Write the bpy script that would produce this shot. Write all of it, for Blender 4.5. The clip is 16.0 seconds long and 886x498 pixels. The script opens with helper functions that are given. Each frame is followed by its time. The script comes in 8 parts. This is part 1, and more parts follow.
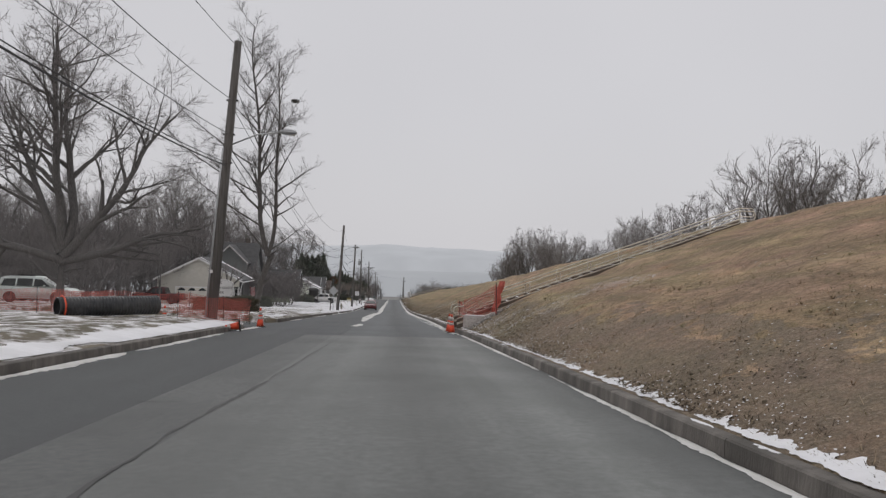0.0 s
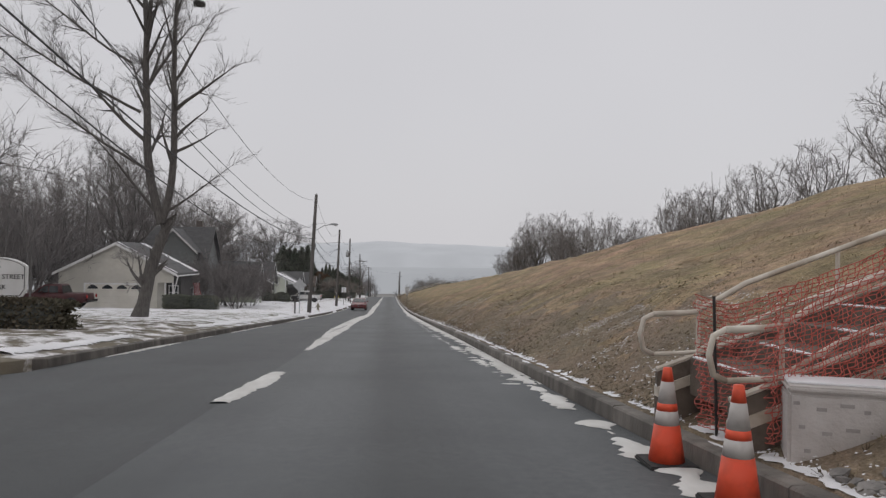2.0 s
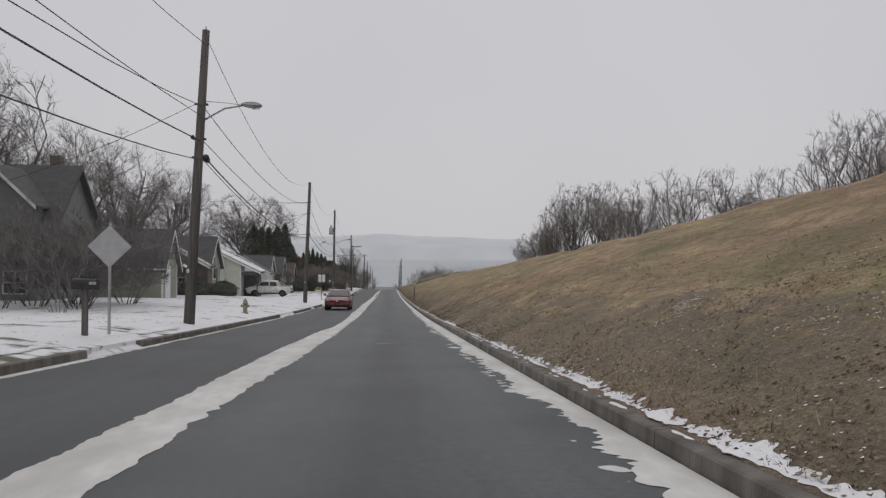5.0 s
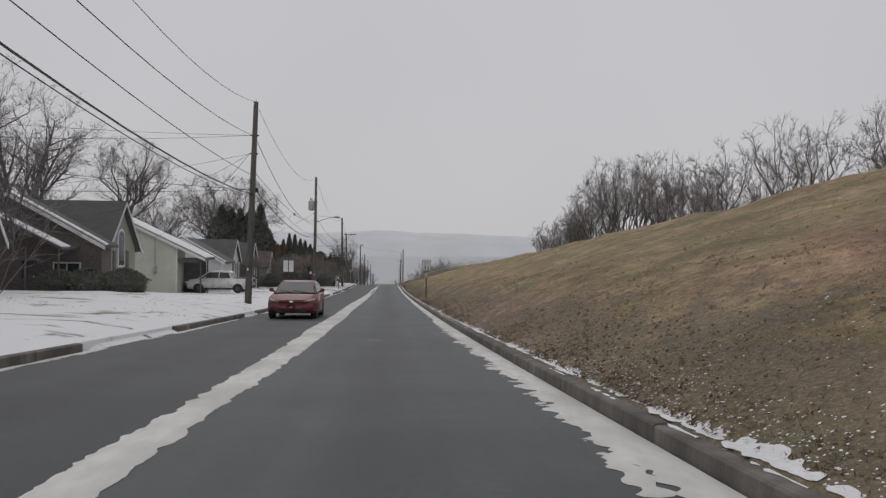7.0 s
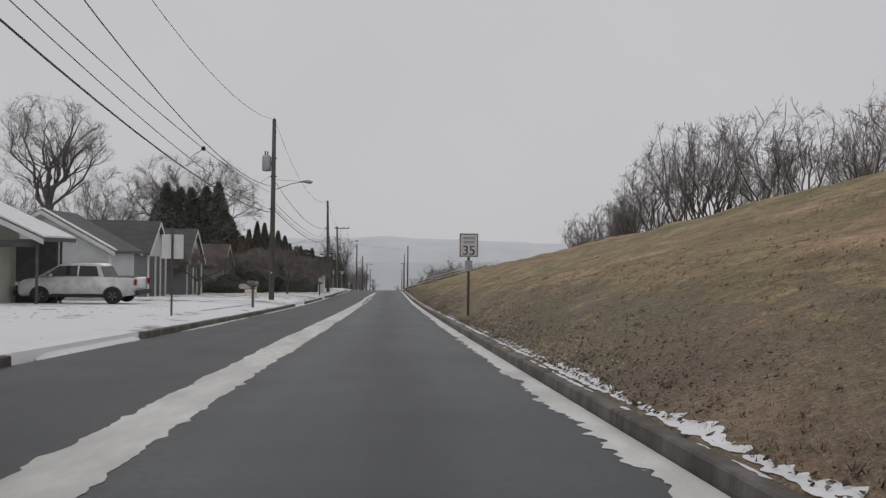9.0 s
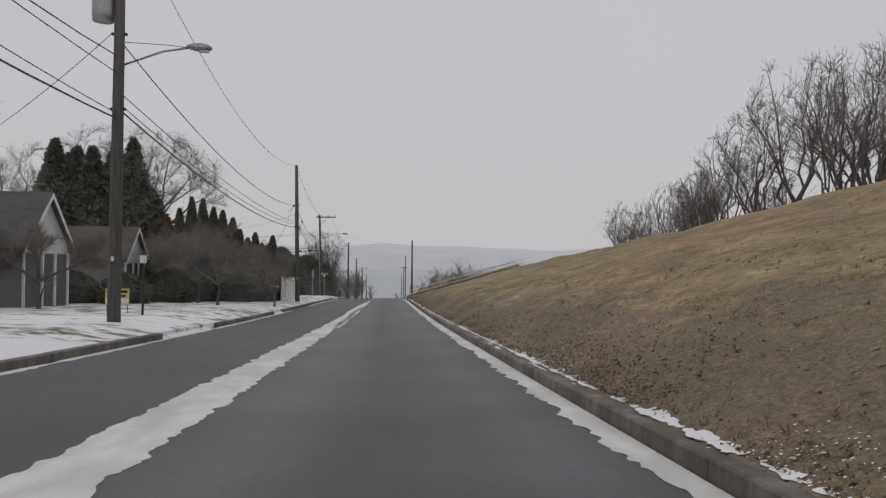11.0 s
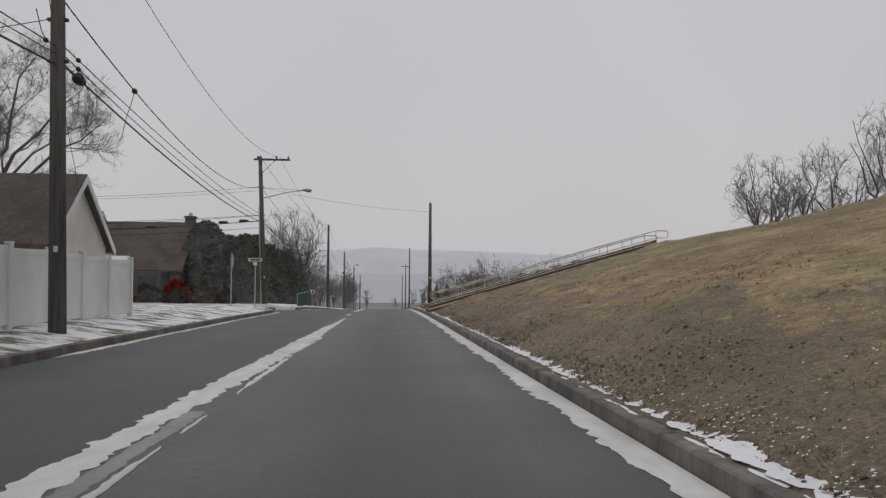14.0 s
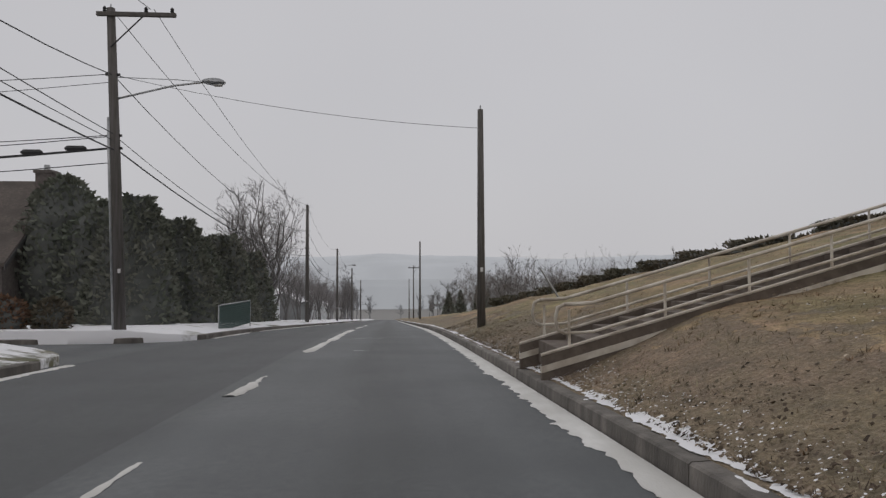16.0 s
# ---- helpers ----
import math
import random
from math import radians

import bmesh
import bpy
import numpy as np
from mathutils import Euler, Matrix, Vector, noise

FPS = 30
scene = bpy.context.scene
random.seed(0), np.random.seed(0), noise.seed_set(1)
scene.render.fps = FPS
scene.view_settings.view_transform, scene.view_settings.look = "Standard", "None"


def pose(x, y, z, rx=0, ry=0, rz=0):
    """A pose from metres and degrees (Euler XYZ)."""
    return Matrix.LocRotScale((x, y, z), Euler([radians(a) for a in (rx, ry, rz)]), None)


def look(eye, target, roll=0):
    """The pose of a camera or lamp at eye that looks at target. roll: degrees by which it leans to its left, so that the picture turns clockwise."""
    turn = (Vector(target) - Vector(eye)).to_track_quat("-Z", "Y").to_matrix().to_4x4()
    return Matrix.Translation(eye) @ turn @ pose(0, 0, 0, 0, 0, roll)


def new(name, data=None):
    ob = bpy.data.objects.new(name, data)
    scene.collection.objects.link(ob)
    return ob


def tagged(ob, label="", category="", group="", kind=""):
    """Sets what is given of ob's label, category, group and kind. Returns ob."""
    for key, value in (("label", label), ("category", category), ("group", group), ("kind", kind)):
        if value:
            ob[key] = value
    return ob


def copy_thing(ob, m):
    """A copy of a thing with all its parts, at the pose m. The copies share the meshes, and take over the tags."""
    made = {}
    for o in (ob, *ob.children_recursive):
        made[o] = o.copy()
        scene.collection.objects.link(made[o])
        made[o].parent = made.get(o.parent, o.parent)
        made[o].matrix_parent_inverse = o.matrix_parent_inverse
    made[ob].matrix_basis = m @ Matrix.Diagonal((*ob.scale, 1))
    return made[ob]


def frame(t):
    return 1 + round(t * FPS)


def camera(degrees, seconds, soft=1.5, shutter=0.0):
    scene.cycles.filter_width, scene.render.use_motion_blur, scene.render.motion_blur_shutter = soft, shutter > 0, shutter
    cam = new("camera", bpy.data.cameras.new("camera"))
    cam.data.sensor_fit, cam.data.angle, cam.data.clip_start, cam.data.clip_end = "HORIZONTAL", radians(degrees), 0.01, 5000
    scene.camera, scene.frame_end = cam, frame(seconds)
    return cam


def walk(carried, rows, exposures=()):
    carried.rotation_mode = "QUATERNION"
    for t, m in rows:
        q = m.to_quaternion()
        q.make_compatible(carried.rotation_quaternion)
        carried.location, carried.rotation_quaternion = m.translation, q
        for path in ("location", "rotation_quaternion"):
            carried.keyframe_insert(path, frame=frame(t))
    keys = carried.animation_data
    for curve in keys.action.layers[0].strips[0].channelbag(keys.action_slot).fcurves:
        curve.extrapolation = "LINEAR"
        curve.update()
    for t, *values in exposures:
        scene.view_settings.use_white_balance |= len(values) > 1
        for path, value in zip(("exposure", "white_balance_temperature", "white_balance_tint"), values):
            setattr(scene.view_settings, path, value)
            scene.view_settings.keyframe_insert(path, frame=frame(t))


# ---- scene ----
cam = camera(62.2, 16.0, soft=1.35)
PATH = [
    (0, (-0.334, -18.529, 2.153), (-0.2011, -16.5342, 2.1858), 1.79),
    (0.5, (-0.319, -12.866, 1.843), (-0.1755, -10.8714, 1.8769), 1.78),
    (1, (-0.286, -7.208, 1.543), (-0.1337, -5.2144, 1.5784), 2.04),
    (1.5, (-0.218, -1.557, 1.235), (-0.0700, 0.4370, 1.2688), 1.84),
    (2, (-0.120, 4.145, 0.917), (0.0265, 6.1399, 0.9401), 0.89),
    (2.5, (-0.084, 9.858, 0.603), (0.0602, 11.8528, 0.6187), 0.51),
    (3, (-0.088, 15.591, 0.266), (0.0593, 17.5858, 0.2770), 0.52),
    (3.5, (-0.106, 21.359, -0.077), (0.0453, 23.3532, -0.0677), 0.47),
    (4, (-0.085, 27.151, -0.431), (0.0651, 29.1457, -0.4231), 0.76),
    (6.5, (-0.054, 56.089, -2.274), (0.0940, 58.0835, -2.2756), 0.61),
    (7, (-0.032, 62.534, -2.674), (0.1188, 64.5286, -2.6775), 0.77),
    (7.5, (0.008, 69.082, -3.068), (0.1604, 71.0761, -3.0713), 0.79),
    (8, (0.035, 75.687, -3.456), (0.1911, 77.6812, -3.4608), 0.58),
    (8.5, (0.048, 82.304, -3.826), (0.2010, 84.2984, -3.8220), 0.61),
    (9, (0.073, 88.895, -4.178), (0.2193, 90.8895, -4.1642), 0.64),
    (11.5, (0.019, 121.024, -5.728), (0.1727, 123.0181, -5.6911), 0.41),
    (12, (0.021, 127.531, -6.015), (0.1771, 129.5250, -5.9760), 0.37),
    (12.5, (0.014, 134.022, -6.293), (0.1683, 136.0158, -6.2528), 0.28),
    (13, (0.022, 140.437, -6.558), (0.1769, 142.4301, -6.5143), 0.43),
    (13.5, (0.084, 146.727, -6.789), (0.2372, 148.7205, -6.7443), 0.29),
    (14, (0.068, 152.899, -7.011), (0.2251, 154.8920, -6.9642), 0.42),
    (14.5, (0.123, 159.072, -7.217), (0.2788, 161.0653, -7.1615), 0.92),
    (15, (0.159, 165.269, -7.417), (0.3085, 167.2624, -7.3560), 0.60),
    (15.5, (0.207, 171.478, -7.616), (0.3530, 173.4713, -7.5500), 0.39),
    (16, (0.221, 177.675, -7.818), (0.3660, 179.6685, -7.7556), -0.11),
]
walk(cam, [(t, look(eye, target, roll)) for t, eye, target, roll in PATH],
     exposures=[(0, .2), (3.5, .18), (4.2, .15), (6.5, 0.0), (16, 0.0)])

# ---- sky and light: a flat winter overcast ----
scene.world = bpy.data.worlds.new("overcast_sky")
scene.world.use_nodes = True
wt = scene.world.node_tree
sky = wt.nodes.new("ShaderNodeTexSky")
sky.sky_type = 'NISHITA'
sky.sun_disc = False
sky.sun_elevation, sky.sun_rotation = radians(38), radians(200)
sky.dust_density, sky.air_density = 6.0, 1.0
sky_mix = wt.nodes.new("ShaderNodeMix")
sky_mix.data_type = 'RGBA'
sky_mix.inputs["Factor"].default_value = 0.93
sky_gain = wt.nodes.new("ShaderNodeMix")
sky_gain.data_type, sky_gain.blend_type = 'RGBA', 'MULTIPLY'
sky_gain.inputs["Factor"].default_value = 1.0
sky_gain.inputs[7].default_value = (0.09, 0.09, 0.09, 1)
wt.links.new(sky.outputs[0], sky_gain.inputs[6])
wt.links.new(sky_gain.outputs[2], sky_mix.inputs[6])
cloud = wt.nodes.new("ShaderNodeTexNoise")
cloud.inputs["Scale"].default_value = 1.3
cloud.inputs["Detail"].default_value = 3.0
cloud_ramp = wt.nodes.new("ShaderNodeValToRGB")
cloud_ramp.color_ramp.elements[0].position, cloud_ramp.color_ramp.elements[1].position = 0.3, 0.75
cloud_ramp.color_ramp.elements[0].color = (0.527, 0.52, 0.54, 1)
cloud_ramp.color_ramp.elements[1].color = (0.582, 0.574, 0.594, 1)
cloud_at = wt.nodes.new("ShaderNodeTexCoord")
wt.links.new(cloud_at.outputs["Generated"], cloud.inputs["Vector"])
wt.links.new(cloud.outputs[0], cloud_ramp.inputs[0])
wt.links.new(cloud_ramp.outputs[0], sky_mix.inputs[7])
wt.links.new(sky_mix.outputs[2], wt.nodes["Background"].inputs[0])
wt.nodes["Background"].inputs[1].default_value = 1.0
sun = new("sun", bpy.data.lights.new("sun", 'SUN'))
sun.data.energy, sun.data.angle, sun.data.color = 0.55, radians(60), (1.0, 0.985, 0.96)
sun.matrix_world = pose(0, 0, 60, 52, 0, 200)

# ---- plan: the road falls gently along +y; x is across it ----
GRADE = ((-60, -3.1), (0, -3.1), (33, -3.7), (70, -3.45), (91, -2.9), (120, -2.6), (137, -2.35),
         (155, -1.9), (172, -1.8), (190, -2.2), (215, -3.6), (1300, -3.6), (1450, 0), (5000, 0))
_gy = np.arange(-80.0, 5000.0, 0.5)
_gz = np.concatenate([[0], np.cumsum(np.tan(np.radians(np.interp(_gy[:-1] + .25, *zip(*GRADE)))) * .5)])
_gz -= np.interp(0, _gy, _gz)
KL = -5.45


def road_z(y):
    return np.interp(y, _gy, _gz)


def kerb_r(y):
    return 2.0 + np.interp(y, (-5, 12), (0.25, 0.0))


def bank_top(y):
    return np.interp(y, (-60, 60, 107, 140, 167, 182, 199, 225, 280, 400), (4.5, 4.55, 4.35, 4.1, 3.75, 3.5, 3.15, 2.2, 1.3, 0.9))


BANK_D = (0, .25, .5, .8, 1.1, 1.5, 2.0, 2.5, 3.1, 3.8, 5.0, 6.5, 8.1, 9.6, 11)
BANK_H = (.15, .18, .28, .44, .60, .81, 1.06, 1.29, 1.53, 1.79, 2.23, 2.78, 3.36, 3.9, 4.45)


def bank(x, y):
    """Height of the grassed bank over the road."""
    t = bank_top(y)
    d = x - kerb_r(y)
    rise = (np.interp(d, BANK_D, BANK_H) - .15) * (t - .15) / 4.3
    over = np.interp(d, (11, 14, 28, 60), (0.0, 0.12, -.35, -.9)) * np.minimum(1, t / 4)
    return .15 + rise + over


def lawn(x, y):
    w = np.interp(y, (70, 84, 106, 116), (0, 1, 1, 0))
    return np.interp(x, (-60, -30, -15, -7, -5.63, KL), (.5, .45, .4, .36, .16, .15)) + w * np.interp(x, (-15, -7), (.38, 0))


def ground_z(x, y):
    x = np.asarray(x, float)
    z = np.where(x > kerb_r(y), bank(x, y), np.where(x < KL, lawn(x, y), 0.0))
    return road_z(y) + z


def gz(x, y):
    return float(ground_z(x, y))


# ---- small builders ----
def link_nodes(m):
    return m.node_tree.nodes, m.node_tree.links


def material(name, c1, c2=None, scale=6.0, rough=0.8, metal=0.0, bump=0.0, fine=0.0, coord="Object", detail=6.0, c3=None,
             scale3=0.4, spec=0.5, random=0.0, stretch=None):
    """A surface with variation at two scales, and relief."""
    m = bpy.data.materials.new(name)
    m.use_nodes = True
    nodes, links = link_nodes(m)
    b = nodes["Principled BSDF"]
    b.inputs["Roughness"].default_value, b.inputs["Metallic"].default_value = rough, metal
    b.inputs["Specular IOR Level"].default_value = spec
    c2 = c2 or c1
    if coord == "Position":
        at = nodes.new("ShaderNodeNewGeometry").outputs["Position"]
    else:
        at = nodes.new("ShaderNodeTexCoord").outputs[coord]
    if stretch:
        mp = nodes.new("ShaderNodeMapping")
        mp.inputs["Scale"].default_value = stretch
        links.new(at, mp.inputs["Vector"])
        at = mp.outputs[0]
    n1 = nodes.new("ShaderNodeTexNoise")
    n1.inputs["Scale"].default_value, n1.inputs["Detail"].default_value = scale, detail
    links.new(at, n1.inputs["Vector"])
    ramp = nodes.new("ShaderNodeValToRGB")
    ramp.color_ramp.elements[0].position, ramp.color_ramp.elements[1].position = 0.32, 0.68
    ramp.color_ramp.elements[0].color, ramp.color_ramp.elements[1].color = (*c1, 1), (*c2, 1)
    links.new(n1.outputs[0], ramp.inputs[0])
    out = ramp.outputs[0]
    if c3:
        n3 = nodes.new("ShaderNodeTexNoise")
        n3.inputs["Scale"].default_value, n3.inputs["Detail"].default_value = scale3, 4
        links.new(at, n3.inputs["Vector"])
        r3 = nodes.new("ShaderNodeValToRGB")
        r3.color_ramp.elements[0].position, r3.color_ramp.elements[1].position = 0.42, 0.66
        links.new(n3.outputs[0], r3.inputs[0])
        mx = nodes.new("ShaderNodeMix")
        mx.data_type = 'RGBA'
        links.new(r3.outputs[0], mx.inputs["Factor"])
        links.new(out, mx.inputs[6])
        mx.inputs[7].default_value = (*c3, 1)
        out = mx.outputs[2]
    if random:
        info = nodes.new("ShaderNodeObjectInfo")
        hs = nodes.new("ShaderNodeHueSaturation")
        mr = nodes.new("ShaderNodeMapRange")
        mr.inputs[3].default_value, mr.inputs[4].default_value = 1 - random, 1 + random
        links.new(info.outputs["Random"], mr.inputs[0])
        links.new(mr.outputs[0], hs.inputs["Value"])
        links.new(out, hs.inputs["Color"])
        out = hs.outputs[0]
    links.new(out, b.inputs["Base Color"])
    if bump:
        nb = nodes.new("ShaderNodeTexNoise")
        nb.inputs["Scale"].default_value, nb.inputs["Detail"].default_value = fine or scale * 4, 5
        links.new(at, nb.inputs["Vector"])
        bp = nodes.new("ShaderNodeBump")
        bp.inputs["Strength"].default_value, bp.inputs["Distance"].default_value = bump, 0.02
        links.new(nb.outputs[0], bp.inputs["Height"])
        links.new(bp.outputs[0], b.inputs["Normal"])
    return m


def raw_mesh(name, verts, faces, mats, smooth=False, index=None):
    me = bpy.data.meshes.new(name)
    verts = np.asarray(verts, np.float32)
    faces = np.asarray(faces, np.int32)
    k = faces.shape[1]
    me.vertices.add(len(verts))
    me.vertices.foreach_set("co", verts.ravel())
    me.loops.add(faces.size)
    me.loops.foreach_set("vertex_index", faces.ravel())
    me.polygons.add(len(faces))
    me.polygons.foreach_set("loop_start", np.arange(0, faces.size, k, dtype=np.int32))
    for m in (mats if isinstance(mats, (list, tuple)) else [mats]):
        me.materials.append(m)
    if index is not None:
        me.polygons.foreach_set("material_index", np.asarray(index, np.int32))
    me.polygons.foreach_set("use_smooth", np.full(len(faces), smooth))
    me.update(calc_edges=True)
    return me


def part(name, bm, mat_, parent=None, label="", smooth=False):
    me = bpy.data.meshes.new(name)
    bm.to_mesh(me)
    bm.free()
    me.materials.append(mat_)
    if smooth:
        me.polygons.foreach_set("use_smooth", np.full(len(me.polygons), True))
    ob = new(name, me)
    ob.parent = parent
    return tagged(ob, label)


def shared(name, me, parent=None, m=None, label=""):
    ob = new(name, me)
    ob.parent = parent
    if m is not None:
        ob.matrix_basis = m
    return tagged(ob, label)


def thing(name, m, label, category, group=""):
    e = new(name)
    e.empty_display_size = 0.2
    e.matrix_basis = m
    return tagged(e, label, category, group)


def box(bm, x0, x1, y0, y1, z0, z1, bevel=0.0):
    g = bmesh.ops.create_cube(bm, size=1.0)
    vs = g["verts"]
    for v in vs:
        v.co = Vector(((x0 + x1) / 2 + v.co.x * (x1 - x0), (y0 + y1) / 2 + v.co.y * (y1 - y0), (z0 + z1) / 2 + v.co.z * (z1 - z0)))
    if bevel:
        es = list({e for v in vs for e in v.link_edges})
        bmesh.ops.bevel(bm, geom=es, offset=bevel, segments=2, affect='EDGES')
    return bm


def boxes(*rows, bevel=0.0):
    bm = bmesh.new()
    for r in rows:
        box(bm, *r, bevel=bevel)
    return bm


def prism(bm, outline, y0, y1, axis="y"):
    """Extrudes an outline of (a, b) pairs: along y (a is x) or along x (a is y)."""
    def at(a, b, c):
        return (a, c, b) if axis == "y" else (c, a, b)
    lo = [bm.verts.new(at(a, b, y0)) for a, b in outline]
    hi = [bm.verts.new(at(a, b, y1)) for a, b in outline]
    n = len(outline)
    bm.faces.new(lo)
    bm.faces.new(hi[::-1])
    for i in range(n):
        bm.faces.new((lo[i], hi[i], hi[(i + 1) % n], lo[(i + 1) % n]))
    bmesh.ops.recalc_face_normals(bm, faces=bm.faces)
    return bm


def tube(bm, pts, rad, sides=8, cap=True):
    """A tube through points; rad is one radius or one per point."""
    pts = [Vector(p) for p in pts]
    rad = [rad] * len(pts) if np.isscalar(rad) else rad
    rings = []
    for i, p in enumerate(pts):
        d = (pts[min(i + 1, len(pts) - 1)] - pts[max(i - 1, 0)]).normalized()
        a = d.orthogonal().normalized() if i == 0 else (a - d * a.dot(d)).normalized()
        b = d.cross(a)
        rings.append([bm.verts.new(p + (a * math.cos(k * math.tau / sides) + b * math.sin(k * math.tau / sides)) * rad[i]) for k in range(sides)])
    for r, s in zip(rings, rings[1:]):
        for k in range(sides):
            bm.faces.new((r[k], r[(k + 1) % sides], s[(k + 1) % sides], s[k]))
    if cap:
        bm.faces.new(rings[0][::-1])
        bm.faces.new(rings[-1])
    return bm


def tubes(*rows, sides=8):
    bm = bmesh.new()
    for pts, r in rows:
        tube(bm, pts, r, sides)
    return bm


def lathe(bm, prof, sides=20, x=0.0, y=0.0):
    """Turns an outline of (radius, height) pairs."""
    rings = [[bm.verts.new((x + r * math.cos(k * math.tau / sides), y + r * math.sin(k * math.tau / sides), z)) for k in range(sides)] for r, z in prof]
    for r, s in zip(rings, rings[1:]):
        for k in range(sides):
            bm.faces.new((r[k], r[(k + 1) % sides], s[(k + 1) % sides], s[k]))
    bm.faces.new(rings[0][::-1])
    bm.faces.new(rings[-1])
    return bm


# ---- materials ----
M_PLAIN_SNOW = material("snow", (.80, .80, .82), (.86, .86, .88), 9, 0.85, bump=.35, fine=30, coord="Position", c3=(.72, .72, .73), scale3=.9)
M_SNOW_ROAD = material("packed_snow", (.6, .595, .57), (.72, .715, .695), 7, 0.85, bump=.4, fine=34, coord="Position", c3=(.52, .51, .485), scale3=1.6, stretch=(1, .35, 1))
M_SLUSH = material("grey_slush", (.095, .1, .099), (.145, .15, .147), 9, .5, bump=.3, fine=40, coord="Position", c3=(.17, .172, .165), scale3=2.2, stretch=(1, .6, 1))
M_KERB = material("kerb_concrete", (.105, .096, .087), (.24, .22, .198), 4.5, 0.95, bump=.6, fine=45, c3=(.1, .092, .083), scale3=1.7, random=.14, coord="Position", detail=9, stretch=(1, 1, .3))
M_WOODPOLE = material("weathered_pole", (.08, .074, .067), (.14, .13, .118), 5, 0.9, bump=.6, fine=30, stretch=(6, 6, .35), c3=(.15, .14, .135), scale3=2)
M_BARK = material("grey_bark", (.085, .078, .074), (.15, .14, .132), 7, 0.95, bump=.6, fine=22, stretch=(3, 3, .6))
M_BARK2 = material("dark_bark", (.1, .095, .092), (.17, .162, .157), 7, 0.95, bump=.5, fine=20, stretch=(3, 3, .6))
M_TWIG = material("twigs", (.165, .154, .15), (.23, .216, .211), 1.0, 0.95, random=.12)
M_TWIG2 = material("brown_twigs", (.21, .184, .164), (.285, .252, .227), .6, 0.95, random=.1)
# Paler, bluer version of the twigs that carries distance haze in its colour.
M_HAZETWIG = material("hazed_twigs", (.2, .2, .205), (.27, .27, .278), .3, 0.95, random=.1)
M_WIRE = material("wire", (.03, .03, .032), rough=.6)
M_GALV = material("galvanized_steel", (.38, .39, .40), (.5, .51, .52), 8, .5, .7, bump=.1)
M_PAINTRAIL = material("cream_rail_paint", (.62, .57, .49), (.72, .68, .6), 4, .5, c3=(.4, .34, .27), scale3=3)
M_DARKSTEEL = material("dark_steel", (.035, .035, .038), (.06, .058, .056), 8, .6, .4)
M_ORANGE = material("orange_cone_plastic", (.8, .085, .035), (.86, .12, .055), 5, .55, c3=(.58, .075, .035), scale3=6)
M_NET = material("orange_net", (.5, .11, .085), (.58, .16, .125), 2, .6)
M_REFLECT = material("white_collar", (.62, .61, .6), (.74, .73, .72), 6, .45)
M_COLLAR = material("dull_white_collar", (.5, .47, .45), (.62, .59, .56), 14, .6, c3=(.4, .37, .35), scale3=7)
M_RUBBER = material("black_rubber", (.02, .02, .02), (.035, .035, .035), 6, .8, bump=.3)
M_CONC = material("pale_concrete", (.48, .45, .43), (.6, .57, .55), 5, .95, bump=.4, fine=40, c3=(.36, .33, .31), scale3=2)
M_STONE = material("rubble", (.2, .19, .18), (.38, .36, .34), 5, .95, bump=.6, random=.3)
M_TREAD = material("dark_treads", (.1, .08, .066), (.17, .14, .115), 6, .95, bump=.4)
M_WHITE = material("white_paint", (.74, .74, .74), (.8, .8, .8), 3, .5, c3=(.66, .66, .65), scale3=1.5)
M_VINYL = material("white_vinyl", (.76, .77, .76), (.82, .83, .81), 1.5, .45, c3=(.68, .69, .66), scale3=.7)
M_GLASS = material("window_glass", (.025, .03, .034), (.06, .065, .07), 1.2, .08, spec=.8)
M_CARGLASS = material("car_glass", (.02, .024, .026), (.05, .055, .06), 1.0, .05, spec=.35)
M_TYRE = material("tyre_rubber", (.018, .018, .018), (.04, .04, .04), 8, .85, bump=.3)
M_RIM = material("alloy_rim", (.12, .12, .125), (.2, .2, .205), 4, .4, .6)
M_CHROME = material("chrome", (.6, .6, .62), rough=.15, metal=1.0)
M_LAMP = material("lamp_lens", (.7, .7, .68), rough=.1)
M_REDLENS = material("red_lens", (.35, .02, .02), rough=.15)
M_WHITECAR = material("white_car_paint", (.74, .75, .75), (.8, .8, .8), 1.5, .25, c3=(.6, .59, .57), scale3=2)
M_SILVERCAR = material("pale_silver_paint", (.56, .6, .58), (.62, .66, .64), 1.5, .3, .3)
M_REDCAR = material("deep_red_paint", (.155, .028, .034), (.2, .038, .042), 1.5, .3, .1, c3=(.15, .05, .05), scale3=2)
M_REDTRUCK = material("dull_red_paint", (.05, .014, .016), (.08, .022, .024), 2, .35, .1)
M_BLACKPLASTIC = material("black_plastic", (.022, .022, .024), (.04, .04, .042), 5, .6, bump=.2)
M_LETTER = material("sign_black", (.03, .03, .035), rough=.6)
M_SIGNWHITE = material("sign_white", (.7, .71, .72), (.78, .79, .8), 4, .4)
M_SIGNBACK = material("sign_aluminium", (.42, .43, .44), (.52, .53, .54), 5, .45, .5)


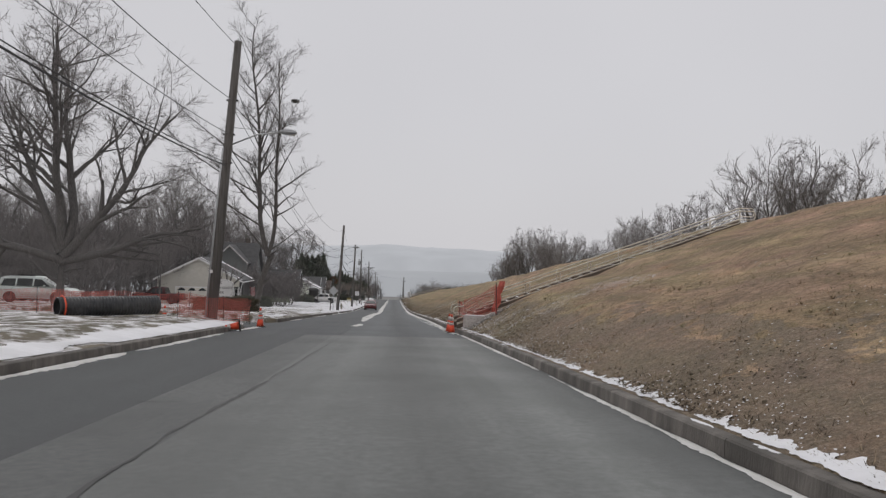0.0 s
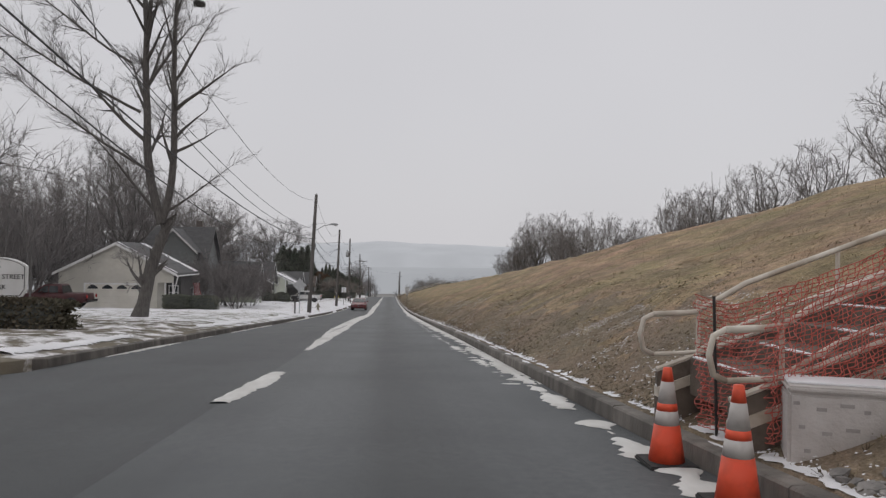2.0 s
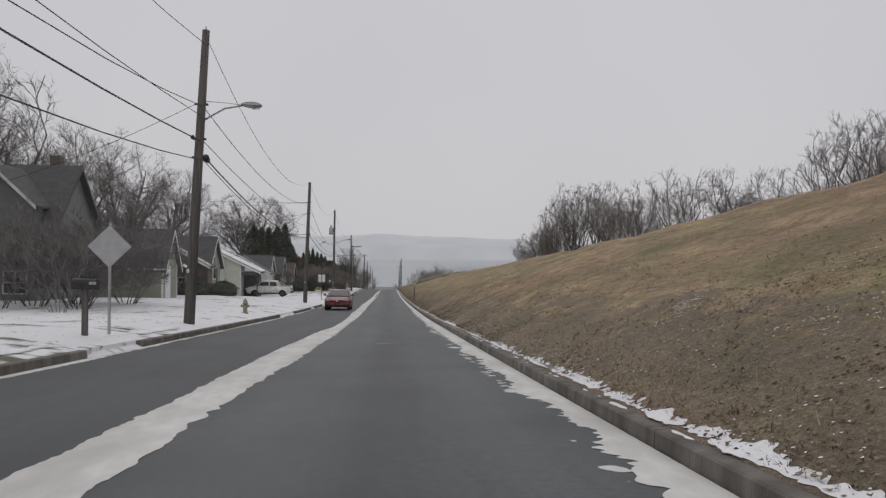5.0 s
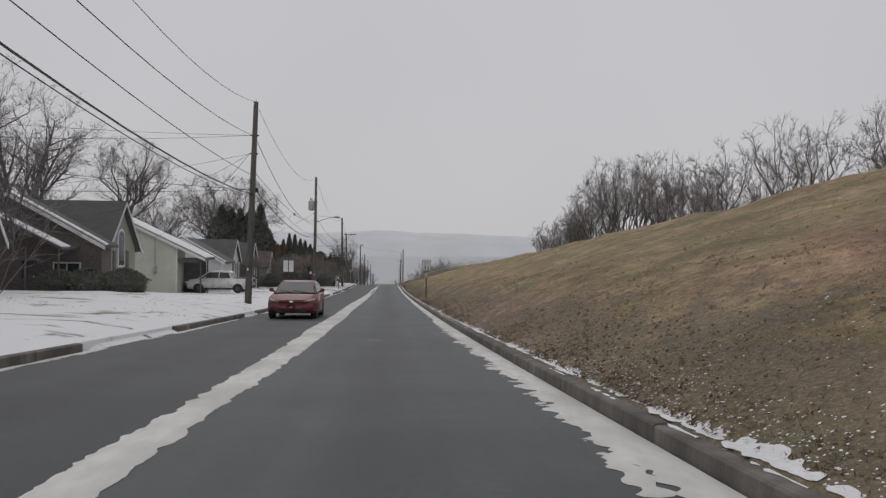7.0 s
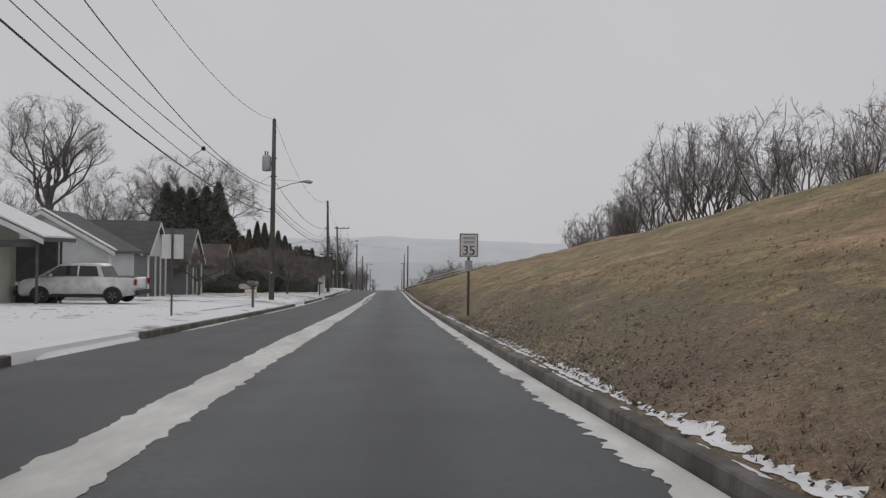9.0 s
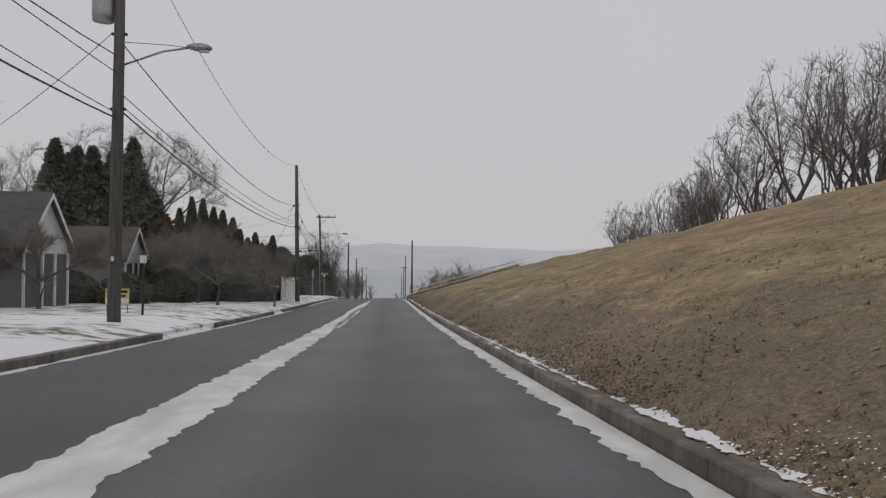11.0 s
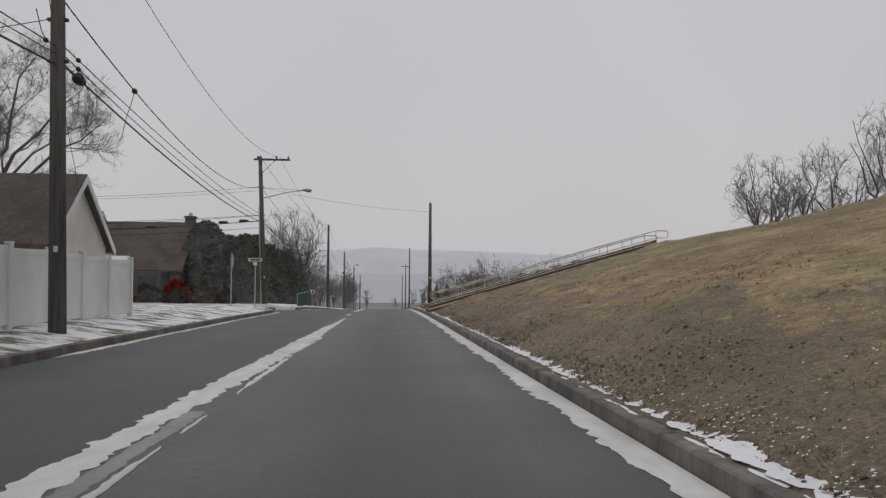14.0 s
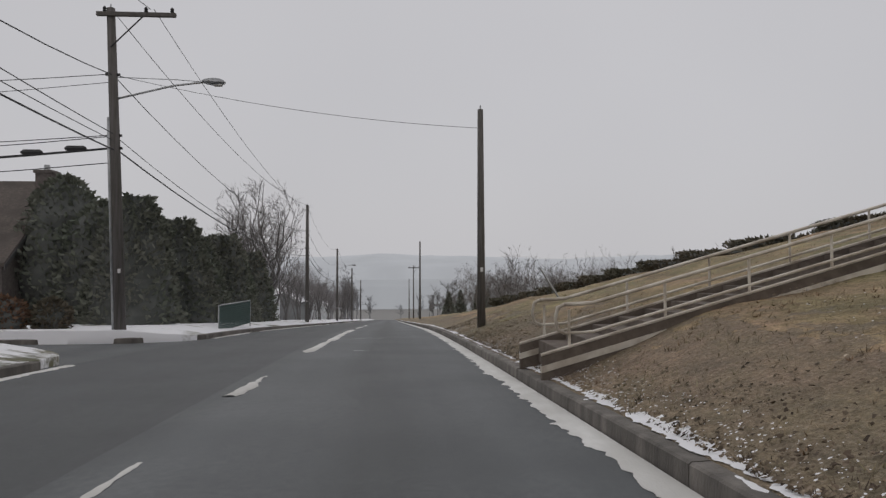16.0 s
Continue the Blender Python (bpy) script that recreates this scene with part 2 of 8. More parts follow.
def siding(name, col, dark, rows=9.0):
    """Lapped boards: rows to a metre of height."""
    m = material(name, dark, col, 3, .7, c3=tuple(c * .86 for c in col), scale3=.6)
    nodes, links = link_nodes(m)
    b = nodes["Principled BSDF"]
    w = nodes.new("ShaderNodeTexWave")
    w.wave_type, w.bands_direction, w.wave_profile = 'BANDS', 'Z', 'SAW'
    w.inputs["Scale"].default_value = rows * 0.159 * 2
    at = nodes.new("ShaderNodeTexCoord")
    links.new(at.outputs["Object"], w.inputs["Vector"])
    bp = nodes.new("ShaderNodeBump")
    bp.inputs["Strength"].default_value, bp.inputs["Distance"].default_value = .8, .015
    links.new(w.outputs[1], bp.inputs["Height"])
    links.new(bp.outputs[0], b.inputs["Normal"])
    return m


M_CREAM = siding("cream_siding", (.62, .6, .54), (.55, .53, .47))
M_SAGE = siding("sage_siding", (.32, .345, .275), (.27, .295, .235))
M_PALEGREEN = siding("pale_green_siding", (.62, .65, .56), (.55, .58, .5))
M_GREYSIDE = siding("grey_siding", (.24, .25, .25), (.19, .2, .2))
M_WHITESIDE = siding("white_siding", (.64, .66, .67), (.56, .58, .59))
M_BRICKSIDE = material("dark_brick", (.12, .105, .098), (.18, .158, .146), 9, .95, bump=.5, fine=30)
M_SHINGLE = material("dark_shingles", (.085, .085, .088), (.13, .129, .131), 9, .95, bump=.6, fine=26, c3=(.13, .13, .13), scale3=1.2, stretch=(1, 1, 3))
M_BROWNSHINGLE = material("brown_shingles", (.10, .085, .075), (.16, .135, .12), 9, .95, bump=.6, fine=26, c3=(.09, .078, .07), scale3=1.0)
M_ROOFSNOW = material("roof_snow", (.74, .74, .76), (.84, .84, .86), 4, .85, bump=.4, fine=20)


def ground_material(name, c_a, c_b, c_c, snow, s_scale, cover_lo, cover_hi, stretch=(1, 1, 1)):
    """Turf in two tones with lying snow where a noise of its own says so."""
    m = material(name, c_a, c_b, 2.2, .95, bump=.9, fine=40, coord="Position", c3=c_c, scale3=.5, detail=10, stretch=(1, .5, 1))
    nodes, links = link_nodes(m)
    b = nodes["Principled BSDF"]
    base = b.inputs["Base Color"].links[0].from_socket
    pos = nodes.new("ShaderNodeNewGeometry")
    mp = nodes.new("ShaderNodeMapping")
    mp.inputs["Scale"].default_value = stretch
    links.new(pos.outputs["Position"], mp.inputs["Vector"])
    n = nodes.new("ShaderNodeTexNoise")
    n.inputs["Scale"].default_value, n.inputs["Detail"].default_value, n.inputs["Roughness"].default_value = s_scale, 9, .62
    links.new(mp.outputs[0], n.inputs["Vector"])
    r = nodes.new("ShaderNodeValToRGB")
    r.color_ramp.elements[0].position, r.color_ramp.elements[1].position = cover_lo, cover_hi
    links.new(n.outputs[0], r.inputs[0])
    mx = nodes.new("ShaderNodeMix")
    mx.data_type = 'RGBA'
    links.new(r.outputs[0], mx.inputs["Factor"])
    links.new(base, mx.inputs[6])
    mx.inputs[7].default_value = (*snow, 1)
    links.new(mx.outputs[2], b.inputs["Base Color"])
    return m


M_BANK = ground_material("dry_bank_turf", (.243, .193, .146), (.425, .344, .259), (.238, .204, .147), (.74, .74, .74), 2.4, .80, .84, (1, .55, 1))
def turf_and_litter(m, foot, reach):
    """Adds grass tufts at two sizes, and brown leaves matted over the foot of the bank."""
    nodes, links = link_nodes(m)
    b = nodes["Principled BSDF"]
    base = b.inputs["Base Color"].links[0].from_socket
    pos = nodes.new("ShaderNodeNewGeometry").outputs["Position"]

    def noise(scale, stretch, detail=5.0, rough=.6):
        mp = nodes.new("ShaderNodeMapping")
        mp.inputs["Scale"].default_value = stretch
        links.new(pos, mp.inputs["Vector"])
        n = nodes.new("ShaderNodeTexNoise")
        n.inputs["Scale"].default_value, n.inputs["Detail"].default_value, n.inputs["Roughness"].default_value = scale, detail, rough
        links.new(mp.outputs[0], n.inputs["Vector"])
        return n.outputs[0]

    def ramp(val, p0, p1, c0, c1):
        r = nodes.new("ShaderNodeValToRGB")
        r.color_ramp.elements[0].position, r.color_ramp.elements[1].position = p0, p1
        r.color_ramp.elements[0].color, r.color_ramp.elements[1].color = (*c0, 1), (*c1, 1)
        links.new(val, r.inputs[0])
        return r.outputs[0]

    def mix(fac, a_, b_, kind='MIX'):
        x = nodes.new("ShaderNodeMix")
        x.data_type, x.blend_type = 'RGBA', kind
        if fac is None:
            x.inputs["Factor"].default_value = 1.0
        else:
            links.new(fac, x.inputs["Factor"])
        links.new(a_, x.inputs[6])
        links.new(b_, x.inputs[7])
        return x.outputs[2]

    fine_ = ramp(noise(48, (1, .8, 1), 8, .8), .3, .7, (.42, .42, .4), (1.55, 1.54, 1.5))
    tuft = ramp(noise(7.5, (1, .7, 1), 8, .8), .33, .67, (.52, .53, .46), (1.4, 1.37, 1.34))
    patch = ramp(noise(.75, (1, .45, 1), 6, .65), .32, .68, (.7, .71, .68), (1.26, 1.23, 1.18))
    out = mix(None, mix(None, mix(None, base, fine_, 'MULTIPLY'), tuft, 'MULTIPLY'), patch, 'MULTIPLY')
    out = mix(None, out, ramp(noise(.9, (1, .6, 1), 5, .65), .38, .62, (.93, 1.0, .82), (1.06, 1.0, 1.0)), 'MULTIPLY')
    rust = ramp(noise(.55, (1.3, .7, 1), 6, .7), .58, .7, (1, 1, 1), (1.08, .93, .86))
    out = mix(None, out, rust, 'MULTIPLY')
    lumps = nodes.new("ShaderNodeBump")
    lumps.inputs["Strength"].default_value, lumps.inputs["Distance"].default_value = .8, .09
    links.new(noise(6.0, (1, .8, 1), 6, .7), lumps.inputs["Height"])
    links.new(b.inputs["Normal"].links[0].from_socket, lumps.inputs["Normal"])
    links.new(lumps.outputs[0], b.inputs["Normal"])
    along_ = nodes.new("ShaderNodeSeparateXYZ")
    links.new(pos, along_.inputs[0])
    span_ = nodes.new("ShaderNodeMapRange")
    span_.inputs[1].default_value, span_.inputs[2].default_value = 45, 105
    links.new(along_.outputs["Y"], span_.inputs[0])
    out = mix(None, out, ramp(span_.outputs[0], 0, 1, (1.0, .955, .965), (.965, .965, .925)), 'MULTIPLY')
    hue = ramp(noise(.16, (1, .5, 1), 4, .6), .36, .64, (.95, 1.0, .92), (1.12, .98, 1.02))
    out = mix(None, out, hue, 'MULTIPLY')
    leaf = nodes.new("ShaderNodeValToRGB")
    e = leaf.color_ramp.elements
    e.new(.5)
    e.new(.9)
    for k, (p_, c_) in enumerate(((0, (.06, .05, .043)), (.4, (.13, .108, .086)), (.72, (.23, .19, .148)), (1, (.4, .34, .28)))):
        e[k].position, e[k].color = p_, (*c_, 1)
    links.new(ramp(noise(22, (1, .9, 1), 8, .85), .36, .64, (0, 0, 0), (1, 1, 1)), leaf.inputs[0])
    xyz = nodes.new("ShaderNodeSeparateXYZ")
    links.new(pos, xyz.inputs[0])
    far_ = nodes.new("ShaderNodeMapRange")
    far_.inputs[1].default_value, far_.inputs[2].default_value, far_.inputs[3].default_value, far_.inputs[4].default_value = foot, reach, .72, .28
    links.new(xyz.outputs["X"], far_.inputs[0])
    ad = nodes.new("ShaderNodeMath")
    links.new(far_.outputs[0], ad.inputs[0])
    links.new(noise(1.3, (1, .6, 1), 8, .7), ad.inputs[1])
    cover = ramp(ad.outputs[0], .98, 1.2, (0, 0, 0), (.6, .6, .6))
    out = mix(cover, out, leaf.outputs[0])
    links.new(out, b.inputs["Base Color"])
    return m


turf_and_litter(M_BANK, 2.3, 5.6)
M_LAWN = ground_material("snowy_lawn", (.13, .12, .08), (.2, .18, .12), (.11, .11, .06), (.80, .80, .82), .9, .315, .43, (1.0, .45, 1))
M_VERGE = ground_material("muddy_verge", (.12, .10, .075), (.19, .165, .12), (.1, .09, .06), (.80, .79, .80), 1.7, .46, .6, (1.2, .7, 1))
M_STREAKED = ground_material("streaked_lawn", (.12, .115, .075), (.19, .175, .115), (.1, .105, .06), (.80, .80, .82), 1.5, .40, .52, (.75, 1.1, 1))
M_DRIVE = ground_material("snowy_drive", (.12, .12, .12), (.17, .17, .17), (.13, .13, .125), (.80, .80, .82), .8, .33, .42, (.35, 1.3, 1))
M_FIELD = ground_material("winter_field", (.22, .215, .205), (.28, .275, .265), (.2, .195, .185), (.7, .7, .7), .3, .72, .8)


def asphalt(name, c1, c2, c3, worn=()):
    """Worn asphalt: stone grain, broad stains, and darker bands where wheels and drips run."""
    m = material(name, c1, c2, 14, .7, bump=.35, fine=160, coord="Position", c3=c3, scale3=.45)
    nodes, links = link_nodes(m)
    b = nodes["Principled BSDF"]
    base = b.inputs["Base Color"].links[0].from_socket
    pos = nodes.new("ShaderNodeNewGeometry")
    mp = nodes.new("ShaderNodeMapping")
    mp.inputs["Scale"].default_value = (1.1, .02, 0)
    links.new(pos.outputs["Position"], mp.inputs["Vector"])
    n = nodes.new("ShaderNodeTexNoise")
    n.inputs["Scale"].default_value, n.inputs["Detail"].default_value = 1.0, 5
    links.new(mp.outputs[0], n.inputs["Vector"])
    r = nodes.new("ShaderNodeValToRGB")
    r.color_ramp.elements[0].position, r.color_ramp.elements[1].position = .3, .75
    r.color_ramp.elements[0].color, r.color_ramp.elements[1].color = (.80, .80, .805, 1), (1.2, 1.2, 1.195, 1)
    links.new(n.outputs[0], r.inputs[0])
    mx = nodes.new("ShaderNodeMix")
    mx.data_type, mx.blend_type = 'RGBA', 'MULTIPLY'
    mx.inputs["Factor"].default_value = 1.0
    links.new(base, mx.inputs[6])
    links.new(r.outputs[0], mx.inputs[7])
    out = mx.outputs[2]
    if worn:
        xyz = nodes.new("ShaderNodeSeparateXYZ")
        links.new(pos.outputs["Position"], xyz.inputs[0])
        mp2 = nodes.new("ShaderNodeMapping")
        mp2.inputs["Scale"].default_value = (.6, .09, 0)
        links.new(pos.outputs["Position"], mp2.inputs["Vector"])
        n2 = nodes.new("ShaderNodeTexNoise")
        n2.inputs["Scale"].default_value, n2.inputs["Detail"].default_value = 1.0, 4
        links.new(mp2.outputs[0], n2.inputs["Vector"])
        sway = nodes.new("ShaderNodeMath")
        sway.operation = 'MULTIPLY_ADD'
        sway.inputs[1].default_value = .9
        links.new(n2.outputs[0], sway.inputs[0])
        links.new(xyz.outputs["X"], sway.inputs[2])
        span = nodes.new("ShaderNodeMapRange")
        span.inputs[1].default_value, span.inputs[2].default_value = -1.55, 2.45
        links.new(sway.outputs[0], span.inputs[0])
        band = nodes.new("ShaderNodeValToRGB")
        e = band.color_ramp.elements
        while len(e) < len(worn):
            e.new(.5)
        for k, (p_, v_) in enumerate(worn):
            e[k].position, e[k].color = p_, (v_, v_, v_, 1)
        links.new(span.outputs[0], band.inputs[0])
        mw = nodes.new("ShaderNodeMix")
        mw.data_type, mw.blend_type = 'RGBA', 'MULTIPLY'
        mw.inputs["Factor"].default_value = 1.0
        links.new(out, mw.inputs[6])
        links.new(band.outputs[0], mw.inputs[7])
        out = mw.outputs[2]
    links.new(out, b.inputs["Base Color"])
    return m


# polished wheel tracks with an oil-dripped strip between them, over the width of a lane
TRACKS = ((.0, .9), (.2, 1.15), (.34, 1.06), (.46, .75), (.54, .75), (.66, 1.06), (.8, 1.17), (1.0, .9))
M_ASPHALT = asphalt("worn_asphalt", (.071, .0775, .082), (.095, .102, .1065), (.0635, .07, .074), TRACKS)
M_DARKLANE = asphalt("damp_lane_asphalt", (.041, .0455, .049), (.058, .063, .0665), (.037, .041, .0445))
M_OLDASPHALT = asphalt("old_pale_asphalt", (.126, .133, .128), (.17, .177, .171), (.113, .119, .114), TRACKS)
M_NEWERASPHALT = asphalt("dark_lane_asphalt", (.036, .041, .043), (.052, .057, .059), (.04, .045, .046))
M_MIDASPHALT = asphalt("patched_asphalt", (.08, .085, .083), (.125, .13, .126), (.07, .074, .072))
M_TAR = material("crack_filler", (.03, .03, .03), (.05, .05, .05), 6, .7)
M_ROADMARK = material("worn_line_paint", (.5, .5, .48), (.62, .62, .6), 9, .8)

# ---- ground, road, kerbs ----
def value_noise(x, seed, octaves=4, gain=.55):
    """Smooth one-dimensional noise between about -1 and 1."""
    out, amp, tot = np.zeros_like(x, dtype=float), 1.0, 0.0
    for o in range(octaves):
        r = np.random.RandomState(seed * 17 + o).uniform(-1, 1, 8192)
        f = x * 2.0 ** o + 1000.0
        i = np.floor(f).astype(int)
        u = f - i
        u = u * u * (3 - 2 * u)
        out += amp * (r[i % 8192] * (1 - u) + r[(i + 1) % 8192] * u)
        tot += amp
        amp *= gain
    return out / tot


def noise2(x, y, seed=0, scale=1.0, octaves=3):
    """Smooth noise over the plan."""
    out, amp = np.zeros_like(x, dtype=float), 1.0
    for o in range(octaves):
        r = np.random.RandomState(seed * 31 + o).uniform(-1, 1, (257, 257))
        fx, fy = x * scale * 2 ** o + 400, y * scale * 2 ** o + 400
        i, j = np.floor(fx).astype(int), np.floor(fy).astype(int)
        u, v = fx - i, fy - j
        u, v = u * u * (3 - 2 * u), v * v * (3 - 2 * v)
        i, j = i % 256, j % 256
        out += amp * ((r[i, j] * (1 - u) + r[i + 1, j] * u) * (1 - v) + (r[i, j + 1] * (1 - u) + r[i + 1, j + 1] * u) * v)
        amp *= .5
    return out


def sheet(name, X, Y, Z, m, label="", kind="structure", smooth=True):
    """A surface over a grid of places (rows by columns)."""
    r, c = X.shape
    v = np.stack([X, Y, Z], -1).reshape(-1, 3)
    i = np.arange(r * c).reshape(r, c)
    f = np.stack([i[:-1, :-1], i[:-1, 1:], i[1:, 1:], i[1:, :-1]], -1).reshape(-1, 4)
    return tagged(new(name, raw_mesh(name, v, f, m, smooth)), label, "", "", kind)


def rows_of(a, b, step):
    return np.linspace(a, b, max(2, int(round((b - a) / step)) + 1))


JOINT = 4.3


def carriageway(name, y0, y1, m, label, a=0.0, b=1.0):
    ys = rows_of(y0, y1, 1.0)
    s = np.linspace(a, b, 9)
    X = KL + (kerb_r(ys)[:, None] - KL) * s[None]
    Y = np.repeat(ys[:, None], 9, 1)
    return sheet(name, X, Y, road_z(Y) + 0.0 * X, m, label)


carriageway("road_old_1", -60, JOINT, M_OLDASPHALT, "old pale grey asphalt lane with cracks", .44, 1)
carriageway("road_old_2", -60, JOINT, M_NEWERASPHALT, "darker asphalt lane beside the pale one", 0, .33)
carriageway("road_old_3", -60, JOINT, M_MIDASPHALT, "patched grey asphalt between two lanes", .33, .44)
carriageway("road_1", JOINT, 460, M_ASPHALT, "worn dark grey asphalt lane", .4765, 1)
carriageway("road_2", JOINT, 460, M_DARKLANE, "darker damp asphalt lane", 0, .4765)


def side_street(name, y0, y1, flare, m, label):
    xs = np.r_[rows_of(-75, KL - 6, 3), rows_of(KL - 5.8, KL, .3)]
    d = np.clip(xs - (KL - flare), 0, flare)
    w = flare - np.sqrt(np.maximum(flare ** 2 - d ** 2, 0))
    s = np.linspace(0, 1, 7)
    Y = (y0 - w)[:, None] + (y1 - y0 + 2 * w)[:, None] * s[None]
    X = np.repeat(xs[:, None], 7, 1)
    return sheet(name, X, Y, road_z(Y) + np.where(X < KL - .01, -.003, .0) + .006 * (KL - X), m, label)


S1, S2 = (9.4, 14.2), (192.0, 198.0)
side_street("side_road_1", *S1, 1.3, M_NEWERASPHALT, "patched grey asphalt side road")
side_street("side_road_2", *S2, 3.2, M_ASPHALT, "dark grey asphalt side road")


def lawn_edge(ys, y0, y1, r0, r1):
    """How far the lawn reaches to the road, with rounded corners at its ends."""
    x = np.full_like(ys, KL - .16)
    for e, r, sgn in ((y0, r0, 1), (y1, r1, -1)):
        if r:
            d = np.clip((ys - e) * sgn, 0, r)
            x = np.minimum(x, KL - .16 - r + np.sqrt(np.maximum(r * r - (r - d) ** 2, 0)))
    return x


def lawn_piece(name, y0, y1, r0, r1, m, label):
    ys = np.unique(np.r_[rows_of(y0, min(y0 + 4, y1), .2), rows_of(y0, y1, 1.0), rows_of(max(y1 - 4, y0), y1, .2), y0 + .01, y1 - .01])
    edge = lawn_edge(ys, y0, y1, r0, r1)
    s = np.r_[0, np.linspace(0.0, 1, 70) ** 2.2]
    X = edge[:, None] - (edge[:, None] + 85) * s[None]
    Y = np.repeat(ys[:, None], len(s), 1)
    z = road_z(Y) + lawn(X, Y)
    z[:, 0] -= .4
    z[[0, -1], :] -= .9
    z += np.clip((KL - X - .4) / 1.5, 0, 1) * .035 * noise2(X, Y, 3, .8)
    return sheet(name, X, Y, z, m, label)


lawn_piece("lawn_1", -60, S1[0] - .1, 0, 1.3, M_VERGE, "muddy verge with patches of snow")
lawn_piece("lawn_2", S1[1] + .1, 31, 1.3, 0, M_VERGE, "grass verge with streaks of snow")
lawn_piece("lawn_5", 31, 58, 0, 0, M_STREAKED, "lawn under thin snow with grass streaks")
lawn_piece("lawn_3", 58, 129, 0, 0, M_LAWN, "lawn under thin patchy snow")
lawn_piece("lawn_6", 129, S2[0] - .1, 0, .9, M_STREAKED, "lawn under thin snow with grass streaks")
lawn_piece("lawn_4", S2[1] + .1, 460, 3.0, 0, M_LAWN, "lawn under thin patchy snow")

ys = rows_of(-60, 460, .8)
d = np.r_[.11, .16, .25, .4, .55, .7, .85, 1.0, np.arange(1.3, 11.3, .4), 11.5, 12, 13, 14, 17, 20, 24, 28, 40, 60, 90]
X = kerb_r(ys)[:, None] + d[None]
Y = np.repeat(ys[:, None], len(d), 1)
Z = ground_z(X, Y) + np.clip((X - kerb_r(Y) - .3) / 2, 0, 1) * (.10 * noise2(X, Y * .45, 5, .55) + .03 * noise2(X, Y * .6, 6, 2.5))
Z[:, 0] -= .07
sheet("bank", X, Y, Z, M_BANK, "long grassed bank of dry tan winter grass")

gx = np.r_[-2500, -900, -300, -84, 0, 88, 160, 300, 900, 2500]
gy = np.r_[-1500, -300, -60, 0, 60, 120, 180, 240, 300, 400, 460, 600, 800, 1200, 2200, 4000]
X, Y = np.meshgrid(gx, gy)
off = np.where(np.abs(X) < 100, np.where(Y > 459, 0.25, -1.6), 0.1)
sheet("ground", X, Y, np.interp(Y, _gy, _gz) + off - .3, M_FIELD, "open dun winter ground reaching the horizon")


def kerb_unit():
    bm = bmesh.new()
    prism(bm, [(0, -.2), (0.012, .135), (.03, .15), (.15, .155), (.165, .14), (.165, -.2)], -.5, .5)
    me = bpy.data.meshes.new("kerb_stone")
    bm.to_mesh(me)
    bm.free()
    me.materials.append(M_KERB)
    return me


KERB = kerb_unit()


def kerb_run(name, path, parent_label, gaps=(), step=3.0):
    """Kerb stones end to end along a polyline; each stone stands to the right of its way."""
    top = tagged(new(name), parent_label, "kerb", "", "structure")
    pts = np.array(path, float)
    seg = np.r_[0, np.cumsum(np.linalg.norm(np.diff(pts, axis=0), axis=1))]
    n = int(seg[-1] / step)
    for k in range(n):
        a, b = k * step, (k + 1) * step
        pa, pb = [np.array([np.interp(s, seg, pts[:, 0]), np.interp(s, seg, pts[:, 1])]) for s in (a, b)]
        mid = (pa + pb) / 2
        if any(g0 < mid[1] < g1 for g0, g1 in gaps):
            continue
        za, zb = road_z(pa[1]), road_z(pb[1])
        dirv = Vector((pb[0] - pa[0], pb[1] - pa[1], zb - za))
        L = dirv.length
        yv = dirv.normalized()
        xv = yv.cross(Vector((0, 0, 1))).normalized()
        zv = xv.cross(yv)
        wob = random.uniform(-.006, .006)
        m = Matrix((( xv.x, yv.x * (L - .014), zv.x, mid[0]), (xv.y, yv.y * (L - .014), zv.y, mid[1]), (xv.z, yv.z * (L - .014), zv.z, (za + zb) / 2 + wob), (0, 0, 0, 1)))
        shared("kerb_stone", KERB, top, m)
    return top


right_path = [(kerb_r(y), y) for y in np.arange(-40, 330, 1.0)]
LEFT_GAPS = ((52.6, 56.4), (77, 82.4), (90.6, 95.2), (101.4, 106.0), (133.5, 138.4), (150.4, 155.6))


def arc(cx, cy, r, a0, a1, n=14):
    return [(cx + r * math.cos(radians(a)), cy + r * math.sin(radians(a))) for a in np.linspace(a0, a1, n)]


far_left = [(-5.45, y) for y in np.arange(330, S2[1] + 3.2, -1.0)] + arc(KL - 3.0, S2[1] + 3.0, 3.0, 0, -90) + [(-40, S2[1])]
mid_left = [(-40, S2[0])] + arc(KL - .9, S2[0] - .9, .9, 90, 0) + [(KL, y) for y in np.arange(S2[0] - 1.0, S1[1] + 1.5, -1.0)] + arc(KL - 1.3, S1[1] + 1.3, 1.3, 0, -90) + [(-40, S1[1])]
near_left = [(-40, S1[0])] + arc(KL - 1.3, S1[0] - 1.3, 1.3, 90, 0) + [(KL, y) for y in np.arange(S1[0] - 1.5, -40, -1.0)]

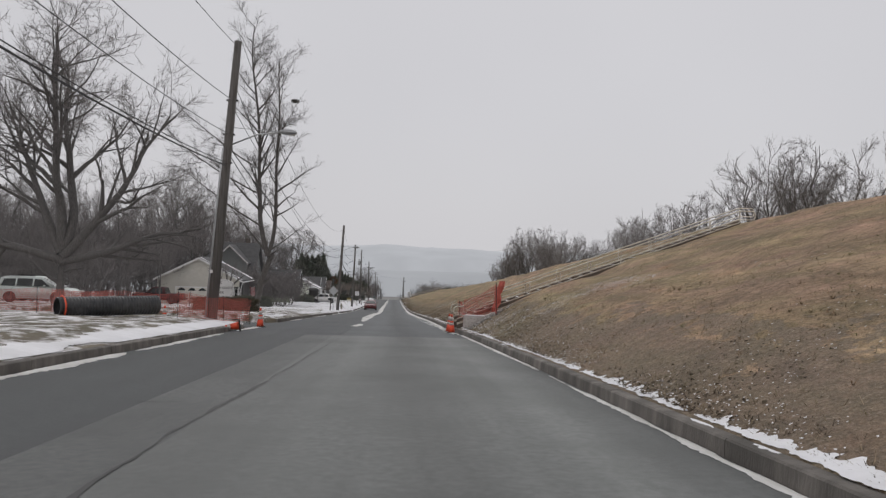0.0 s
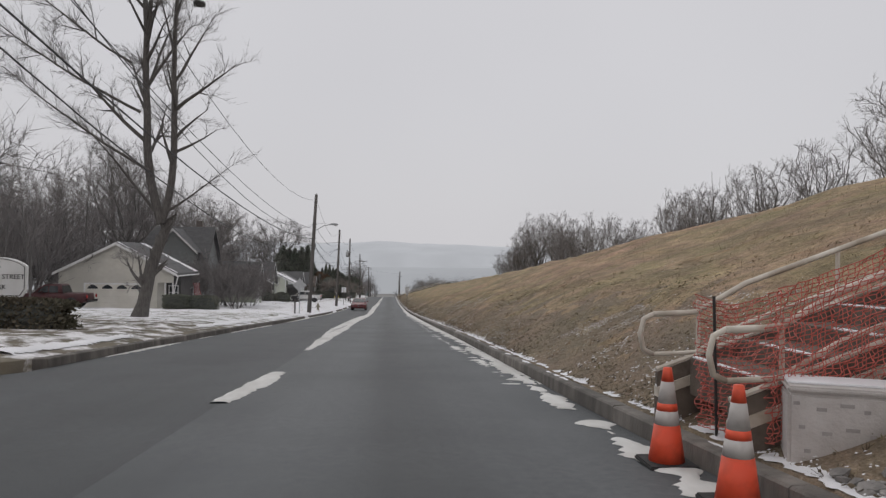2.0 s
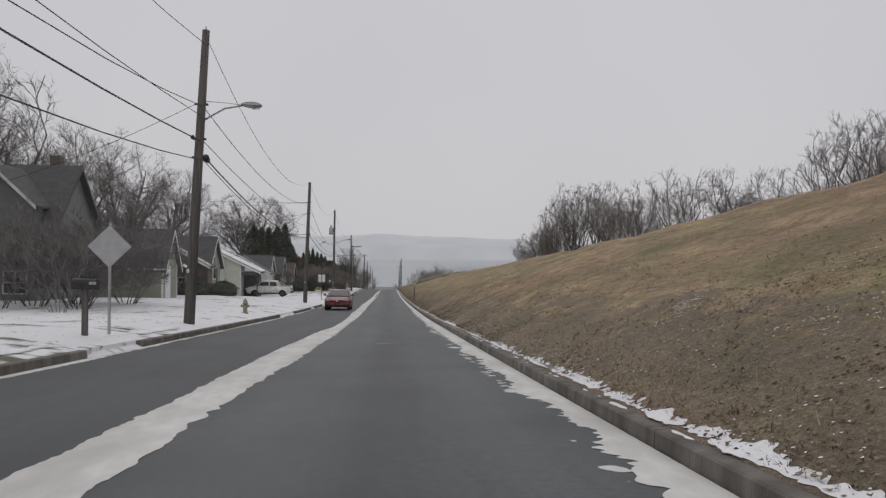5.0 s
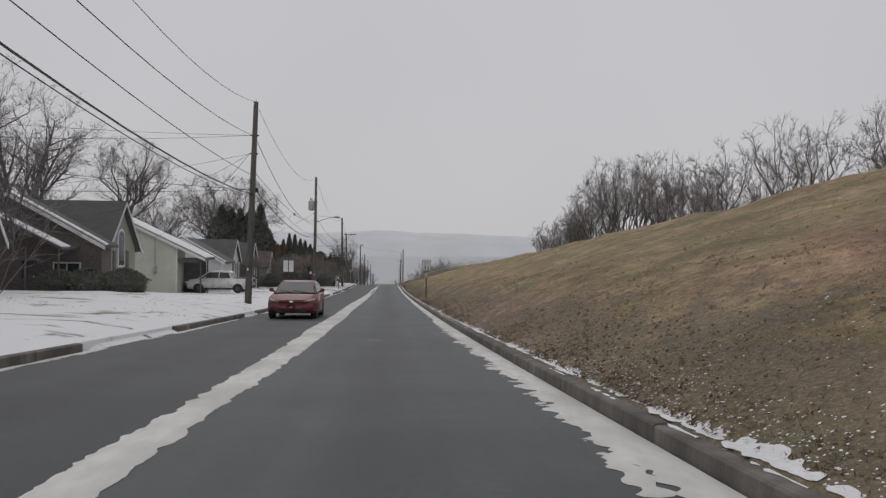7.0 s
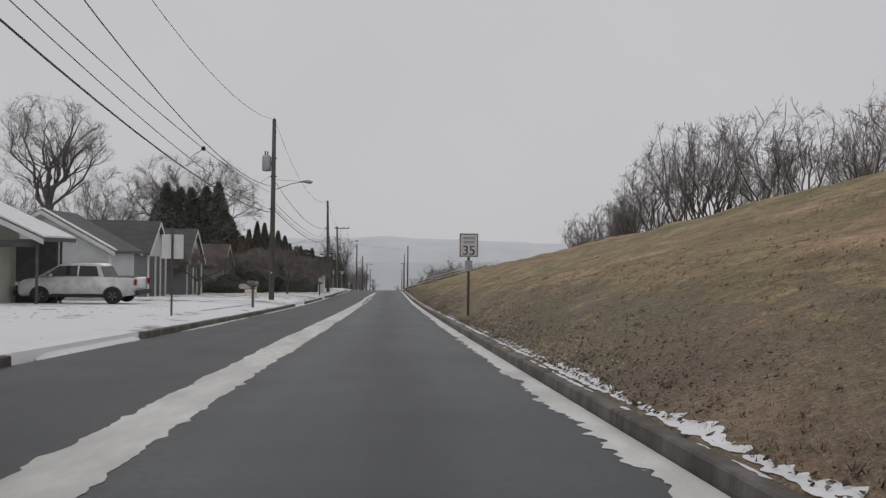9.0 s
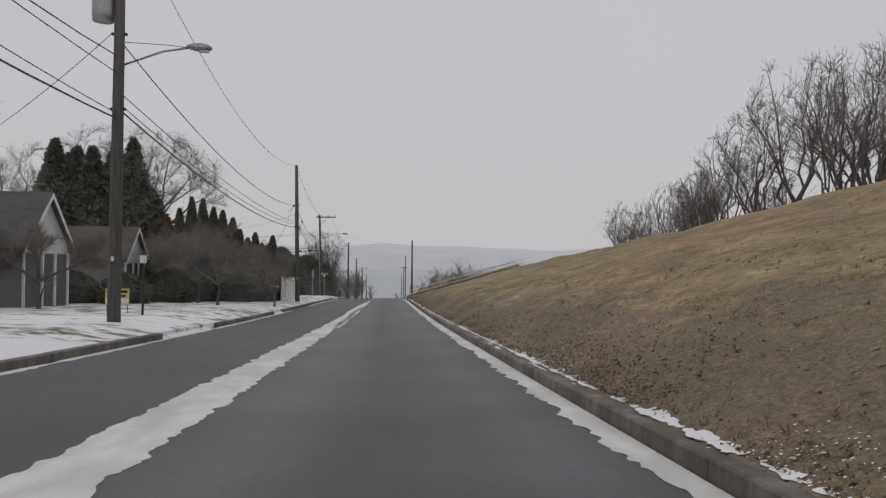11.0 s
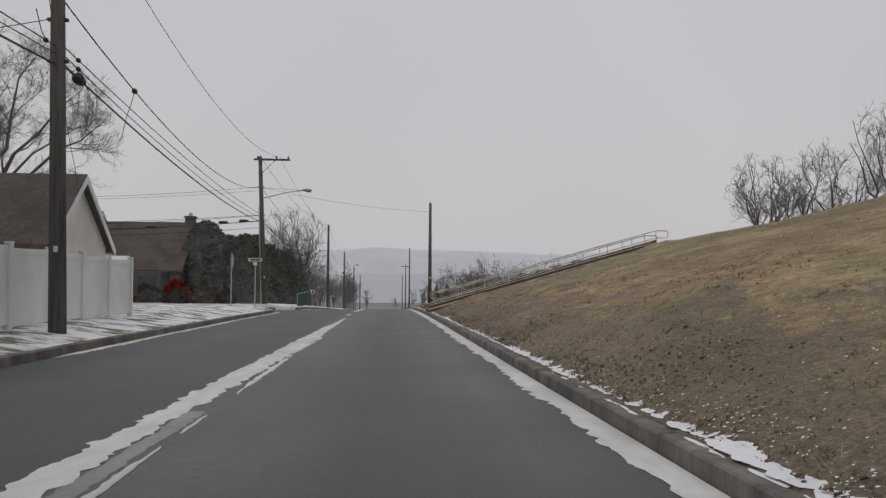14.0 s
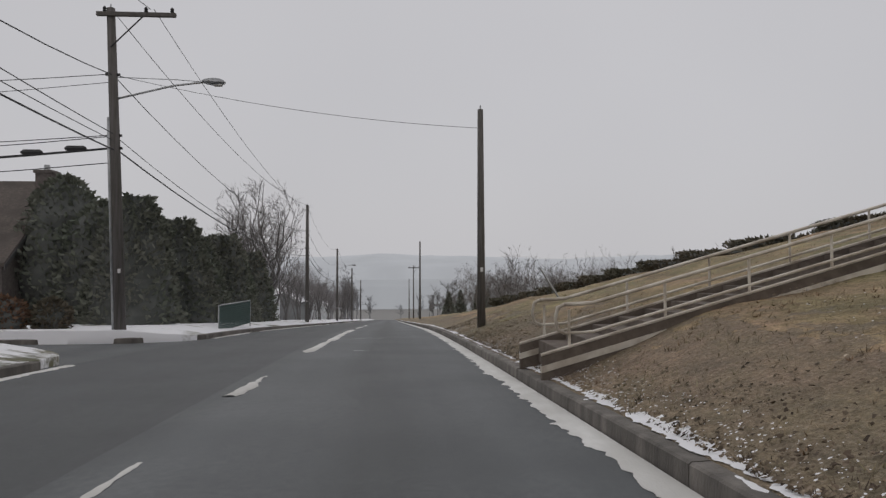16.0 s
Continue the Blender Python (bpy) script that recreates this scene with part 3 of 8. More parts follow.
# ---- snow lying in strips ----
def snow_strip(name, y0, y1, lo, hi, rag_lo, rag_hi, seed, m, label, cover=None, z0=.004, thick=.016, over=road_z, step=.045):
    """A ragged strip of lying snow between two edges, as functions of y; cover(y) below 0 leaves a gap."""
    ys = rows_of(y0, y1, step)
    def jag(k):
        tooth = np.abs(value_noise(ys * 1.1, k + 5, 2)) ** .6 * value_noise(ys * 11.0, k + 7, 2, .8)
        return value_noise(ys * .35, k) + .6 * value_noise(ys * 2.6, k + 1) + 1.5 * tooth
    a = lo(ys) + rag_lo * jag(seed)
    b = hi(ys) + rag_hi * jag(seed + 2)
    if cover is not None:
        c = cover(ys, seed)
        mid = (a + b) / 2
        w = np.clip(c * 2.5, 0, 1)
        a, b = mid + (a - mid) * w, mid + (b - mid) * w
    b = np.maximum(a, b)
    s = np.array([0, .12, .5, .88, 1])
    h = np.array([0, .75, 1, .75, 0]) * thick
    X = a[:, None] + (b - a)[:, None] * s[None]
    Y = np.repeat(ys[:, None], 5, 1)
    Z = (over(Y) if over is road_z else over(X, Y)) + z0 + h[None] * np.clip((b - a) / .1, 0, 1)[:, None]
    ok = ((b - a)[:-1] > .012) & ((b - a)[1:] > .012)
    i = np.arange(X.size).reshape(X.shape)
    f = np.stack([i[:-1, :-1], i[:-1, 1:], i[1:, 1:], i[1:, :-1]], -1)[ok].reshape(-1, 4)
    return tagged(new(name, raw_mesh(name, np.stack([X, Y, Z], -1).reshape(-1, 3), f, m, True)), label, "snow", "", "stuff")


def snow_cover(name, y0, y1, x0, x1, field, m, label, cell=.055, z0=.004, thick=.016, over=None, rise=.12):
    """Snow lying wherever field(x, y) is above 0, cut along that contour and thinning toward it. x0, x1: the reach, as functions of y."""
    ys = rows_of(y0, y1, cell * 1.3)
    n = max(4, int(np.max(x1(ys) - x0(ys)) / cell))
    X = x0(ys)[:, None] + (x1(ys) - x0(ys))[:, None] * np.linspace(0, 1, n + 1)[None]
    Y = np.repeat(ys[:, None], n + 1, 1)
    Fv = field(X, Y)
    Z = (road_z(Y) if over is None else over(X, Y)) + z0 + thick * np.clip(Fv / rise, 0, 1) ** .7
    P = np.stack([X, Y, Z], -1).reshape(-1, 3)
    f = Fv.ravel()
    i = np.arange(X.size).reshape(X.shape)
    a, b, c, d = i[:-1, :-1].ravel(), i[:-1, 1:].ravel(), i[1:, 1:].ravel(), i[1:, :-1].ravel()
    T = np.concatenate([np.stack([a, b, c], 1), np.stack([a, c, d], 1)])
    inside = f[T] > 0
    count = inside.sum(1)
    out = [P[T[count == 3]]]

    def cross(u, v):
        w = (f[u] / (f[u] - f[v] + 1e-12))[:, None]
        q = P[u] + (P[v] - P[u]) * w
        return q
    for want in (1, 2):
        S, I = T[count == want], inside[count == want]
        odd = np.argmax(I if want == 1 else ~I, axis=1)
        r = np.arange(len(S))
        p, q, s = S[r, odd], S[r, (odd + 1) % 3], S[r, (odd + 2) % 3]
        pq, ps = cross(p, q), cross(p, s)
        if want == 1:
            out.append(np.stack([P[p], pq, ps], 1))
        else:
            out.append(np.stack([pq, P[q], P[s]], 1))
            out.append(np.stack([pq, P[s], ps], 1))
    v = np.concatenate(out).reshape(-1, 3)
    return tagged(new(name, raw_mesh(name, v, np.arange(len(v)).reshape(-1, 3), m, False)), label, "snow", "", "stuff")


def ragged(x, y, seed, coarse=1.6, fine=7.0):
    """Uneven ground for snow edges: broad lobes, teeth and crumbs."""
    return noise2(x, y, seed, coarse, 2) * .4 + noise2(x, y, seed + 1, fine, 2) * .45 + noise2(x, y, seed + 2, fine * 2.7, 1) * .3


def const(v):
    return lambda y: np.full_like(y, v)


def along(*rows):
    return lambda y: np.interp(y, *zip(*rows))


def patchy(bias, scale=.5):
    return lambda y, s: value_noise(y * scale, s + 9) + bias


CENTRE_L = along((20, -1.93), (26, -2.14), (30, -2.28), (34, -2.4), (45, -2.45), (55, -2.4), (62, -2.28), (66, -2.06), (73, -2.05), (80, -2.12), (84, -2.28), (95, -2.26), (105, -2.38),
                 (125, -2.28), (138, -2.16), (150, -2.08), (157, -2.14), (163, -2.03), (169.7, -1.9), (172, -1.86), (175, -1.8), (178, -1.63), (184, -1.54))
CENTRE_R = along((20, -1.83), (26, -1.7), (34, -1.71), (45, -1.78), (60, -1.59), (90, -1.6), (97, -1.69), (105, -1.7), (125, -1.64), (136, -1.6), (141, -1.77), (156, -1.78), (163, -1.68),
                 (166.5, -1.52), (170, -1.41), (174, -1.47), (178, -1.46), (184, -1.49))
def centre_field(x, y):
    half = (CENTRE_R(y) - CENTRE_L(y)) / 2
    torn = .035 * noise2(x, y * .5, 303, .6, 2) + .06 * noise2(x * .45, y * 1.1, 304, 4.0, 2) + .03 * noise2(x, y, 305, 14.0, 1)
    return np.minimum(x - CENTRE_L(y), CENTRE_R(y) - x) + np.interp(y, (20, 110, 130, 160, 175), (.65, .65, .95, .95, .7)) * np.clip(half / .1, 0, 1) * torn - .01


snow_cover("snow_centre_strip", 20.5, 183, lambda y: CENTRE_L(y) - .16, lambda y: CENTRE_R(y) + .16, centre_field, M_SNOW_ROAD, "packed snow strip lying along the road centre", cell=.042, thick=.012, rise=.2)
snow_strip("slush_streak", 29.6, 38.5, along((29, -2.16), (34, -2.1), (39, -1.98)), along((29, -2.13), (34, -2.04), (39, -1.965)), .03, .03, 87, M_SLUSH, "dirty bare streak in the centre snow", z0=.019, thick=.004)
snow_strip("slush_streak", 137, 160, const(-1.77), const(-1.6), .04, .03, 89, M_SLUSH, "dirty bare streak in the centre snow", patchy(.25, .5), z0=.003, thick=.003)
snow_strip("snow_centre_line", 137, 170, const(-1.6), const(-1.49), .025, .03, 11, M_SNOW_ROAD, "thin snow line beside the centre strip", patchy(.2, .3))
snow_strip("snow_centre_scrap", 12.2, 15.5, along((12, -2.05), (15.5, -1.84)), along((12, -1.85), (14.2, -1.66), (15.5, -1.68)), .05, .05, 16, M_SNOW_ROAD, "patch of packed snow on the road centre")
snow_strip("snow_centre_scrap", 15.4, 22, along((15, -1.92), (20, -1.97)), along((15, -1.76), (20, -1.82)), .05, .06, 14, M_SNOW_ROAD, "scraps of snow on the road centre", patchy(-.05, .35))
snow_strip("snow_centre_scrap", 186.5, 232, along((183, -1.75), (200, -1.6)), along((183, -1.62), (200, -1.35)), .05, .07, 19, M_SNOW_ROAD, "scraps of snow on the road centre", patchy(.05, .22))
snow_strip("snow_gutter", -40, 6, lambda y: kerb_r(y) - .11, lambda y: kerb_r(y) - .01, .04, .0, 23, M_SNOW_ROAD, "thin line of snow in the gutter", patchy(.5, .4))
snow_strip("snow_gutter", 6, 22, lambda y: kerb_r(y) - .32, lambda y: kerb_r(y) - .02, .2, .02, 29, M_SNOW_ROAD, "broken slush in the gutter", patchy(.12, 1.2))
GUTTER_IN = along((18, 1.5), (26, 1.34), (40, 1.4), (60, 1.36), (70, 1.47), (86, 1.57), (94, 1.66), (138, 1.69), (183, 1.72))
def gutter_field(x, y):
    edge = np.interp(y, (14, 18, 22, 27, 32, 40, 60, 70, 86, 94, 138, 330), (1.97, 1.93, 1.87, 1.77, 1.68, 1.65, 1.6, 1.6, 1.64, 1.7, 1.72, 1.76))
    rough = np.interp(y, (14, 86, 100, 330), (.2, .2, .11, .1))
    return np.minimum((x - edge) + rough * ragged(x * .35, y * 1.3, 311, .9, 4.4), 4 * (x - 1.34))


def film_field(x, y):
    """Scraps that the wheels have thrown beside the strip."""
    near = np.exp(-((x - GUTTER_IN(y) - .1) / .13) ** 2)
    return np.minimum(near * .3 - .36 - np.clip((y - 84) / 60, 0, .3) + .42 * ragged(x * .4, y * 1.5, 317, .7, 3.4), 3 * (x - 1.12))


snow_cover("snow_gutter", 14, 215, lambda y: np.full_like(y, 1.3), lambda y: kerb_r(y) - .012, gutter_field, M_SNOW_ROAD, "ragged strip of snow in the gutter", cell=.036, thick=.012, rise=.2)
snow_strip("snow_gutter", 215, 330, const(1.75), lambda y: kerb_r(y) - .015, .075, .0, 31, M_SNOW_ROAD, "ragged strip of snow in the gutter", step=.15)
snow_cover("snow_gutter_film", 14, 130, lambda y: np.full_like(y, 1.1), lambda y: np.full_like(y, 1.85), film_field, M_SNOW_ROAD, "thin scraps of snow beside the gutter", cell=.04, z0=.003, thick=.004)
def verge_field(x, y):
    d = x - kerb_r(y)
    broad = np.interp(y, (-20, 5, 14, 22, 30, 48, 60, 84, 100, 118, 148, 160, 205), (.29, .31, .24, .28, .37, .34, .29, .30, .33, .27, .25, .29, .28))
    return np.minimum((d - .16) * 2, broad - d) + .13 * ragged(x * .9, y, 331, 1.6, 7.5) - .02


snow_cover("snow_verge", -25, 205, lambda y: kerb_r(y) + .12, lambda y: kerb_r(y) + .72, verge_field, M_PLAIN_SNOW, "snow lying in the grass behind the kerb", cell=.03, z0=.006, thick=.012, over=ground_z, rise=.2)
snow_strip("snow_verge", 205, 330, lambda y: kerb_r(y) + .17, lambda y: kerb_r(y) + .27, .0, .08, 41, M_PLAIN_SNOW, "snow lying along the back of the kerb", patchy(.42, 1.6), z0=.0, thick=.018, over=ground_z, step=.15)
snow_strip("snow_kerb_top", -40, 200, lambda y: kerb_r(y) + .115, lambda y: kerb_r(y) + .16, .05, .0, 43, M_PLAIN_SNOW, "thin broken snow on the kerb top", patchy(-.02, 1.7), z0=.153, thick=.012)
snow_strip("snow_left_gutter", -40, 9.6, const(KL + .02), const(KL + .3), .0, .1, 53, M_SNOW_ROAD, "snow in the gutter beside the verge", patchy(.5, .3))
snow_strip("snow_left_gutter", 15.6, 191, const(KL + .01), const(KL + .17), .0, .07, 59, M_SNOW_ROAD, "thin snow in the gutter beside the lawn", patchy(.3, .25))
snow_strip("snow_left_gutter", 201.4, 330, const(KL + .01), const(KL + .2), .0, .07, 61, M_SNOW_ROAD, "thin snow in the gutter beside the lawn", patchy(.3, .25))
snow_strip("snow_left_verge", -40, 7.6, const(-6.35), const(-5.62), .15, .02, 67, M_PLAIN_SNOW, "snow band along the verge", patchy(.55, .2), z0=.015, thick=.03, over=ground_z)
snow_strip("snow_left_verge", 16, 60, const(-6.3), const(-5.9), .2, .1, 71, M_PLAIN_SNOW, "snow band along the verge", patchy(.3, .2), z0=.015, thick=.03, over=ground_z)

# the sides of the joint, cracks and tar
def ribbon(name, pts, w, seed, m, label, z0=.005):
    p = np.array(pts, float)
    s = np.r_[0, np.cumsum(np.linalg.norm(np.diff(p, axis=0), axis=1))]
    t = rows_of(0, s[-1], .08)
    q = np.stack([np.interp(t, s, p[:, 0]), np.interp(t, s, p[:, 1])], 1)
    q += .045 * np.stack([value_noise(t * 1.5, seed), value_noise(t * 1.5, seed + 1)], 1)
    dv = np.gradient(q, axis=0)
    nrm = np.stack([-dv[:, 1], dv[:, 0]], 1) / np.linalg.norm(dv, axis=1)[:, None]
    ww = w * np.clip(.55 + .9 * value_noise(t * 2.3, seed + 2), .08, 1.5)
    a, b = q + nrm * ww[:, None], q - nrm * ww[:, None]
    X = np.stack([a[:, 0], b[:, 0]], 1)
    Y = np.stack([a[:, 1], b[:, 1]], 1)
    ob = sheet(name, X, Y, road_z(Y) + z0, m, label, "stuff")
    return tagged(ob, category="crack")


ribbon("road_crack", [(-2.05, -17), (-2.12, -12), (-2.0, -8.5)], .035, 5, M_TAR, "tarred crack along the old road centre")
ribbon("road_crack", [(-2.0, -8.2), (-1.9, -2), (-1.8, 2.6)], .014, 8, M_TAR, "tarred crack along the old road centre")
ribbon("road_crack", [(-4.9, JOINT - .1), (-2.2, JOINT + .05), (.2, JOINT), (1.8, JOINT + .05)], .03, 15, M_TAR, "dark joint across the road")
ribbon("road_crack", [(-.85, -7.6), (-.4, -7.65)], .02, 21, M_TAR, "short dark patch edge on the road")
ribbon("road_crack", [(.65, -7.4), (1.1, -7.36)], .02, 25, M_TAR, "short dark patch edge on the road")
ribbon("road_crack", [(-4.6, -10.5), (-3.4, -10.6), (-2.2, -10.5)], .012, 33, M_TAR, "tarred crack across the old road")
ribbon("road_crack", [(-3.05, 76.95), (-2.74, 77.2), (-2.3, 76.95)], .014, 51, M_TAR, "thin curved crack in the far lane")
ribbon("road_crack", [(-3.75, 128.75), (-3.5, 128.9), (-3.28, 128.88)], .02, 53, M_TAR, "short dark crack in the far lane")
ribbon("road_mark", [(-.9, 200.6), (.1, 200.7)], .05, 43, M_ROADMARK, "worn pale paint mark on the road")
ribbon("road_mark", [(-.6, 194.3), (-.2, 194.3)], .05, 45, M_ROADMARK, "worn pale paint mark on the road")
ribbon("road_mark", [(-.55, 79.5), (-.1, 79.5)], .05, 47, M_ROADMARK, "worn pale paint mark on the road")
ribbon("road_mark", [(-.3, 56.5), (.2, 56.5)], .05, 49, M_ROADMARK, "worn pale paint mark on the road")

# driveways
for k, (a, b, x1) in enumerate(((52.4, 56.6, -24), (76.8, 82.6, -14), (90.4, 95.4, -14), (101.2, 106.2, -14), (133.3, 138.6, -22), (150.2, 155.8, -10), (115.5, 127.5, -17))):
    ys = rows_of(a, b, .4)
    xs = rows_of(x1, KL + (.0 if k != 6 else -1.2), .5)
    X, Y = np.meshgrid(xs, ys)
    Zd = np.where(X > KL - .5, road_z(Y) + .02 + np.clip((KL - X) / .5, 0, 1) * .17, ground_z(X, Y) + .045)
    Zd[:, 0] -= .1
    Zd[[0, -1], :] -= .1
    Zd[1:-1, 1:] -= .02
    sheet(f"driveway_{k + 1}", X, Y, Zd, M_DRIVE, "driveway under trodden snow with bare streaks")

# ---- grass on the bank ----
def blades(name, n, d0, d1, y0, y1, h0, h1, w, seed, m, label, power=1.0, clump=.8):
    rng = np.random.RandomState(seed)
    y = rng.uniform(y0, y1, n)
    x = kerb_r(y) + d0 + (d1 - d0) * rng.uniform(0, 1, n) ** power
    keep = noise2(x, y, seed, 1.1) * clump + rng.uniform(-.9, .9, n) > -.25
    x, y = x[keep], y[keep]
    n = len(x)
    z = ground_z(x, y) + np.clip((x - kerb_r(y) - .3) / 2, 0, 1) * (.10 * noise2(x, y * .45, 5, .55) + .03 * noise2(x, y * .6, 6, 2.5)) - .01
    a = rng.uniform(0, math.tau, n)
    hgt = rng.uniform(h0, h1, n) * (1 + .5 * noise2(x, y, seed + 5, .5))
    lean = rng.uniform(.5, 1.9, n) * hgt
    la = rng.normal(math.pi, 1.3, n)
    a = la + math.pi / 2 + rng.normal(0, .35, n)
    p = np.stack([x, y, z], 1)
    side = np.stack([np.cos(a), np.sin(a), 0 * a], 1) * (w * rng.uniform(.6, 1.4, n))[:, None]
    tip = p + np.stack([np.cos(la) * lean, np.sin(la) * lean, 0 * hgt], 1)
    tip[:, 2] += ground_z(tip[:, 0], tip[:, 1]) - ground_z(x, y) + hgt * .95
    v = np.stack([p - side, p + side, tip], 1).reshape(-1, 3)
    f = np.arange(3 * n).reshape(-1, 3)
    return tagged(new(name, raw_mesh(name, v, f, m)), label, "grass", "", "stuff")


def island_material(name, cols, rough=.95):
    m = bpy.data.materials.new(name)
    m.use_nodes = True
    nodes, links = link_nodes(m)
    b = nodes["Principled BSDF"]
    b.inputs["Roughness"].default_value = rough
    b.inputs["Specular IOR Level"].default_value = .15
    g = nodes.new("ShaderNodeNewGeometry")
    r = nodes.new("ShaderNodeValToRGB")
    e = r.color_ramp.elements
    while len(e) < len(cols):
        e.new(.5)
    for k, c in enumerate(cols):
        e[k].position = k / (len(cols) - 1)
        e[k].color = (*c, 1)
    links.new(g.outputs["Random Per Island"], r.inputs[0])
    nz = nodes.new("ShaderNodeTexNoise")
    nz.inputs["Scale"].default_value, nz.inputs["Detail"].default_value = .35, 4
    links.new(g.outputs["Position"], nz.inputs["Vector"])
    rr = nodes.new("ShaderNodeValToRGB")
    rr.color_ramp.elements[0].position, rr.color_ramp.elements[1].position = .35, .65
    rr.color_ramp.elements[0].color, rr.color_ramp.elements[1].color = (.84, .88, .78, 1), (1.12, 1.06, 1.0, 1)
    links.new(nz.outputs[0], rr.inputs[0])
    mx = nodes.new("ShaderNodeMix")
    mx.data_type, mx.blend_type = 'RGBA', 'MULTIPLY'
    mx.inputs["Factor"].default_value = 1
    links.new(r.outputs[0], mx.inputs[6])
    links.new(rr.outputs[0], mx.inputs[7])
    links.new(mx.outputs[2], b.inputs["Base Color"])
    return m


M_BLADE = island_material("dry_grass_blades", ((.25, .193, .14), (.34, .268, .2), (.43, .35, .268), (.26, .218, .145), (.36, .285, .215)))
M_BLADELOW = island_material("matted_grass_blades", ((.19, .15, .11), (.26, .208, .152), (.34, .275, .203), (.21, .178, .12), (.29, .235, .175)))
M_LITTER = island_material("dead_leaves", ((.075, .06, .048), (.17, .135, .1), (.3, .24, .18), (.1, .08, .063), (.2, .16, .12), (.45, .39, .32)))
M_PALELEAF = island_material("bleached_leaves", ((.16, .125, .088), (.26, .205, .15), (.36, .29, .21), (.2, .16, .11), (.55, .48, .4)))
M_DARKLEAF = island_material("wet_leaves", ((.06, .047, .039), (.11, .087, .068), (.17, .135, .104), (.075, .06, .05), (.3, .25, .2)))
blades("bank_grass_near", 120000, .24, 3.6, -17.5, 205, .02, .055, .004, 101, M_BLADELOW, "dry matted winter grass at the bank foot", 1.3)
blades("bank_grass", 90000, 3.2, 11.6, -17.5, 215, .02, .06, .007, 103, M_BLADE, "dry winter grass on the bank slope")
blades("bank_tufts", 16000, .3, .9, -17.5, 205, .04, .09, .005, 107, M_BLADE, "taller dead grass along the kerb", 1.0, 2.0)


def tussocks(name, n, each, d0, d1, y0, y1, h0, h1, w, seed, m, label, power=1.0):
    """Clumps of grass: blades leaning out of one root each."""
    rng = np.random.RandomState(seed)
    y = rng.uniform(y0, y1, n)
    x = kerb_r(y) + d0 + (d1 - d0) * rng.uniform(0, 1, n) ** power
    keep = noise2(x, y * .7, seed, .8) + rng.uniform(-.7, .7, n) > .05
    x, y = x[keep], y[keep]
    tall = rng.uniform(h0, h1, len(x))
    x, y, tall = np.repeat(x, each), np.repeat(y, each), np.repeat(tall, each)
    k = len(x)
    a = rng.uniform(0, math.tau, k)
    root = rng.uniform(0, .035, k)
    x, y = x + np.cos(a) * root, y + np.sin(a) * root
    out = tall * rng.uniform(.4, 1.3, k)
    lx, ly = np.cos(a) * out - .25 * tall, np.sin(a) * out
    z = ground_z(x, y) + np.clip((x - kerb_r(y) - .3) / 2, 0, 1) * (.10 * noise2(x, y * .45, 5, .55) + .03 * noise2(x, y * .6, 6, 2.5)) - .01
    side = np.stack([-np.sin(a), np.cos(a), 0 * a], 1) * (w * rng.uniform(.6, 1.4, k))[:, None]
    p = np.stack([x, y, z], 1)
    tip = p + np.stack([lx, ly, tall * rng.uniform(.35, 1.0, k) + lx * .3], 1)
    return tagged(new(name, raw_mesh(name, np.stack([p - side, p + side, tip], 1).reshape(-1, 3), np.arange(3 * k).reshape(-1, 3), m)), label, "grass", "", "stuff")


M_GREENBLADE = island_material("winter_green_blades", ((.15, .147, .08), (.2, .188, .108), (.27, .237, .15), (.17, .163, .09), (.32, .265, .18)))
M_RUSTBLADE = island_material("rusty_blades", ((.16, .1, .065), (.25, .16, .105), (.33, .24, .165), (.13, .095, .066), (.27, .2, .14)))
tussocks("bank_tussocks", 15000, 8, .3, 4.2, -17.5, 205, .03, .075, .005, 151, M_BLADELOW, "clumps of dry grass on the bank", 1.3)
tussocks("bank_tussocks_green", 7000, 8, .5, 5.5, -17.5, 205, .03, .07, .005, 153, M_GREENBLADE, "clumps of dull green grass on the bank", 1.2)
tussocks("bank_tussocks_rust", 5000, 8, .3, 4.0, -17.5, 205, .03, .08, .006, 155, M_RUSTBLADE, "rusty dead weeds at the bank foot", 1.4)
tussocks("kerb_weeds", 5000, 7, .2, .6, -17.5, 205, .03, .08, .006, 157, M_DARKLEAF, "dark dead weeds poking through the snow", 1.0)


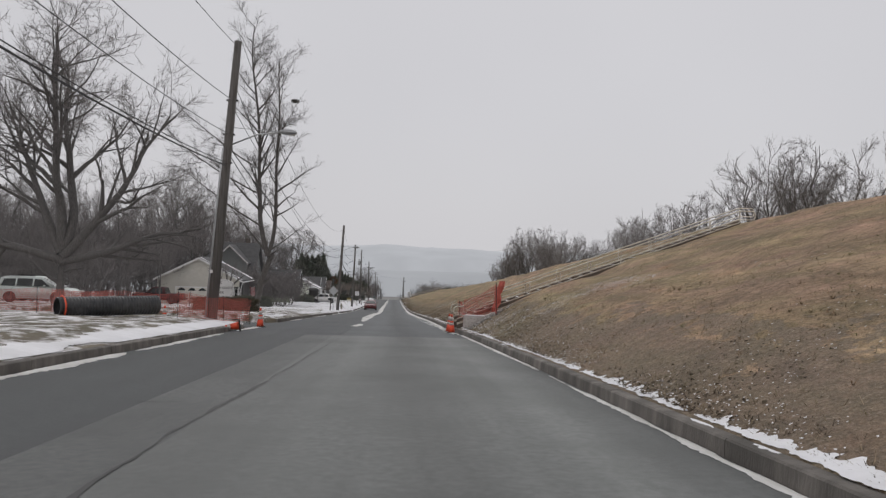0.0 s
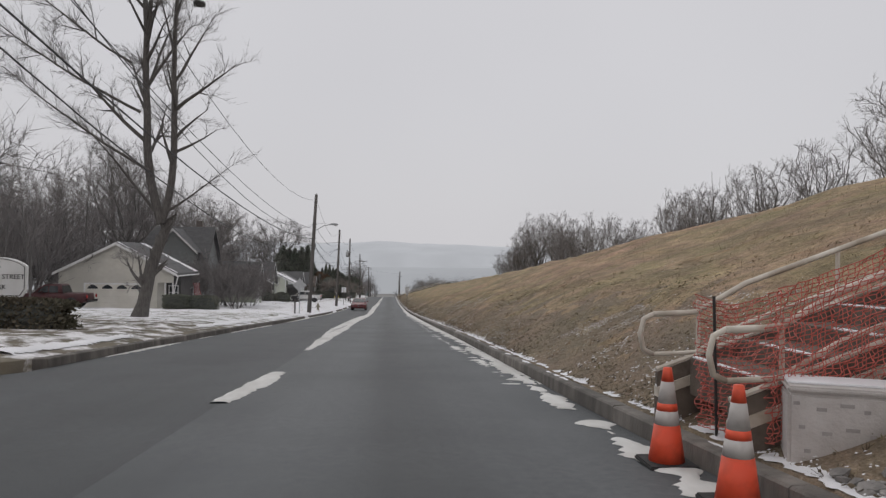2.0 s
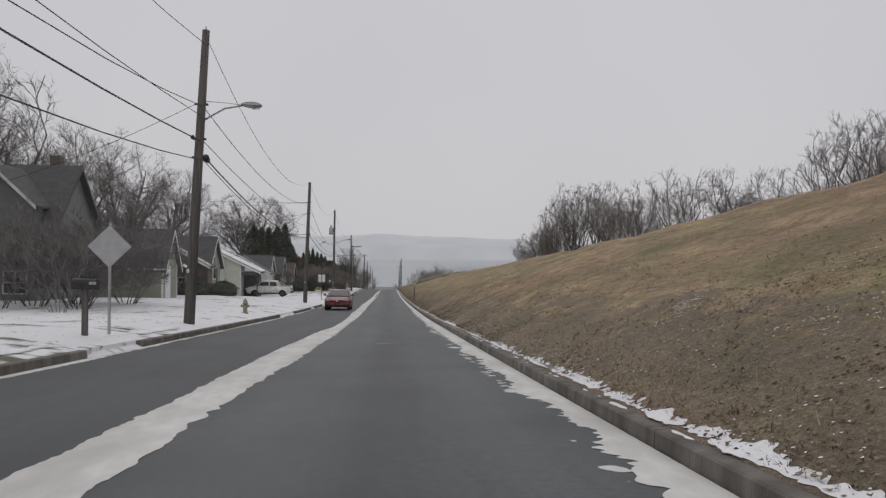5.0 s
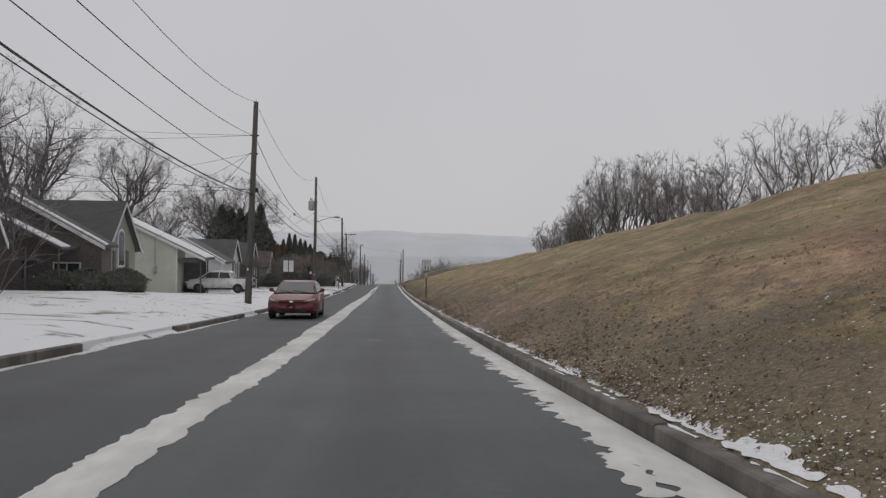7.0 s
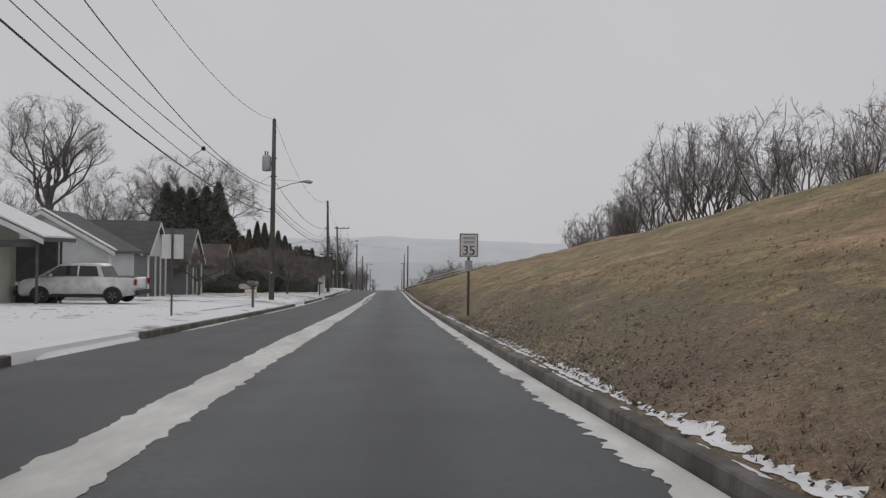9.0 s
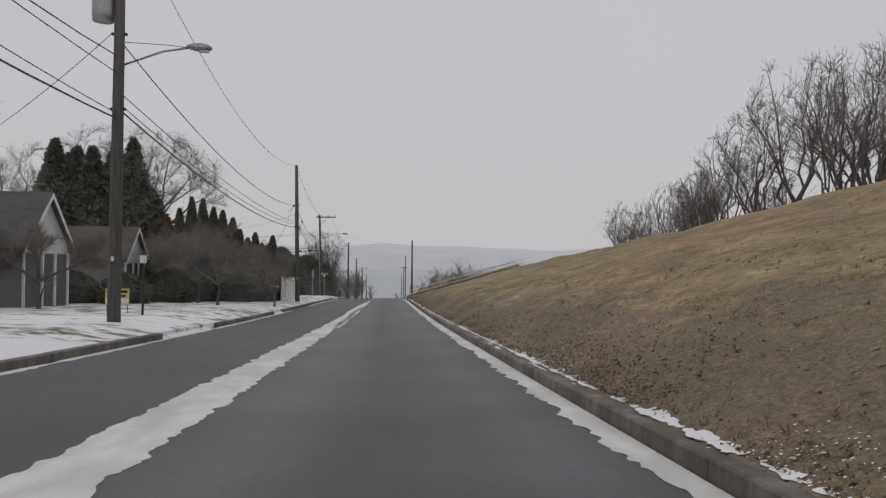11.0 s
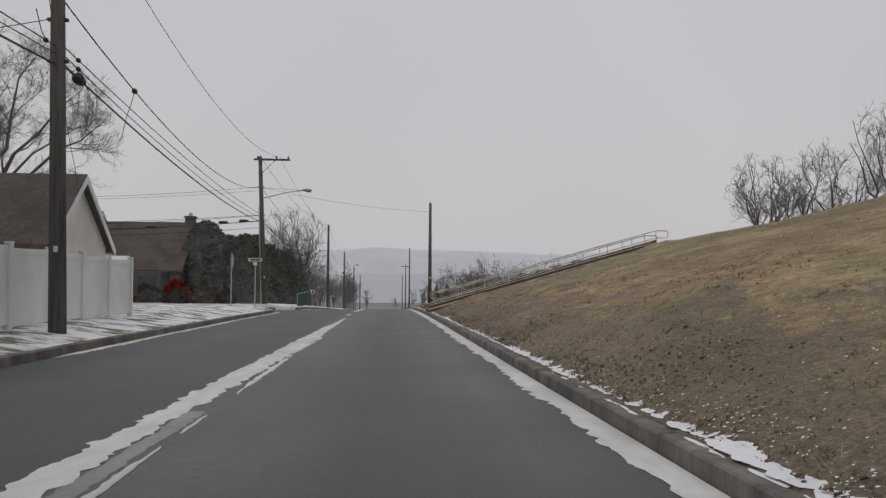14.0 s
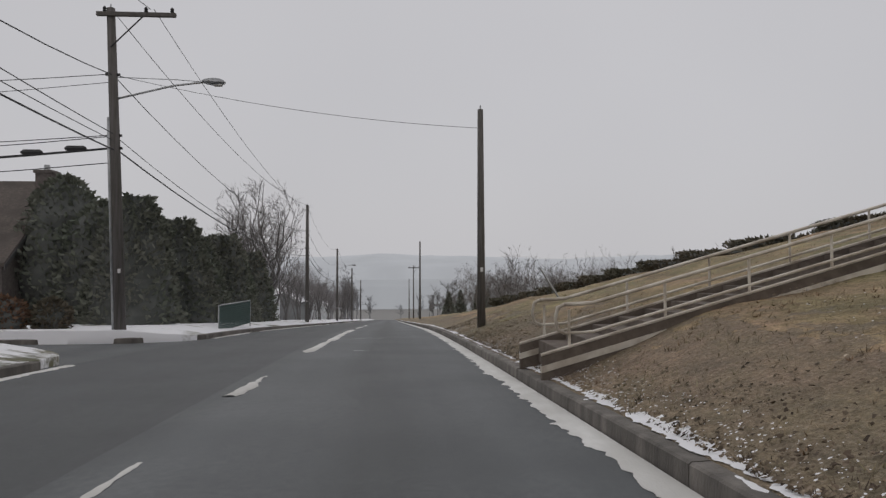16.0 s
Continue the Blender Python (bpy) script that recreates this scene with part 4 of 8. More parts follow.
def flecks(name, n, d0, d1, y0, y1, s0, s1, seed, m, label, category, left=False, power=1.6, flat=.35, clump=1.6, thr=.1, fade=0.0):
    """Small curled flakes lying about: leaves or crumbs of snow."""
    rng = np.random.RandomState(seed)
    y = rng.uniform(y0, y1, n)
    dd = d0 + (d1 - d0) * rng.uniform(0, 1, n) ** power
    x = (KL - dd) if left else kerb_r(y) + dd
    u, w = (y - y0) / (y1 - y0), (dd - d0) / (d1 - d0)
    rim = fade * (1 - np.clip(4 * u * (1 - u), 0, 1) * np.clip(4 * w * (1 - w), 0, 1))
    keep = noise2(x, y, seed, .45) * clump + fade * noise2(x, y, seed + 2, 2.2) + rng.uniform(-.6, .6, n) > thr + rim
    x, y = x[keep], y[keep]
    n = len(x)
    z = ground_z(x, y) + rng.uniform(.015, .04, n)
    a = rng.uniform(0, math.tau, n)
    s = rng.uniform(s0, s1, n)
    c, sn = np.cos(a), np.sin(a)
    slope = 0 if left else .36
    corners = []
    for u, v in ((-1, -.5), (.1, -.7), (1, 0), (.1, .65), (-.9, .5)):
        ju, jv = u * rng.uniform(.6, 1.2, n), v * rng.uniform(.6, 1.2, n)
        px, py = (ju * c - jv * sn) * s, (ju * sn + jv * c) * s
        corners.append(np.stack([x + px, y + py, z + px * slope + flat * s * rng.uniform(-.6, .6, n)], 1))
    v = np.stack(corners, 1).reshape(-1, 3)
    i = np.arange(n)[:, None] * 5
    f = np.concatenate([i + np.array([0, 1, 2]), i + np.array([0, 2, 3]), i + np.array([0, 3, 4])], 0)
    return tagged(new(name, raw_mesh(name, v, f, m)), label, category, "", "stuff")


flecks("leaf_litter", 90000, .2, 3.4, -17.5, 205, .006, .026, 113, M_LITTER, "brown dead leaves at the bank foot", "leaves", thr=.75, power=1.5, flat=.7, clump=2.8)
flecks("leaf_litter_thick", 50000, .2, 1.5, -17.5, 205, .008, .026, 119, M_DARKLEAF, "thick dark wet leaves at the bank foot", "leaves", thr=.1, power=2.0, flat=.9, clump=1.2)
flecks("leaf_litter_upper", 22000, 1.2, 10.5, -17.5, 205, .01, .028, 117, M_PALELEAF, "scattered dead leaves on the bank", "leaves", power=1.0)
flecks("snow_crumbs", 18000, .3, 4.5, -17.5, 205, .005, .017, 127, M_PLAIN_SNOW, "crumbs of snow in the bank grass", "snow", thr=1.15, power=1.5, flat=.2, clump=3.2)
flecks("snow_crumbs_kerb", 24000, .16, .7, -17.5, 205, .004, .015, 129, M_PLAIN_SNOW, "crumbs of snow along the kerb", "snow", thr=.05, power=1.5, flat=.25)
flecks("snow_crumbs_patch", 16000, .4, 4.2, -1, 14, .006, .02, 131, M_PLAIN_SNOW, "crumbs of snow in the bank grass", "snow", thr=1.3, power=1.0, flat=.2, clump=4.0)
flecks("snow_crumbs_patch", 24000, .9, 3.0, 37, 52, .004, .015, 133, M_PLAIN_SNOW, "fine dusting of snow caught in the bank grass", "snow", thr=1.1, power=1.0, flat=.2, clump=1.6, fade=1.0)
flecks("snow_crumbs_patch", 9000, .8, 2.0, 13.6, 17.6, .003, .011, 143, M_PLAIN_SNOW, "fine dusting of snow caught in the bank grass", "snow", thr=.7, power=1.0, flat=.2, clump=1.0, fade=1.0)
flecks("snow_crumbs_patch", 6000, .8, 3.5, 79, 90, .006, .024, 139, M_PLAIN_SNOW, "fine dusting of snow caught in the bank grass", "snow", thr=1.1, power=1.0, flat=.2, clump=1.6, fade=1.0)
flecks("snow_crumbs_patch", 5000, .9, 3.0, 136, 150, .006, .024, 141, M_PLAIN_SNOW, "fine dusting of snow caught in the bank grass", "snow", thr=1.1, power=1.0, flat=.2, clump=1.6, fade=1.0)
flecks("lawn_leaves", 9000, .3, 9, 20, 188, .015, .05, 137, M_LITTER, "dead leaves and stubble on the snow", "leaves", left=True, thr=.35, power=1.0)

# ---- trees ----
def grow(seed, height, r0, style):
    """Tapered limbs as rows of start, end and two radii. style: fork height, limbs, spread, upward pull, side shoots by level, bend."""
    rng = random.Random(seed)
    segs = []

    def branch(p, dv, length, r, level, upto, taper=.82, lift=.25):
        n = max(3, int(length / (style["seg"] * (1.0 if level < 2 else .7))))
        q, rr, dd = p.copy(), r, dv.copy()
        for i in range(n):
            s = i / n
            jit = Vector((rng.gauss(0, 1), rng.gauss(0, 1), rng.gauss(0, 1))) * style["bend"] * (.5 + .35 * level)
            pull = Vector((0, 0, style["up"] * (lift if level == 0 else 1.0)))
            dd = (dd + jit + pull * .12).normalized()
            r2 = max(r * (1 - taper * (i + 1) / n), style["tip"])
            e = q + dd * (length / n)
            segs.append((q.copy(), e.copy(), rr, r2))
            q, rr = e, r2
            if level < upto and s > style["bare"][min(level, 3)] :
                k = style["shoots"][min(level, len(style["shoots"]) - 1)]
                m = int(k) + (1 if rng.random() < k - int(k) else 0)
                for _ in range(m):
                    side = dd.orthogonal().normalized()
                    side = (Matrix.Rotation(rng.uniform(0, math.tau), 3, dd) @ side)
                    ang = radians(rng.uniform(*style["angle"]))
                    nd = (dd * math.cos(ang) + side * math.sin(ang)).normalized()
                    ln = length * rng.uniform(*style["ratio"]) * (1.0 - .45 * s)
                    if ln > style["least"]:
                        branch(q.copy(), nd, ln, rr * rng.uniform(.5, .75), level + 1, upto)

    for base, dv, share, *girth in style["stems"]:
        dv = Vector(dv).normalized()
        branch(Vector(base), dv, height * share, r0 * (girth[0] if girth else 1.0 if len(style["stems"]) == 1 else .8), 0, style["levels"], *girth[1:])
    return segs


def ring_tubes(a, b, r, s, sides):
    """Verts and quads of open tapered tubes, one for each pair of ends."""
    dv = b - a
    dv /= np.linalg.norm(dv, axis=1)[:, None] + 1e-9
    ref = np.where(np.abs(dv[:, 2:3]) < .9, [[0, 0, 1.0]], [[1.0, 0, 0]])
    u = np.cross(dv, ref)
    u /= np.linalg.norm(u, axis=1)[:, None] + 1e-9
    w = np.cross(dv, u)
    k = np.arange(sides) * math.tau / sides
    ring = np.cos(k)[None, :, None] * u[:, None] + np.sin(k)[None, :, None] * w[:, None]
    over = dv * (r * .35)[:, None]
    v = np.concatenate([(a - over)[:, None] + ring * r[:, None, None], (b + over * .5)[:, None] + ring * s[:, None, None]], 1).reshape(-1, 3)
    i = np.arange(sides)
    q = np.stack([i, (i + 1) % sides, (i + 1) % sides + sides, i + sides], 1)[None]
    return v, (np.arange(len(a))[:, None, None] * 2 * sides + q).reshape(-1, 4)


def turned(rng, dv, lo, hi, up):
    """Directions that leave dv by an angle between lo and hi degrees, drawn upward a little."""
    side = np.cross(dv, rng.normal(0, 1, dv.shape))
    side /= np.linalg.norm(side, axis=1)[:, None] + 1e-9
    a = np.radians(rng.uniform(lo, hi, len(dv)))[:, None]
    out = dv * np.cos(a) + side * np.sin(a) + np.array([0, 0, up])
    return out / np.linalg.norm(out, axis=1)[:, None]


def limbs_mesh(name, segs, mats, thick=.035, flare=1.5, spray=None, seed=1):
    """Two meshes: trunk (thick limbs) and crown (thin limbs, and twigs on twigs as slender spikes).
    spray: twigs, length, side twigs on each, base radius, upward pull, limb radius that still bears twigs."""
    out = []
    p0 = np.array([s[0] for s in segs])
    p1 = np.array([s[1] for s in segs])
    ra, rb = np.array([s[2] for s in segs]), np.array([s[3] for s in segs])
    low = p0[:, 2] < .6
    ra = np.where(low & (ra > .08), ra * np.interp(p0[:, 2], (0, .6), (flare, 1.0)), ra)
    sel = ra >= thick
    out.append(raw_mesh(name + "_limbs", *ring_tubes(p0[sel], p1[sel], ra[sel], rb[sel], 6), mats[0], True) if sel.any() else None)
    v, q = ring_tubes(p0[~sel], p1[~sel], ra[~sel], rb[~sel], 3)
    f = np.concatenate([q[:, [0, 1, 2]], q[:, [0, 2, 3]]])
    if spray:
        n1, L1, n2, r1, up, bears = spray
        rng = np.random.RandomState(seed)
        ln = np.linalg.norm(p1 - p0, axis=1)
        wt = ln * (ra < bears) * (p0[:, 2] > .8)
        i = rng.choice(len(ln), n1, p=wt / wt.sum())
        dv = (p1 - p0)[i] / ln[i][:, None]
        at = p0[i] + (p1 - p0)[i] * rng.uniform(0, 1, n1)[:, None]
        d1 = turned(rng, dv, 18, 55, up)
        l1 = L1 * rng.uniform(.45, 1.25, n1)
        j = np.repeat(np.arange(n1), n2)
        a2 = at[j] + d1[j] * (l1[j] * rng.uniform(.15, .95, len(j)))[:, None]
        d2 = turned(rng, d1[j], 18, 60, up)
        l2 = L1 * rng.uniform(.2, .75, len(j))
        def frame_of(d):
            e = np.cross(d, rng.normal(0, 1, d.shape))
            e /= np.linalg.norm(e, axis=1)[:, None] + 1e-9
            return e, np.cross(d, e)
        e1, e2 = frame_of(d1)
        tri = [at + (e1 * math.cos(c) + e2 * math.sin(c)) * r1 for c in (0, 2.0944, 4.1888)]
        k = len(v) + np.arange(n1)[:, None] * 4
        v = np.concatenate([v, np.stack(tri + [at + d1 * l1[:, None]], 1).reshape(-1, 3)])
        f = np.concatenate([f, k + np.array([0, 1, 3]), k + np.array([1, 2, 3]), k + np.array([2, 0, 3])])
        g1, g2 = frame_of(d2)
        k = len(v) + np.arange(len(j))[:, None] * 3
        v = np.concatenate([v, np.stack([a2 - g1 * r1 * .8, a2 + g1 * r1 * .8, a2 + d2 * l2[:, None]], 1).reshape(-1, 3)])
        f = np.concatenate([f, k + np.array([0, 1, 2])])
    out.append(raw_mesh(name + "_twigs", v, f, mats[1], False))
    return out


def tree(name, m, segs, mats, label, category="tree", group="", thick=.035, spray=None, seed=1):
    t = thing(name, m, label, category, group)
    a, b = limbs_mesh(name, segs, mats, thick, spray=spray, seed=seed)
    if a:
        shared("trunk", a, t)
    if b:
        shared("crown", b, t)
    return t


STYLE = dict(seg=.55, bend=.10, up=.5, tip=.007, bare=(.25, .12, .1, .1), shoots=(1.0, .9, .8, .6), angle=(28, 62), ratio=(.42, .7), least=.3, levels=4, stems=(((0, 0, 0), (0, 0, 1), .85),))


def styled(**kw):
    return {**STYLE, **kw}


# broad old tree by the side road
big = grow(7, 15, .36, styled(seg=.6, bend=.15, up=.3, levels=3, bare=(.15, .2, .12, .1), shoots=(1.1, 1.3, 1.1), angle=(22, 60), ratio=(.34, .58), least=.5,
           stems=(((0, 0, 0), (.08, 0, 1), .26), ((0, 0, 3.2), (-.45, .1, .9), .68), ((.15, 0, 3.4), (.2, .2, 1), .8), ((.2, 0, 3.0), (.7, -.1, .7), .68),
                  ((0, 0, 2.7), (-.9, -.2, .4), .52), ((.1, 0, 2.6), (.9, .3, .25), .54), ((.05, 0, 3.5), (-.12, -.2, 1), .8))))
OAK = tree("oak_tree", pose(-19.6, 25.4, gz(-19.6, 25.4) - .1), big, (M_BARK2, M_TWIG), "large bare old tree with spreading crooked limbs", thick=.03,
           spray=(2000, 1.05, 7, .0125, .12, .08))

# tall twin-stemmed tree with nests
twin = grow(21, 20, .24, styled(seg=.55, bend=.075, up=.4, levels=3, bare=(.1, .12, .1, .1), shoots=(1.15, 1.3, .9), angle=(30, 60), ratio=(.13, .3), least=.35,
            stems=(((0, 0, 0), (.2, 0, 1), .21, 1.12, .3), ((.8, 0, 3.95), (-.33, .04, 1), .84, .8, .82, 1.6), ((.82, 0, 4.0), (.5, -.05, 1), .7, .68, .82, 10),
                   ((.75, 0, 4.1), (-.6, .3, .8), .28, .3), ((.9, 0, 4.3), (.8, .2, .55), .16, .25),
                   ((.3, 0, 6.0), (-.9, .1, .5), .36, .3), ((-.15, .1, 8.4), (-.9, -.15, .45), .38, .28), ((-.55, .15, 10.4), (-.9, .1, .5), .34, .26))))
tree("twin_stem_tree", pose(-10.1, 34.5, gz(-10.1, 34.5) - .1), twin, (M_BARK, M_TWIG), "tall bare tree with two stems and nests", thick=.03,
              spray=(2600, .8, 6, .0075, .2, .045))


def nest(x, y, z, r):
    rng = random.Random(int(x * 100 + z))
    bm = bmesh.new()
    for _ in range(150):
        a, b = rng.uniform(0, math.tau), rng.uniform(-.6, .5)
        p = Vector((math.cos(a) * math.cos(b), math.sin(a) * math.cos(b), math.sin(b) * .8)) * r
        q = Vector((-p.y, p.x, rng.uniform(-.3, .3) * r)).normalized() * r * .9
        tube(bm, [p - q * .5, p * .9, p + q * .5], .008, 3, False)
    bmesh.ops.create_icosphere(bm, subdivisions=2, radius=r * .82, matrix=Matrix.Diagonal((1, 1, .7, 1)))
    ob = part("bird_nest", bm, M_BARK2)
    ob.location = (x, y, z)
    return tagged(ob, "dark round nest of twigs in bare branches", "nest", "nests in the tall tree")


nest(-7.72, 34.4, road_z(34.5) + 15.3, .26)
nest(-7.95, 34.45, road_z(34.5) + 13.1, .22)

# small pruned tree on the house lawn
small = grow(33, 4.2, .17, styled(seg=.3, bend=.12, up=.35, tip=.005, levels=3, bare=(.4, .15, .1), shoots=(1.4, 1.3, 1.1), angle=(25, 60), ratio=(.4, .65), least=.2,
             stems=(((0, 0, 0), (.02, 0, 1), .42), ((0, 0, 1.7), (-.7, 0, .8), .5), ((0, 0, 1.7), (.7, .1, .8), .5), ((0, 0, 1.7), (-.2, .3, 1), .5), ((0, 0, 1.7), (.3, -.3, 1), .5))))
tree("small_tree", pose(-16.0, 53.0, gz(-16, 53) - .05), small, (M_BARK, M_TWIG), "small bare pruned tree on a snowy lawn", thick=.03, spray=(700, .35, 4, .005, .3, .03))

# crab-apple trees with brown twigs before the evergreens
for k, (x, y, s) in enumerate(((-8.7, 153.4, 1.0), (-11.0, 158.6, .95), (-14.5, 146.5, .8))):
    crab = grow(41 + k, 4.6 * s, .10, styled(seg=.28, bend=.16, up=.28, tip=.005, levels=3, bare=(.3, .15, .1, .1), shoots=(1.7, 1.5, 1.0), angle=(25, 65), ratio=(.36, .6), least=.25,
                stems=(((0, 0, 0), (.05, 0, 1), .3), ((0, 0, 1.15), (-.9, .2, .45), .68), ((0, 0, 1.2), (.85, .1, .42), .68), ((0, 0, 1.2), (.2, -.6, .8), .5), ((0, 0, 1.2), (-.2, .6, .9), .55))))
    tree("crabapple_tree", pose(x, y, gz(x, y) - .05), crab, (M_BARK, M_TWIG2), "low spreading bare tree with brown twigs", group="crabapples on the lawn", thick=.03,
         spray=(1500, .55, 11, .006, .25, .03), seed=k)

def crowned(seed, height, r0, fork, spread, limbs=7, share=.4, lean=.05, forks=(7, 5)):
    """A tree whose limbs rise from a low fork and fill a rounded crown: rows of start, end and two radii."""
    rng = random.Random(seed)
    segs = []
    mid = Vector((lean * height * .5, 0, height * (1 - share)))
    half = Vector((spread, spread, height * share))

    def inside(p):
        q = p - mid
        k = math.sqrt((q.x / half.x) ** 2 + (q.y / half.y) ** 2 + (q.z / half.z) ** 2)
        return mid + q * min(1, 1 / max(k, .01))

    def arc_limb(p, dv, goal, r, r2, n):
        span = (goal - p).length
        via = p + dv * span * .5
        pts = []
        for k in range(n + 1):
            u = k / n
            q = p * (1 - u) ** 2 + via * 2 * u * (1 - u) + goal * u * u
            if 0 < k < n:
                q += Vector((rng.gauss(0, 1), rng.gauss(0, 1), rng.gauss(0, .6))) * span * .03
            pts.append(q)
        for k in range(n):
            segs.append((pts[k], pts[k + 1], r + (r2 - r) * k / n, r + (r2 - r) * (k + 1) / n))
        return pts

    top = Vector((lean * fork + rng.uniform(-.1, .1), rng.uniform(-.1, .1), fork))
    arc_limb(Vector((0, 0, 0)), Vector((0, 0, 1)), top, r0, r0 * .8, 4)
    for q in range(limbs):
        a = q * 2.4 + rng.uniform(-.4, .4)
        rise = math.asin(min(.98, .12 + .86 * (q + rng.uniform(.2, .8)) / limbs))
        goal = mid + Vector((half.x * math.cos(a) * math.cos(rise), half.y * math.sin(a) * math.cos(rise), half.z * math.sin(rise))) * rng.uniform(.84, .97)
        start = top + Vector((0, 0, rng.uniform(-.25, .12) * fork))
        out = ((goal - start).normalized() * .65 + Vector((math.cos(a) * .2, math.sin(a) * .2, .4))).normalized()
        rl = r0 * rng.uniform(.42, .62)
        main = arc_limb(start, out, goal, rl, .022, 6)
        for m in range(forks[0]):
            u = rng.uniform(.22, .95)
            k = min(5, int(u * 6))
            p = main[k].lerp(main[k + 1], u * 6 - k)
            way = (main[k + 1] - main[k]).normalized()
            side = Matrix.Rotation(rng.uniform(0, math.tau), 3, way) @ way.orthogonal().normalized()
            span = height * rng.uniform(.16, .3) * (1.15 - .5 * u)
            end = inside(p + (way * .75 + side * .75 + Vector((0, 0, .28))).normalized() * span)
            if (end - p).length < .3:
                continue
            rm = max(.016, rl * (1 - u) * .6)
            second = arc_limb(p, (way + side * .5).normalized(), end, rm, .011, 4)
            for _ in range(forks[1]):
                v = rng.uniform(.2, 1)
                k2 = min(3, int(v * 4))
                p2 = second[k2].lerp(second[k2 + 1], v * 4 - k2)
                w2 = (second[k2 + 1] - second[k2]).normalized()
                s2 = Matrix.Rotation(rng.uniform(0, math.tau), 3, w2) @ w2.orthogonal().normalized()
                e2 = inside(p2 + (w2 * .7 + s2 * .7 + Vector((0, 0, .25))).normalized() * span * rng.uniform(.3, .55)) + Vector((rng.gauss(0, .1), rng.gauss(0, .1), rng.gauss(0, .12)))
                arc_limb(p2, w2, e2, .013, .008, 2)
    return segs


# stock of woodland trees, copied
STOCK = []
for k in range(7):
    rs_ = random.Random(500 + k)
    lv = crowned(60 + k, 12.0, rs_.uniform(.15, .2), rs_.uniform(1.6, 3.6), rs_.uniform(2.9, 4.1), 6 + k % 3, rs_.uniform(.36, .42), rs_.uniform(-.12, .12), (6, 4))
    if k % 2:
        lv += [(a + Vector((.5, .2, 0)), b + Vector((.5, .2, 0)), r, q) for a, b, r, q in crowned(90 + k, 10.0, .11, 2.6, 2.4, 4, .36, .25, (5, 4))]
    STOCK.append(tree("woodland_tree", pose(0, 0, 0), lv, (M_BARK2, M_TWIG), "bare grey woodland tree with fine twigs", "tree", "trees of the wood", .05,
                      spray=(400, .82, 6, .0115, .2, .03), seed=k))
THIN = []
for k in range(4):
    lv = grow(160 + k, 14.0, .13, styled(seg=1.0, bend=.07, up=.6, tip=.012, levels=2, bare=(.3, .15, .1), shoots=(1.4, .9), angle=(22, 50), ratio=(.16, .3), least=.5,
              stems=(((0, 0, 0), (.03 * k - .05, .02, 1), .95), ((.4, .2, 0), (.1, -.06 + .04 * k, 1), .8))))
    THIN.append(tree("slender_tree", pose(0, 0, 0), lv, (M_BARK2, M_TWIG), "slender bare grey woodland tree", "tree", "trees of the wood", .045,
                     spray=(220, 1.0, 8, .0095, .3, .05), seed=20 + k))
BUSH = []
for k in range(4):
    bs = grow(80 + k, 4.4, .035, styled(seg=.6, bend=.13, up=.35, tip=.009, levels=1, bare=(.12, .1, .1), shoots=(1.5, 1.0), angle=(20, 60), ratio=(.36, .6), least=.4,
              stems=tuple(((math.cos(a) * .3, math.sin(a) * .3, 0), (math.cos(a) * .55, math.sin(a) * .55, 1), .9) for a in (0, 1.0, 2.1, 3.1, 4.2, 5.3))))
    BUSH.append(tree("thicket_bush", pose(0, 0, 0), bs, (M_BARK2, M_TWIG), "bare tangled thicket bush", "bush", "thicket under the trees", .03,
                     spray=(90, .9, 8, .012, .15, .05), seed=30 + k))


def plant(stock, x, y, s, sink=.1, z=None):
    src = random.choice(stock)
    base = gz(x, y) if z is None else z
    m = pose(x, y, base - sink, 0, 0, random.uniform(0, 360)) @ Matrix.Diagonal((s, s, s * random.uniform(.9, 1.12), 1))
    c = copy_thing(src, m)
    c.matrix_basis = m
    return c


random.seed(11)
# the wood behind the side road and the houses
for k in range(18):
    plant(THIN, random.uniform(-56, -27), random.uniform(50, 63), random.uniform(.7, 1.0))
for k in range(18):
    plant(THIN, random.uniform(-44, -27.5), random.uniform(62, 79), random.uniform(.75, 1.05))
for k in range(40):
    plant(BUSH, -27.5 - 26 * k / 39, random.uniform(60, 79), random.uniform(1.5, 2.3))
for k in range(30):
    plant(THIN, random.uniform(-64, -30), random.uniform(46, 100), random.uniform(.75, 1.1))
for k in range(14):
    plant(STOCK, random.uniform(-62, -31), random.uniform(52, 100), random.uniform(.9, 1.2))
for k in range(12):
    plant(THIN, -42 + 20 * k / 11 + random.uniform(-.8, .8), random.uniform(41, 50), random.uniform(.5, .75))
for k in range(56):
    plant(BUSH, -52 + 29 * k / 55 + random.uniform(-1, 1), random.uniform(38, 49), random.uniform(.8, 1.35))
for k in range(14):
    plant(BUSH, random.uniform(-50, -31), random.uniform(54, 100), random.uniform(1.1, 1.8))


def old_tree(x, y, s):
    m = pose(x, y, gz(x, y) - .1, 0, 0, x * 37) @ Matrix.Scale(s, 4)
    copy_thing(OAK, m).matrix_basis = m


for x, y, s in ((-30.5, 127, 1.0),):
    old_tree(x, y, s)


def dome_tree(x, y, seed, height, r0, fork, spread, limbs, share, spray, label, name="broad_tree"):
    lv = crowned(seed, height, r0, fork, spread, limbs, share, .0, (11, 6))
    return tree(name, pose(x, y, gz(x, y) - .1), lv, (M_BARK2, M_TWIG), label, "tree", "", .05, spray=spray, seed=seed)


